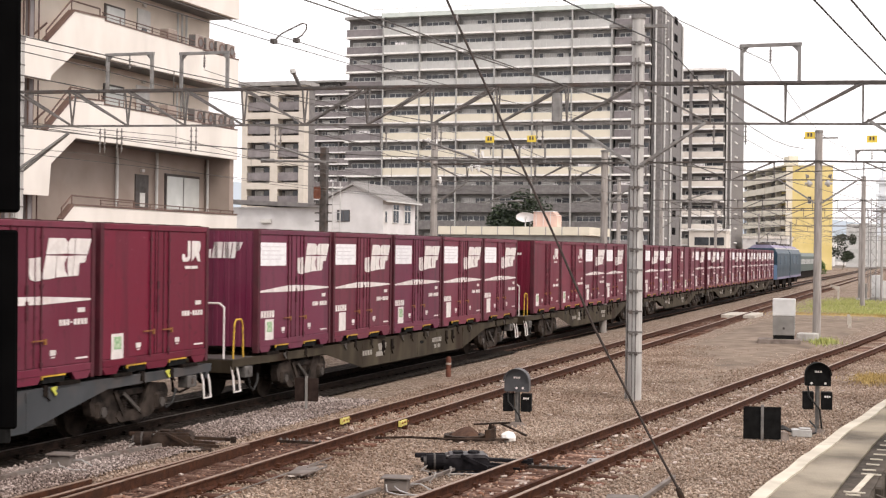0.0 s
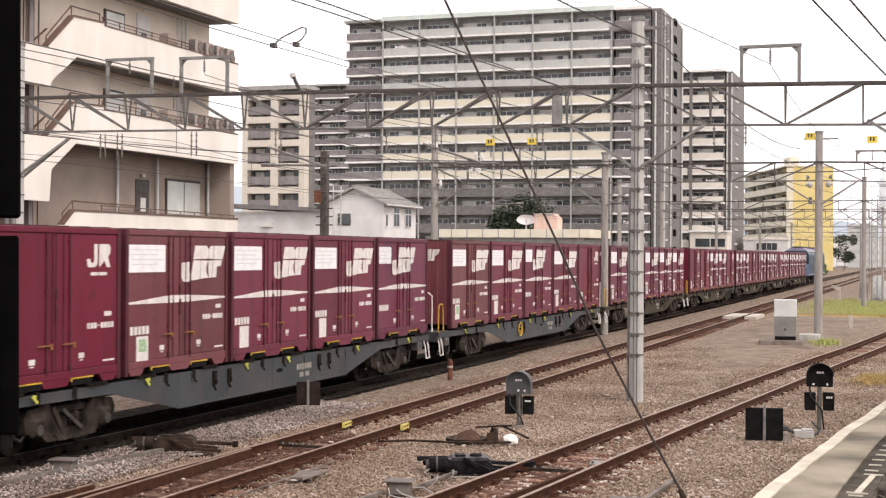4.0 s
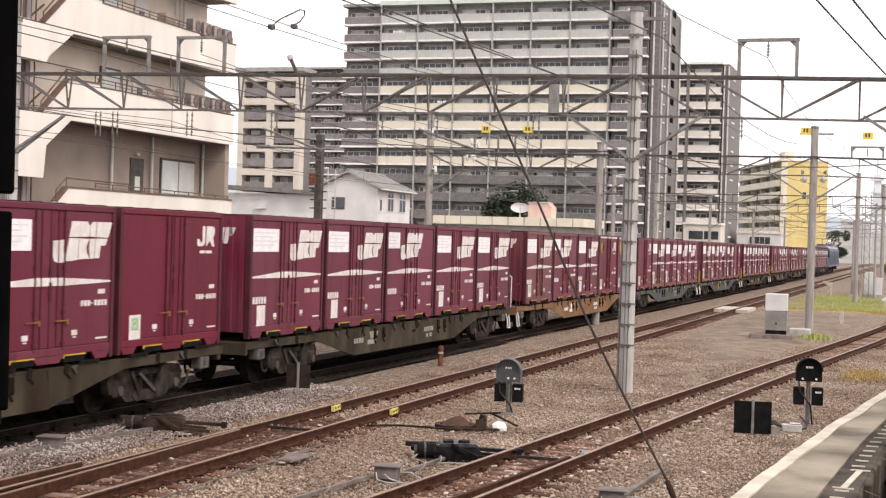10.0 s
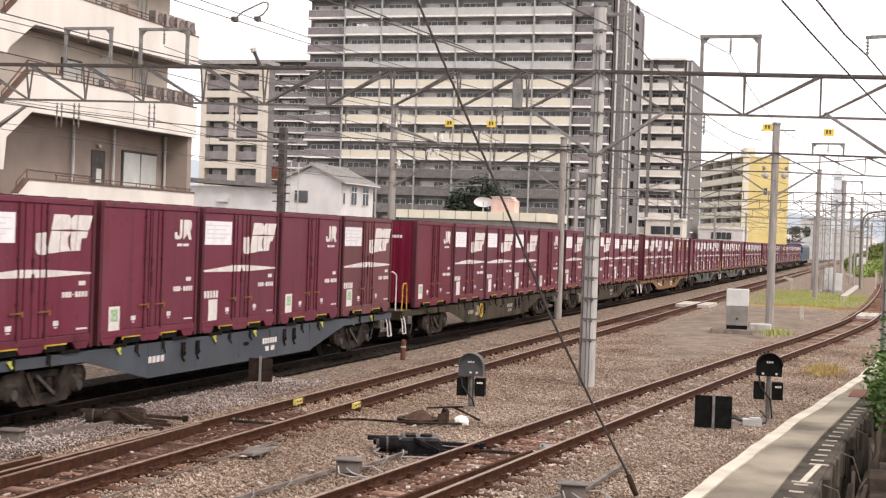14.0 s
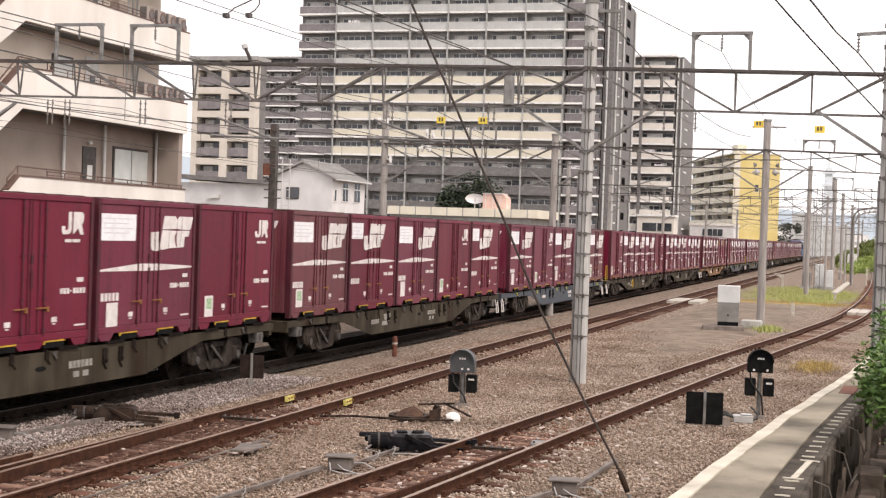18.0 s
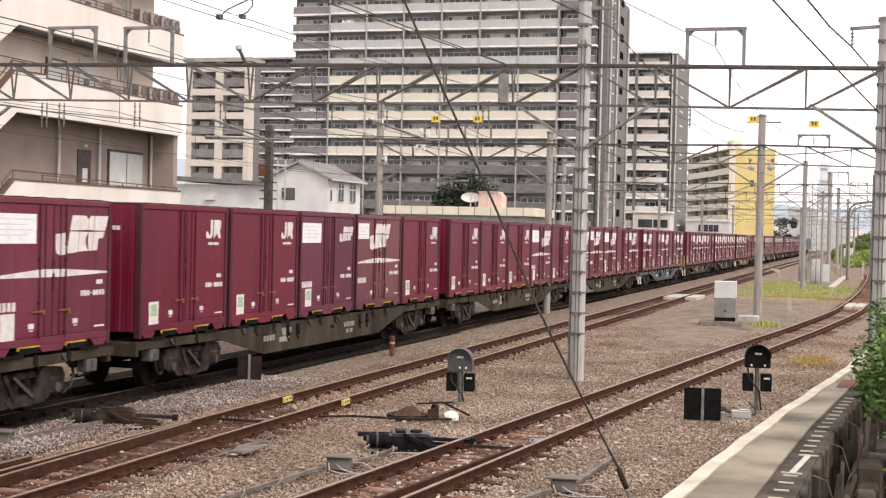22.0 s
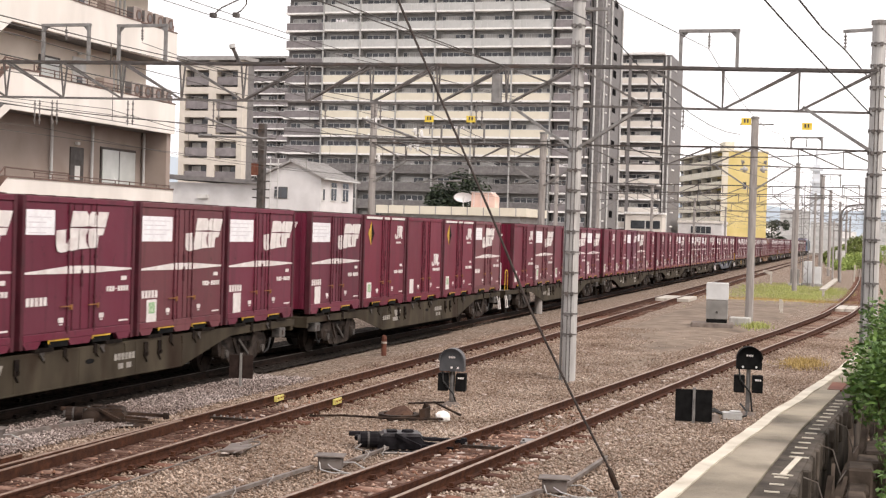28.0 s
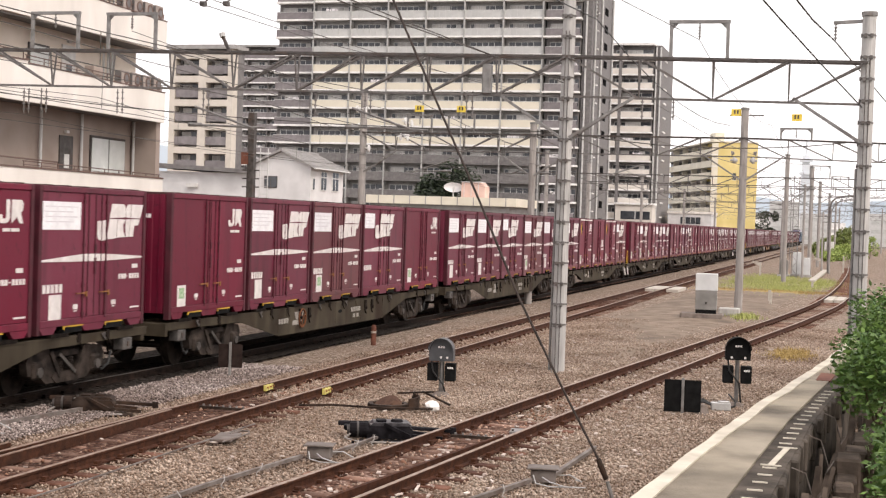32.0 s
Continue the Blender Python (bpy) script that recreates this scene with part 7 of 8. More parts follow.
for s in (0.45, 0.85):
    part("ladder_rail", Geo().box(s, s + 0.04, -0.05, 0.0, -0.4, 6.4), M["fin"], dp)
for k in range(17):
    part("rung", Geo().box(0.45, 0.89, -0.04, -0.01, k * 0.38, k * 0.38 + 0.03), M["fin"], dp)
for z in (4.5, 4.9, 5.3):
    part("step_bracket", Geo().box(-0.45, 0.45, -0.05, 0.05, z, z + 0.06), M["darksteel"], dp)

# ---- wires ----


def wire(name, label, stations, sag, r, tone="rubber"):
    """A wire hung from station to station."""
    pts = []
    for a, b in zip(stations, stations[1:]):
        a, b = Vector(a), Vector(b)
        n = 6
        for i in range(n if pts else n + 1):
            f = (i + 1) / n if pts and len(pts) > n else i / n
            p = a.lerp(b, f)
            p.z -= sag * 4 * f * (1 - f)
            pts.append(p)
    g = Geo().pipe(pts, r, 5)
    return thing(name, label, "wire", geo=g, mat=M[tone], group="overhead wires")


SP = [-12, 32.4, 59.5, 100, 118, 150, 190, 235, 290]
M["wire"] = surf("tarnished_copper_wire", (0.06, 0.055, 0.05), (0.13, 0.12, 0.11), 6, 4, 0.5, 0.5)
for x in (-18.3, TRAIN_X, MID_X):
    wire("contact_wire", "grey contact wire above the track", [(x + 0.15 * (-1) ** i, y, 5.15) for i, y in enumerate(SP)], 0.02, 0.008, "wire")
    wire("messenger_wire", "grey messenger wire above the track", [(x, y, 6.0) for y in SP], 0.45, 0.008, "wire")
    dg = thing("wire_droppers", "thin droppers between the overhead wires", "wire", kind="stuff")
    d = Geo()
    for a, b in zip(SP, SP[1:]):
        for k in range(1, 6):
            f = k / 6
            y = a + (b - a) * f
            d.tube((x, y, 5.14), (x, y, 6.0 - 0.45 * 4 * f * (1 - f)), 0.006, 4)
    part("droppers", d, M["wire"], dg)
wire("contact_wire", "grey contact wire above the track", [(right_x(y), y, 5.15) for y in SP[1:]], 0.02, 0.008, "wire")
wire("messenger_wire", "grey messenger wire above the track", [(right_x(y), y, 5.95) for y in SP[1:]], 0.4, 0.008, "wire")
for x, z, s, r in ((-20.4, 5.55, 0.3, 0.007), (-15.4, 5.55, 0.3, 0.007)):
    wire("feeder_wire", "thin feeder wire along the line", [(x, y, z) for y in SP], s, r, "wire")
wire("feeder_cable", "dark feeder cable along the line", [(-8.0, -12, 8.0), (-5.71, 32.4, 7.88), (-4.85, 59.5, 7.47)], 0.55, 0.014)
wire("feeder_cable", "dark feeder cable along the line", [(-2.9, 0, 7.25), (-1.19, 23, 7.12), (-0.81, 28, 7.19), (-0.45, 32.4, 7.36), (2.2, 59.5, 7.3)], 0.0, 0.018)
wire("feeder_cable", "dark cable leading down to the post", [(-4.2, 9, 8.8), (0.15, 32.3, 5.93)], 0.12, 0.016)
wire("feeder_wire", "thin feeder wire along the line", [(-13.95, -12, 7.85), (-13.95, 27.4, 7.95), (-13.95, 33.6, 8.01), (-13.95, 40.4, 8.18), (-13.95, 59.5, 8.75)], 0.0, 0.01, "wire")
wire("feeder_wire", "thin feeder wire along the line", [(-13.95, -12, 7.3), (-13.95, 29.1, 7.79), (-13.95, 36.4, 7.91), (-13.95, 45.5, 8.28), (-13.95, 59.5, 8.9)], 0.0, 0.01, "wire")
wire("feeder_wire", "thin feeder wire along the line", [(-19.55, -12, 7.62), (-19.55, 28, 7.76), (-19.55, 39, 7.94), (-19.55, 59.5, 8.3)], 0.0, 0.012, "wire")
wire("feeder_wire", "thin feeder wire along the line", [(-18.58, -12, 7.45), (-18.58, 29, 7.35), (-18.58, 32.4, 7.28), (-18.0, 59.5, 7.0)], 0.0, 0.012, "wire")
wire("feeder_wire", "thin feeder wire along the line", [(-17.4, y, 7.66) for y in SP[1:]], 0.3, 0.009, "wire")
wire("feeder_wire", "thin feeder wire along the line", [(-7.2, 10, 7.85), (-4.47, 26, 7.46), (-3.38, 32.4, 7.41)], 0.0, 0.009, "wire")
wire("feeder_wire", "thin feeder wire along the line", [(-3.38, 32.4, 7.41)] + [(-3.2, y, 7.5) for y in SP[2:]], 0.45, 0.009, "wire")
wire("anchor_wire", "steel anchor wire ending at the gantry post", [(-11.0, 2.5, 7.0), (-8.56, 18.9, 6.75), (-7.8, 24.0, 6.65), (-6.5, 32.3, 6.5)], 0.0, 0.011, "wire")
wire("anchor_wire", "steel anchor wire ending at the gantry post", [(-10.6, 2.5, 6.95), (-8.15, 18.9, 6.72), (-7.5, 24.0, 6.6), (-6.4, 32.3, 6.42)], 0.0, 0.011, "wire")
ah = thing("jumper_loop", "bent jumper loop between the feeder wires", "wire", at=(-13.9, 0, -0.18))
part("loop", Geo().pipe([(0, 29.1, 7.98), (0, 29.5, 8.2), (0, 30.1, 8.42), (0, 30.6, 8.6), (0, 30.85, 8.62), (0, 30.85, 8.5), (0, 30.6, 8.32), (0, 30.3, 8.2)], 0.018, 6), M["darksteel"], ah)
for y, z in ((29.1, 7.97), (30.3, 8.16)):
    part("clamp", Geo().box(-0.05, 0.05, y - 0.09, y + 0.09, z - 0.05, z + 0.05), M["darksteel"], ah)
wire("span_wire", "thin span wire to the gantry post", [(-22.9, 32.4, 6.3), (-6.4, 32.4, 5.3), (0.2, 32.4, 5.2)], 0.25, 0.012, "wire")
M["guy"] = surf("dark_brown_twisted_wire", (0.018, 0.013, 0.011), (0.05, 0.036, 0.03), 14, 4, 0.6)
# guy wire with its turnbuckle
gw = thing("guy_wire", "thick black guy wire running down to the ballast", "wire", at=(0, 17.43, 0))
pts = [(-6.95, 8.6), (-6.25, 7.13), (-5.75, 6.08), (-5.11, 4.75), (-4.44, 3.37), (-3.92, 2.24), (-3.26, 1.02), (-2.85, 0.3)]
part("wire", Geo().pipe([(x, 0, z) for x, z in pts], 0.0155, 8), M["guy"], gw)
tbk = Geo().tube((-2.86, 0, 0.32), (-2.83, 0, 0.25), 0.03, 10, 0.036)
tbk.tube((-2.83, 0, 0.25), (-2.79, 0, 0.16), 0.036, 10, 0.036).tube((-2.79, 0, 0.16), (-2.75, 0, 0.07), 0.036, 10, 0.03)
part("turnbuckle", tbk, M["oily_brown"], gw, "brown egg-shaped strain insulator")
part("anchor_rod", Geo().tube((-2.74, 0, 0.05), (-2.6, 0, -0.35), 0.025, 8), M["galv"], gw)

M["white_disc"] = surf("white_glazed_disc", (0.62, 0.61, 0.59), (0.74, 0.73, 0.71), 6, 3, 0.3)
for x, z in ((-20.84, 7.95), (-20.48, 7.95), (-21.04, 7.19), (-20.75, 7.19), (-18.63, 7.45), (-18.34, 7.36), (-18.82, 6.77), (-18.51, 6.74), (-20.26, 6.25)):
    bell = Geo().tube((x - 0.05, -0.2, z), (x - 0.02, -0.2, z), 0.06, 12, 0.15)
    bell.tube((x - 0.02, -0.2, z), (x + 0.03, -0.2, z), 0.15, 14)
    bell.tube((x - 0.16, -0.2, z + 0.02), (x - 0.05, -0.2, z), 0.025, 6)
    bell.bar((x - 0.16, -0.2, z + 0.02), (x - 0.18, 0.0, z + 0.02), 0.03, 0.03)
    part("bell_insulator", bell, M["white_disc"], g2, "white bell insulator")

for x, q in ((-4.62, -1), (-3.86, 1)):
    bell = Geo().tube((x - q * 0.14, -0.05, 6.06), (x - q * 0.02, -0.05, 6.05), 0.05, 12, 0.14)
    bell.tube((x - q * 0.02, -0.05, 6.05), (x + q * 0.06, -0.05, 6.05), 0.14, 14, 0.12)
    bell.tube((x + q * 0.06, -0.05, 6.05), (x + q * 0.16, -0.05, 6.05), 0.05, 8)
    part("bell_insulator", bell, M["insul"], g2, "pale bell insulator beside the post")
    part("bell_insulator", Geo().tube((x, -0.05, 6.35), (x + q * 0.12, -0.05, 6.33), 0.05, 12, 0.11), M["insul_grey"], g2, "grimy bell insulator beside the post")

# ---- platform strip, near post, planting ----
M["platform"] = surf("stained_platform_concrete", (0.1, 0.085, 0.068), (0.31, 0.27, 0.21), 1.1, 12, 0.88, bump=0.45, bscale=30, stain=(0.33, 0.29, 0.23), sscale=0.8, samt=0.85, stretch=(0.9, 0.8, 1))
M["platform_dark"] = surf("dark_rough_concrete", (0.03, 0.025, 0.02), (0.115, 0.096, 0.08), 2.2, 11, 0.9, bump=0.6, bscale=18, stain=(0.02, 0.017, 0.014), sscale=0.9, samt=0.6)
M["edge_white"] = surf("worn_white_edge_paint", (0.44, 0.4, 0.33), (0.58, 0.535, 0.45), 2.0, 10, 0.8, stain=(0.32, 0.28, 0.22), sscale=2.2, samt=0.55, bump=0.2, bscale=25)
EDGE = [(-2.35, 4.0), (-1.95, 8.5), (-1.66, 12.0), (-1.43, 15.2), (-1.24, 17.35), (-0.99, 20.1), (-0.5, 24.7), (-0.08, 29.5), (0.1, 33)]
INNER = [(-1.25, 4.0), (-0.9, 8.5), (-0.6, 12.0), (-0.47, 15.2), (-0.35, 17.9), (-0.07, 21.8), (0.1, 24.7), (0.4, 29.5), (0.6, 33)]


def edge_x(pts, y):
    for (a, p), (b, q) in zip(pts, pts[1:]):
        if y <= q:
            return a + (b - a) * (y - p) / (q - p)
    return pts[-1][0]


def platform():
    top = thing("platform_strip", "narrow old platform with a white-painted edge", "platform", kind="structure")
    n = 58
    ys = [4 + 29 * i / n for i in range(n + 1)]

    def band(name, fa, fb, z0, z1, mat, label=""):
        g = Geo()
        for y in ys:
            a, b = edge_x(EDGE, y), edge_x(INNER, y)
            xa, xb = fa(a, b, y), fb(a, b, y)
            g.v += [(xa, y, z0), (xa, y, z1), (xb, y, z1), (xb, y, z0)]
        for i in range(n):
            k = 4 * i
            g.f += [(k + j, k + (j + 1) % 4, k + 4 + (j + 1) % 4, k + 4 + j) for j in range(4)]
        g.f += [(0, 1, 2, 3), (4 * n + 3, 4 * n + 2, 4 * n + 1, 4 * n)]
        return part(name, g, mat, top, label)

    wob = lambda y: 0.05 * noise.noise((y * 0.55, 0, 0)) + 0.022 * noise.noise((y * 2.1, 4, 0))
    band("edge_course", lambda a, b, y: a + wob(y), lambda a, b, y: a + 0.15 + wob(y) * 0.6 + 0.6 * wob(y + 9), -0.4, 0.92, M["edge_white"], "white-painted edge course")
    band("surface", lambda a, b, y: a + 0.08 + wob(y), lambda a, b, y: a + (b - a) * 0.68, -0.4, 0.9, M["platform"], "stained concrete surface")
    band("gutter_course", lambda a, b, y: a + (b - a) * 0.685, lambda a, b, y: b + 0.03 * noise.noise((y * 2.3, 5, 0)), -0.4, 0.88, M["platform_dark"], "dark gutter course")
    part("brick_patch", Geo().slab([(-0.42, 22.9), (-0.2, 22.9), (-0.13, 24.15), (-0.36, 24.15)], "z", 0.86, 0.906), M["redbrown"], top, "rust-red worn patch")
    slat = Geo().box(-0.068, 0.068, -0.016, 0.016, 0, 0.012).mesh("white_tick", M["edge_white"])
    y = 8.6
    while y < 21.5:
        a, b = edge_x(EDGE, y), edge_x(INNER, y)
        if not 14.35 < y < 15.6:
            part("white_tick", slat, None, top, at=(a + (b - a) * 0.85, y, 0.882))
        y += 0.43
    arrow = Geo().box(-0.03, 0.03, -0.62, 0.6, 0, 0.012)
    arrow.box(-0.1, 0.1, -0.66, -0.62, 0, 0.012)
    arrow.box(-0.1, 0.1, 0.6, 0.64, 0, 0.012)
    part("white_line", arrow, M["edge_white"], top, at=pose(-0.6, 14.97, 0.884, 0, 0, -5))


platform()
pf = thing("platform_floor", "worn concrete platform behind the edge strip", "platform", kind="structure", geo=Geo().box(-2.4, 4.5, -14, 3.95, -0.42, 0.9), mat=M["platform"])
rw = thing("sunken_wall", "brown crumbling wall sunk beside the platform", "wall", kind="structure")
M["rotten"] = surf("rotten_brown_concrete", (0.05, 0.038, 0.03), (0.16, 0.125, 0.1), 3, 10, 0.95, bump=0.7, bscale=12, stain=(0.03, 0.024, 0.02), sscale=1.5, samt=0.6)
rng = random.Random(12)
for k in range(24):
    y = 8.6 + k * 0.62
    x = edge_x(INNER, y)
    part("wall_block", Geo().box(x + 0.3 + rng.uniform(-0.02, 0.05), x + 0.56 + rng.uniform(-0.04, 0.05), y - 0.3, y + 0.3, -0.4, 0.36 + rng.uniform(-0.12, 0.16), 0.03), M["rotten"], rw)
for k in range(30):
    y = 8.6 + k * 0.5
    x = edge_x(INNER, y) + 0.03 * noise.noise((y * 2.3, 5, 0))
    part("broken_edge", Geo().box(x - 0.05, x + rng.uniform(0.02, 0.07), y - 0.25, y + 0.25, 0.82 - rng.uniform(0.08, 0.42), 0.872, 0.02), M["platform_dark"], rw)
deb = thing("broken_boards", "broken dark boards and wires beside the platform", "debris")
for k in range(34):
    y = 9.5 + k * 0.4
    x = edge_x(INNER, y) + rng.uniform(0.1, 0.3)
    part("board", Geo().bar((x, y, rng.uniform(0.0, 0.3)), (x + rng.uniform(-0.06, 0.12), y + rng.uniform(0.1, 0.6), rng.uniform(0.3, 0.72)), rng.uniform(0.03, 0.08), 0.02), M["rotten"], deb)
for k in range(5):
    y = 10.3 + k * 2.1 + rng.uniform(-0.6, 0.6)
    x = edge_x(INNER, y) + 0.12
    part("loose_wire", Geo().pipe([(x - 0.08, y, 0.86), (x + 0.05, y + 0.1, 0.8), (x + 0.14, y + 0.2, 0.5), (x + 0.1, y + 0.45, 0.35), (x + 0.2, y + 0.6, 0.5)], 0.008, 4), M["duct_grey"], deb)

# near concrete post with steel bands and two black boxes
np_ = thing("platform_post", "grey concrete post with steel bands and black boxes", "post", at=pose(-3.193, 4.124, 0, 0, -0.4, 36))
M["near_pole"] = surf("grimy_near_post_concrete", (0.09, 0.083, 0.07), (0.16, 0.148, 0.128), 5, 9, 0.9, bump=0.3, bscale=40, stain=(0.09, 0.085, 0.07), sscale=2.5, samt=0.6)
M["steel_band"] = surf("brushed_steel_band", (0.2, 0.2, 0.19), (0.36, 0.36, 0.345), 20, 4, 0.4, 0.7)
part("shaft", Geo().tube((0, 0, -0.4), (0, 0, 5.2), 0.175, 28, 0.165), M["near_pole"], np_, smooth=True)
for z in (2.44, 2.56, 2.75, 3.03, 3.06, 3.21, 3.27):
    bd = part("band", Geo().ring((0, 0, z), 0.17, 0.179, "z", 0.022, 28), M["steel_band"], np_, "stainless steel band")
    part("buckle", Geo().box(0.13, 0.186, -0.12, -0.06, z - 0.016, z + 0.016, 0.003), M["steel_band"], bd)
part("upper_box", Geo().box(0.02, 0.262, 0.16, 0.32, 3.28, 4.6, 0.008), M["matt_black"], np_, "black box on the post")
part("lower_box", Geo().box(0.02, 0.256, 0.16, 0.32, 2.5, 3.215, 0.008), M["matt_black"], np_, "black box on the post")
part("cable_gland", Geo().tube((0.2, 0.2, 2.45), (0.2, 0.2, 2.54), 0.035, 10), M["black"], np_)


def leaf_material(name, c0, c1):
    m, n, l, b = mat_new(name, 0.55)
    oi = n.new("ShaderNodeNewGeometry")
    ra = n.new("ShaderNodeValToRGB")
    ra.color_ramp.elements[0].color, ra.color_ramp.elements[1].color = (*c0, 1), (*c1, 1)
    l.new(oi.outputs["Random Per Island"], ra.inputs[0])
    l.new(ra.outputs[0], b.inputs["Base Color"])
    b.inputs["Transmission Weight"].default_value = 0.0
    return m


M["leaf"] = leaf_material("fresh_green_leaves", (0.03, 0.075, 0.015), (0.12, 0.2, 0.045))
M["leaf_far"] = leaf_material("dull_green_foliage", (0.075, 0.105, 0.025), (0.22, 0.26, 0.075))
M["hedge_leaf"] = leaf_material("sunlit_hedge_leaves", (0.13, 0.2, 0.04), (0.36, 0.43, 0.13))
M["leaf_dark"] = leaf_material("dark_green_leaves", (0.012, 0.02, 0.012), (0.035, 0.05, 0.025))
M["grass"] = leaf_material("yellow_green_grass", (0.2, 0.24, 0.06), (0.46, 0.48, 0.17))
M["straw"] = leaf_material("dry_straw_grass", (0.25, 0.17, 0.05), (0.45, 0.32, 0.12))
M["bark"] = surf("brown_bark", (0.06, 0.045, 0.03), (0.12, 0.09, 0.06), 8, 6, 0.9)


def leaves(rng, lumps, count, size):
    """Leaf blades round a set of lumps (centre, radius)."""
    g = Geo()
    for _ in range(count):
        c, r = lumps[rng.randrange(len(lumps))]
        d = Vector((rng.gauss(0, 1), rng.gauss(0, 1), rng.gauss(0, 1))).normalized() * r * rng.uniform(0.55, 1.08)
        p = Vector(c) + d
        a = Vector((rng.gauss(0, 1), rng.gauss(0, 1), rng.gauss(0, 0.5))).normalized()
        b = a.orthogonal().normalized()
        b = (Matrix.Rotation(rng.uniform(0, 6.28), 3, a) @ b)
        s = size * rng.uniform(0.6, 1.3)
        n = len(g.v)
        g.v += [tuple(p - a * s), tuple(p + b * s * 0.42), tuple(p + a * s), tuple(p - b * s * 0.42)]
        g.f.append((n, n + 1, n + 2, n + 3))
    return g


def shrub(name, label, x, y, lumps, count, size, seed, mat="leaf", stems=5):
    rng = random.Random(seed)
    top = thing(name, label, "bush" if "bush" in name else "tree", at=(x, y, 0))
    for k in range(stems):
        c, r = lumps[k % len(lumps)]
        b0 = (rng.uniform(-0.1, 0.1), rng.uniform(-0.1, 0.1), -0.4)
        part("stem" if "bush" in name else "trunk", Geo().tube(b0, c, 0.03 + r * 0.02, 6, 0.012), M["bark"], top)
    g = leaves(rng, lumps, count, size)
    me = bpy.data.meshes.new("crown")
    me.from_pydata(g.v, [], g.f)
    me.materials.append(M[mat])
    tagged(part("crown", me, None, top), kind="stuff")
    return top


rng = random.Random(9)
shrub("green_bush", "leafy green bush growing beside the platform", 0.72, 14.2, [((rng.uniform(-0.15, 0.8), rng.uniform(-2.6, 2.4), rng.uniform(0.3, 1.35)), rng.uniform(0.25, 0.5)) for _ in range(26)], 15000, 0.045, 1)
shrub("green_bush", "leafy green bush overhanging the platform", 0.76, 19.4, [((rng.uniform(-0.55, 0.8), rng.uniform(-2.4, 3.4), rng.uniform(1.25, 2.05)), rng.uniform(0.25, 0.5)) for _ in range(26)] + [((rng.uniform(-0.1, 0.9), rng.uniform(-2.4, 3.0), rng.uniform(0.2, 1.2)), rng.uniform(0.25, 0.45)) for _ in range(14)], 23000, 0.05, 2, stems=14)
shrub("green_bush", "leafy green bush at the foot of the gantry post", 1.0, 27.5, [((rng.uniform(-0.55, 0.9), rng.uniform(-2.5, 2.8), rng.uniform(0.3, 1.7)), rng.uniform(0.3, 0.6)) for _ in range(24)], 11000, 0.058, 3, stems=8)
for k in range(5):
    shrub("hedge_bush", "low olive green bushes beyond the tracks", -4.4 + k * 1.1 + rng.uniform(-0.3, 0.3), 236 + k * 9, [((rng.uniform(-1.0, 1.0), rng.uniform(-2, 2), rng.uniform(0.3, 1.3 + 0.75 * k)), rng.uniform(0.5, 0.9)) for _ in range(10)], 1700, 0.2, 20 + k, "leaf_far", 3)
for k in range(6):
    shrub("hedge_bush", "bright green bushes beside the far line", -2.6 + k * 1.1, 186 + k * 6, [((rng.uniform(-1.0, 1.0), rng.uniform(-3, 3), rng.uniform(0.1, 0.7 + 0.42 * k)), rng.uniform(0.4, 0.7)) for _ in range(12)], 1500, 0.15, 35 + k, "hedge_leaf", 3)
for k in range(4):
    shrub("hedge_bush", "low green bushes beyond the freight track", -24.5 + k * 1.6, 262 + k * 2, [((rng.uniform(-1.6, 1.6), rng.uniform(-2, 2), rng.uniform(0.3, 2.0)), rng.uniform(0.5, 0.9)) for _ in range(10)], 1300, 0.22, 60 + k, "leaf", 3)
shrub("roadside_tree", "dull dark tree beyond the freight track", -19.4, 352, [((rng.uniform(-2.2, 2.2), rng.uniform(-2, 2), rng.uniform(2.6, 7.6)), rng.uniform(0.8, 1.5)) for _ in range(14)], 1800, 0.3, 66, "leaf_dark", 3)
shrub("dark_tree", "dark green tree in front of the tower", -46.5, 165, [((rng.uniform(-3, 3), rng.uniform(-2, 2), rng.uniform(4, 9.3)), rng.uniform(0.9, 1.8)) for _ in range(20)], 3800, 0.3, 40, "leaf_dark", 4)


def tufts(name, label, spots, count, h, mat, seed):
    """Blades of grass in patches."""
    rng = random.Random(seed)
    g = Geo()
    for _ in range(count):
        cx, cy, rx, ry = spots[rng.randrange(len(spots))]
        x, y = rng.gauss(cx, rx), rng.gauss(cy, ry)
        a, s = rng.uniform(0, 6.28), h * rng.uniform(0.5, 1.4)
        dx, dy = math.cos(a) * s * 0.25, math.sin(a) * s * 0.25
        n = len(g.v)
        g.v += [(x - dy * 0.5, y + dx * 0.5, -0.22), (x + dy * 0.5, y - dx * 0.5, -0.22), (x + dx * 1.6, y + dy * 1.6, -0.22 + s)]
        g.f.append((n, n + 1, n + 2))
    me = bpy.data.meshes.new(name)
    me.from_pydata(g.v, [], g.f)
    me.materials.append(M[mat])
    ob = new(name, me)
    return tagged(ob, label, "grass", kind="stuff")


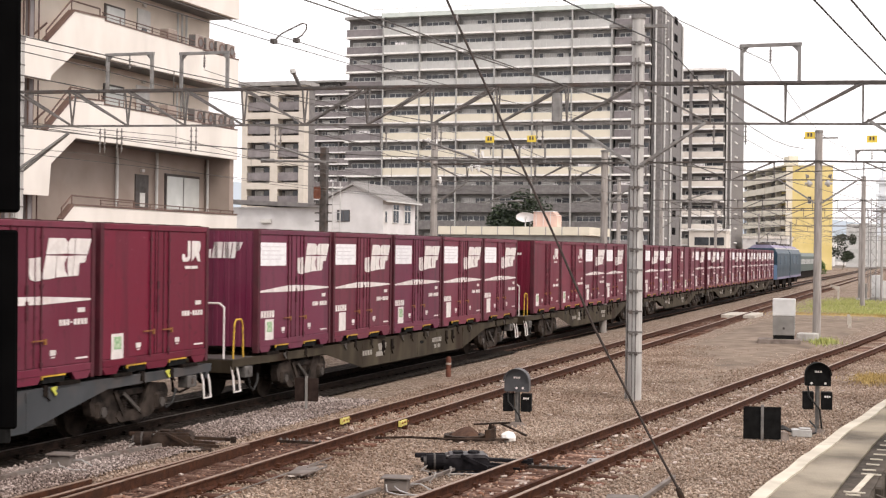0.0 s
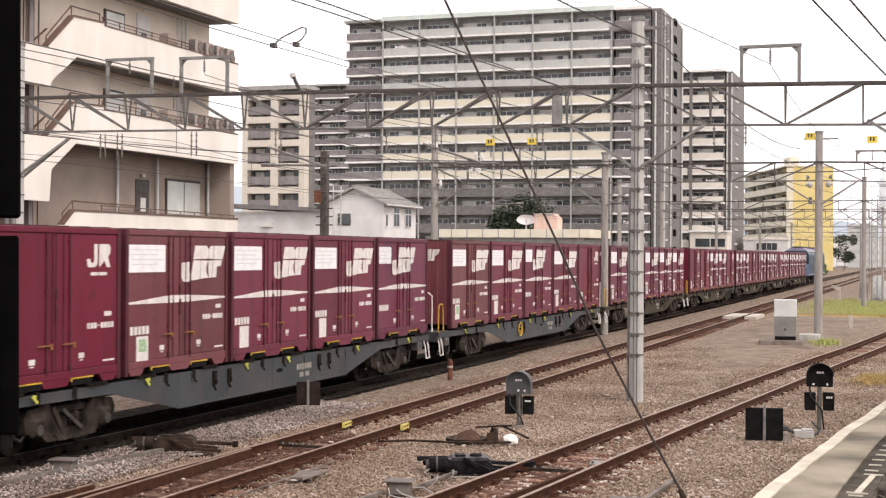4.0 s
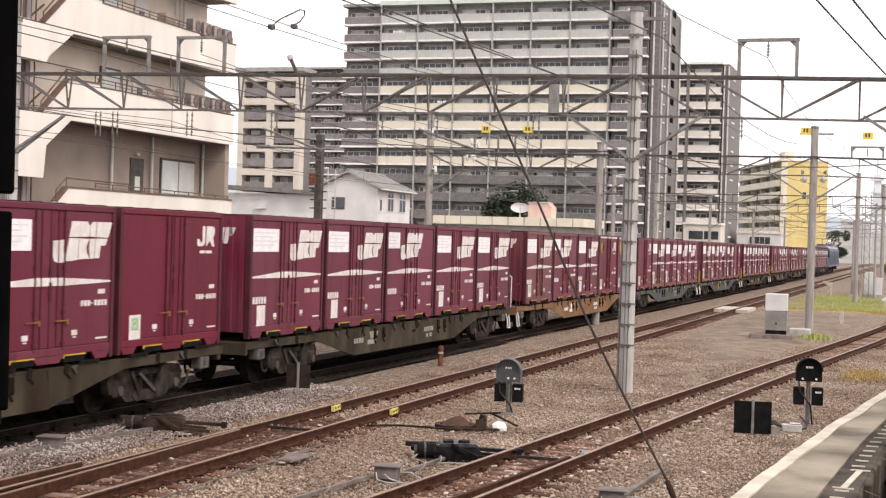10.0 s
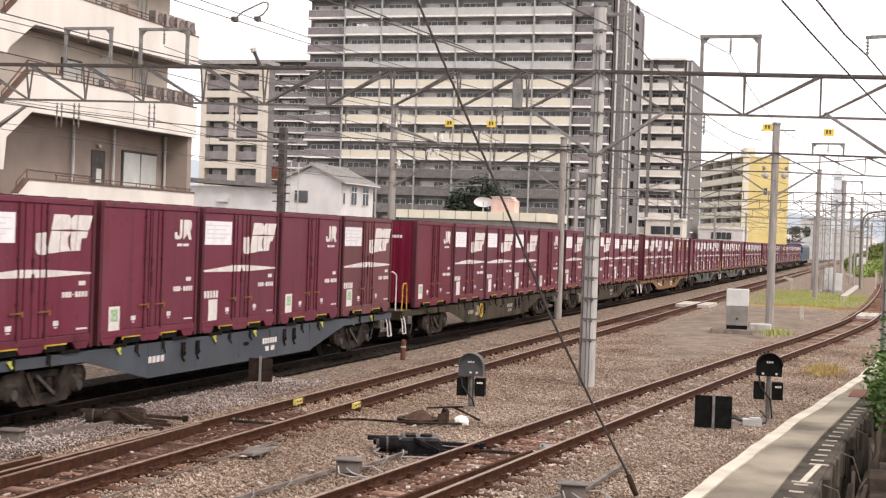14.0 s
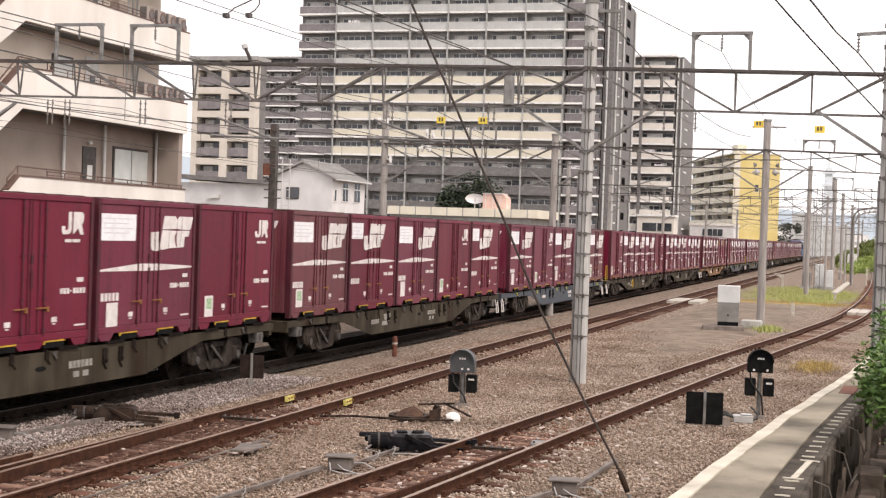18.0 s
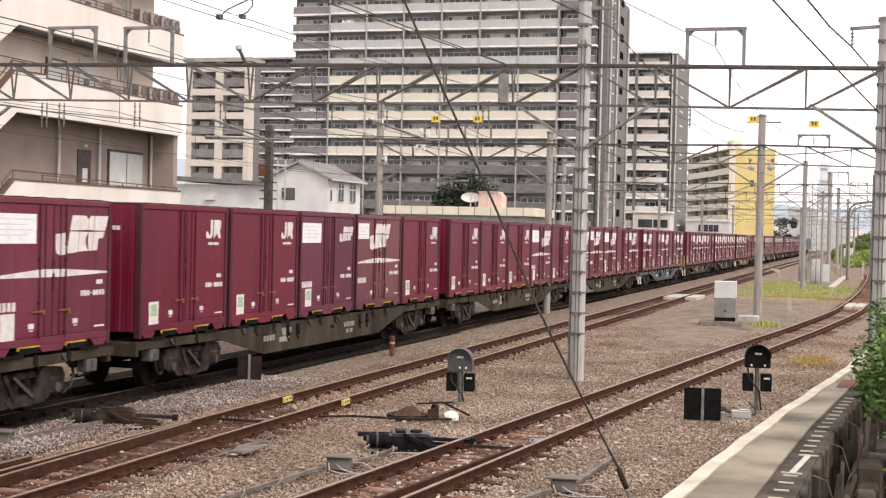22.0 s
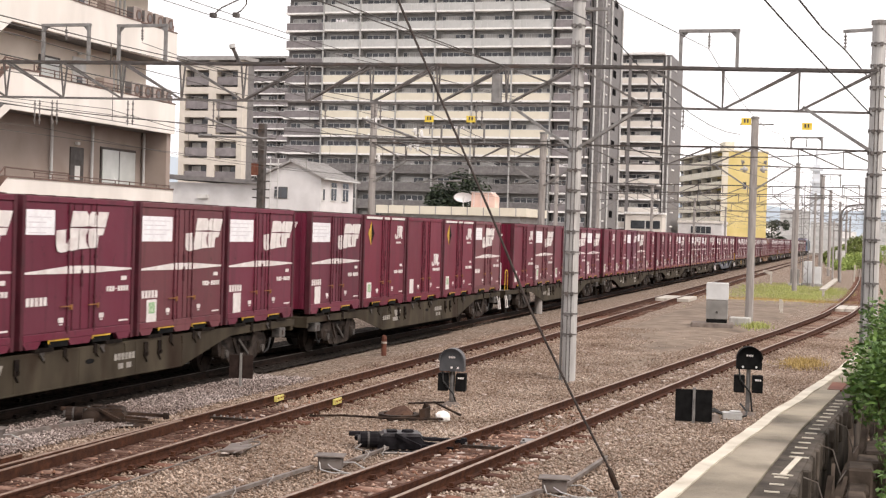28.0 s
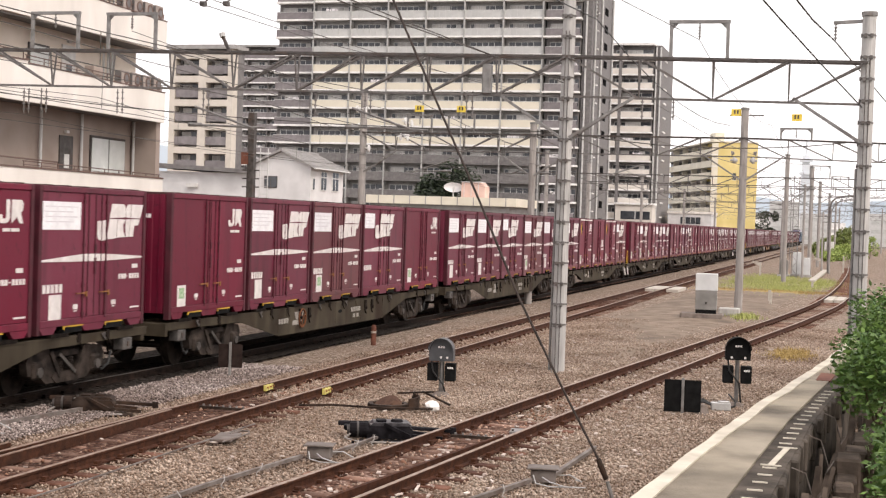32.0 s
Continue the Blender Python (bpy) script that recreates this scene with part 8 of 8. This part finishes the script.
tufts("grass_patch", "yellow-green grass between the tracks", [(-6.0, 98, 1.2, 7), (-4.2, 96, 1.5, 7), (-5.4, 108, 1.3, 5), (-3.4, 88, 0.8, 3), (-2.0, 100, 0.7, 5)], 30000, 0.11, "grass", 5)
tufts("grass_tuft", "yellow-green grass at the foot of a pole", [(-3.9, 57.0, 0.3, 0.8)], 700, 0.17, "grass", 6)
tufts("dry_grass", "strip of dry straw-coloured grass", [(-5.5, 83, 1.4, 1.2), (-3.0, 83.5, 1.4, 1.0), (-1.4, 40.5, 0.25, 0.8)], 7500, 0.12, "straw", 7)

# distant backdrop: blue hills with haze put into their colour, and a hazy skyline
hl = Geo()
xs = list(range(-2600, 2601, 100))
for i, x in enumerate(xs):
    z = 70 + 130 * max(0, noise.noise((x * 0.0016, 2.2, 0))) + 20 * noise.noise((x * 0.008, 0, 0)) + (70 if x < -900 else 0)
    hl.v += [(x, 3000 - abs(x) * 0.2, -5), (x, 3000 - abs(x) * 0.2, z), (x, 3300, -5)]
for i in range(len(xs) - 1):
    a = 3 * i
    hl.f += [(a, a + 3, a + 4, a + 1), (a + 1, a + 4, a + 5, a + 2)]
thing("backdrop", "hills on the horizon, haze painted pale blue", "hills", kind="structure", geo=hl, mat=surf("painted_haze_blue_hill", (0.5, 0.59, 0.68), (0.57, 0.65, 0.73), 0.01, 4, 1.0))
# Pale wash in the tower's colour stands for distance haze.
M["haze_pale"] = surf("painted_haze_pale", (0.6, 0.64, 0.68), (0.68, 0.71, 0.74), 0.1, 4, 1.0)
rng = random.Random(31)
for k in range(16):
    x = -34 + k * 4.2 + rng.uniform(-1, 1)
    y = rng.uniform(480, 660)
    h = rng.uniform(5, 14)
    d = thing("distant_building", "pale distant building beyond the tracks", "building", at=(x * y / 420, y, 0), group="distant buildings")
    w = rng.uniform(3, 7)
    part("wall", Geo().box(-w, w, -4, 4, -0.4, h), M["slab_edge"] if k % 2 else M["fin"], d)
    for s in range(int(h / 3)):
        part("window_band", Geo().box(-w * 0.85, w * 0.85, -4.05, -3.98, 1.0 + s * 3, 2.3 + s * 3), M["frost_panel"], d)

tw = thing("distant_tower", "communication tower far away, pale with painted haze", "tower", at=(-20.9, 700, 0))
part("shaft", Geo().slab([(-3.2, -0.4), (3.2, -0.4), (1.6, 40.0), (-1.6, 40.0)], "y", -1.5, 1.5), M["haze_pale"], tw)
for z in (24, 31, 37):
    part("platform", Geo().box(-3.0, 3.0, -2.2, 2.2, z, z + 1.2), M["haze_pale"], tw)
part("mast", Geo().tube((0, 0, 40), (0, 0, 47), 0.5, 8), M["haze_pale"], tw)

# ---- loose ballast stones ----


def stones(name, label, x0, x1, y0, y1, count, size, z, mat, seed, along=None):
    """Loose broken stones over a stretch of the bed; along keeps them between the rails of a track."""
    rs = np.random.RandomState(seed)
    base = np.array([(1, 0, 0), (-1, 0, 0), (0, 1, 0), (0, -1, 0), (0, 0, 1), (0, 0, -1)], float)
    tri = np.array([(0, 2, 4), (2, 1, 4), (1, 3, 4), (3, 0, 4), (2, 0, 5), (1, 2, 5), (3, 1, 5), (0, 3, 5)])
    v = base[None] * rs.uniform(0.55, 1.25, (count, 6, 1)) + rs.normal(0, 0.14, (count, 6, 3))
    v *= (size * rs.uniform(0.55, 1.35, (count, 1, 1))) * np.array([1, 1, 0.8])
    a = rs.uniform(0, 6.28, count)
    c, s = np.cos(a)[:, None], np.sin(a)[:, None]
    x, y = v[..., 0] * c - v[..., 1] * s, v[..., 0] * s + v[..., 1] * c
    # more stones where they are seen largest
    py = y0 + (y1 - y0) * rs.uniform(0, 1, count) ** 1.6
    px = rs.uniform(x0, x1, count)
    if along:
        px = np.array([along(b_) for b_ in py]) + px
    pz = z + rs.normal(0, 0.014, count)
    pz[[on_patch(a_, b_) for a_, b_ in zip(px, py)]] += 0.037
    if not along:
        pz[[c_ < dusty(a_, b_) for a_, b_, c_ in zip(px, py, rs.uniform(0, 1, count))]] = -0.5
    v = np.stack([x + px[:, None], y + py[:, None], v[..., 2] + pz[:, None]], -1).reshape(-1, 3)
    f = (tri[None] + 6 * np.arange(count)[:, None, None]).reshape(-1, 3)
    me = bpy.data.meshes.new(name)
    me.vertices.add(len(v))
    me.vertices.foreach_set("co", v.ravel())
    me.loops.add(f.size)
    me.loops.foreach_set("vertex_index", f.ravel())
    me.polygons.add(len(f))
    me.polygons.foreach_set("loop_start", np.arange(0, f.size, 3))
    me.update(calc_edges=True)
    me.materials.append(mat)
    return tagged(new(name, me), label, "ballast", kind="stuff")


def stone_material(name, stops):
    m, n, l, b = mat_new(name, 0.92)
    ge = n.new("ShaderNodeNewGeometry")
    ra = n.new("ShaderNodeValToRGB")
    e = ra.color_ramp.elements
    e[0].color, e[1].color = (*stops[0], 1), (*stops[-1], 1)
    for i, c in enumerate(stops[1:-1]):
        x = e.new((i + 1) / (len(stops) - 1))
        x.color = (*c, 1)
    l.new(ge.outputs["Random Per Island"], ra.inputs[0])
    co = n.new("ShaderNodeTexCoord")
    no = n.new("ShaderNodeTexNoise")
    no.inputs["Scale"].default_value, no.inputs["Detail"].default_value = 0.5, 8
    l.new(co.outputs["Object"], no.inputs["Vector"])
    r2 = n.new("ShaderNodeValToRGB")
    r2.color_ramp.elements[0].position, r2.color_ramp.elements[1].position = 0.35, 0.7
    r2.color_ramp.elements[0].color, r2.color_ramp.elements[1].color = (0.62, 0.56, 0.52, 1), (1.1, 1.08, 1.05, 1)
    l.new(no.outputs["Fac"], r2.inputs[0])
    mx = n.new("ShaderNodeMix")
    mx.data_type, mx.blend_type = "RGBA", "MULTIPLY"
    mx.inputs[0].default_value = 1.0
    l.new(ra.outputs[0], mx.inputs[6])
    l.new(r2.outputs[0], mx.inputs[7])
    l.new(mx.outputs[2], b.inputs["Base Color"])
    return m


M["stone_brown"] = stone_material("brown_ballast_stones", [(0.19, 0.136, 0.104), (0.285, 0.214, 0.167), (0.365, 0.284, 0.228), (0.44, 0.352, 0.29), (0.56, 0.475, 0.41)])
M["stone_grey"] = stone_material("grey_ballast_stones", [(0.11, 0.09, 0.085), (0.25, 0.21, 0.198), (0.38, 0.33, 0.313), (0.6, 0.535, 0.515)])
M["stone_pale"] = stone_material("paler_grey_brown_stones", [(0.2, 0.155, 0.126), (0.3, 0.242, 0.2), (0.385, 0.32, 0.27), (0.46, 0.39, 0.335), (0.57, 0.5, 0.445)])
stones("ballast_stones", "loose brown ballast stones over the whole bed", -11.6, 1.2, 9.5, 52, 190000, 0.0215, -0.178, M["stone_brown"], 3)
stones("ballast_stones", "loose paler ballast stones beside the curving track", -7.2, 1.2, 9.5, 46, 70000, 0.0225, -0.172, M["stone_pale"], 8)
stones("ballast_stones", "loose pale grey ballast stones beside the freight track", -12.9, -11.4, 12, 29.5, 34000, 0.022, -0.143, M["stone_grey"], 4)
M["chip"] = stone_material("pale_sleeper_splinters", [(0.12, 0.05, 0.032), (0.3, 0.17, 0.12), (0.38, 0.25, 0.19), (0.56, 0.43, 0.36)])
stones("sleeper_splinters", "pale splinters and broken stones between the rails", -0.5, 0.5, 9.5, 27, 800, 0.032, -0.15, M["chip"], 12, right_x)
stones("sleeper_splinters", "pale splinters and broken stones between the rails", -0.5, 0.5, 9.5, 30, 260, 0.03, -0.142, M["chip"], 13, lambda y: MID_X)



def motions():
    """The train rolls away along its track; its wheels turn."""
    for ob, off, z in MOVING:
        walk(ob, [(t, pose(TRAIN_X, train_y(t) + off, z)) for t in ROLL_TIMES])
    n = 480
    spin = []
    for i in range(n + 1):
        t = 32.0 * i / n
        spin.append((t, -math.degrees((train_y(t) - train_y(0)) / 0.405)))
    for ob, off, z in MOVING:
        for w in ob.children:
            if w.name.startswith("wheelset"):
                p = w.matrix_basis.translation.copy()
                walk(w, [(t, pose(p.x, p.y, p.z, a)) for t, a in spin])


motions()
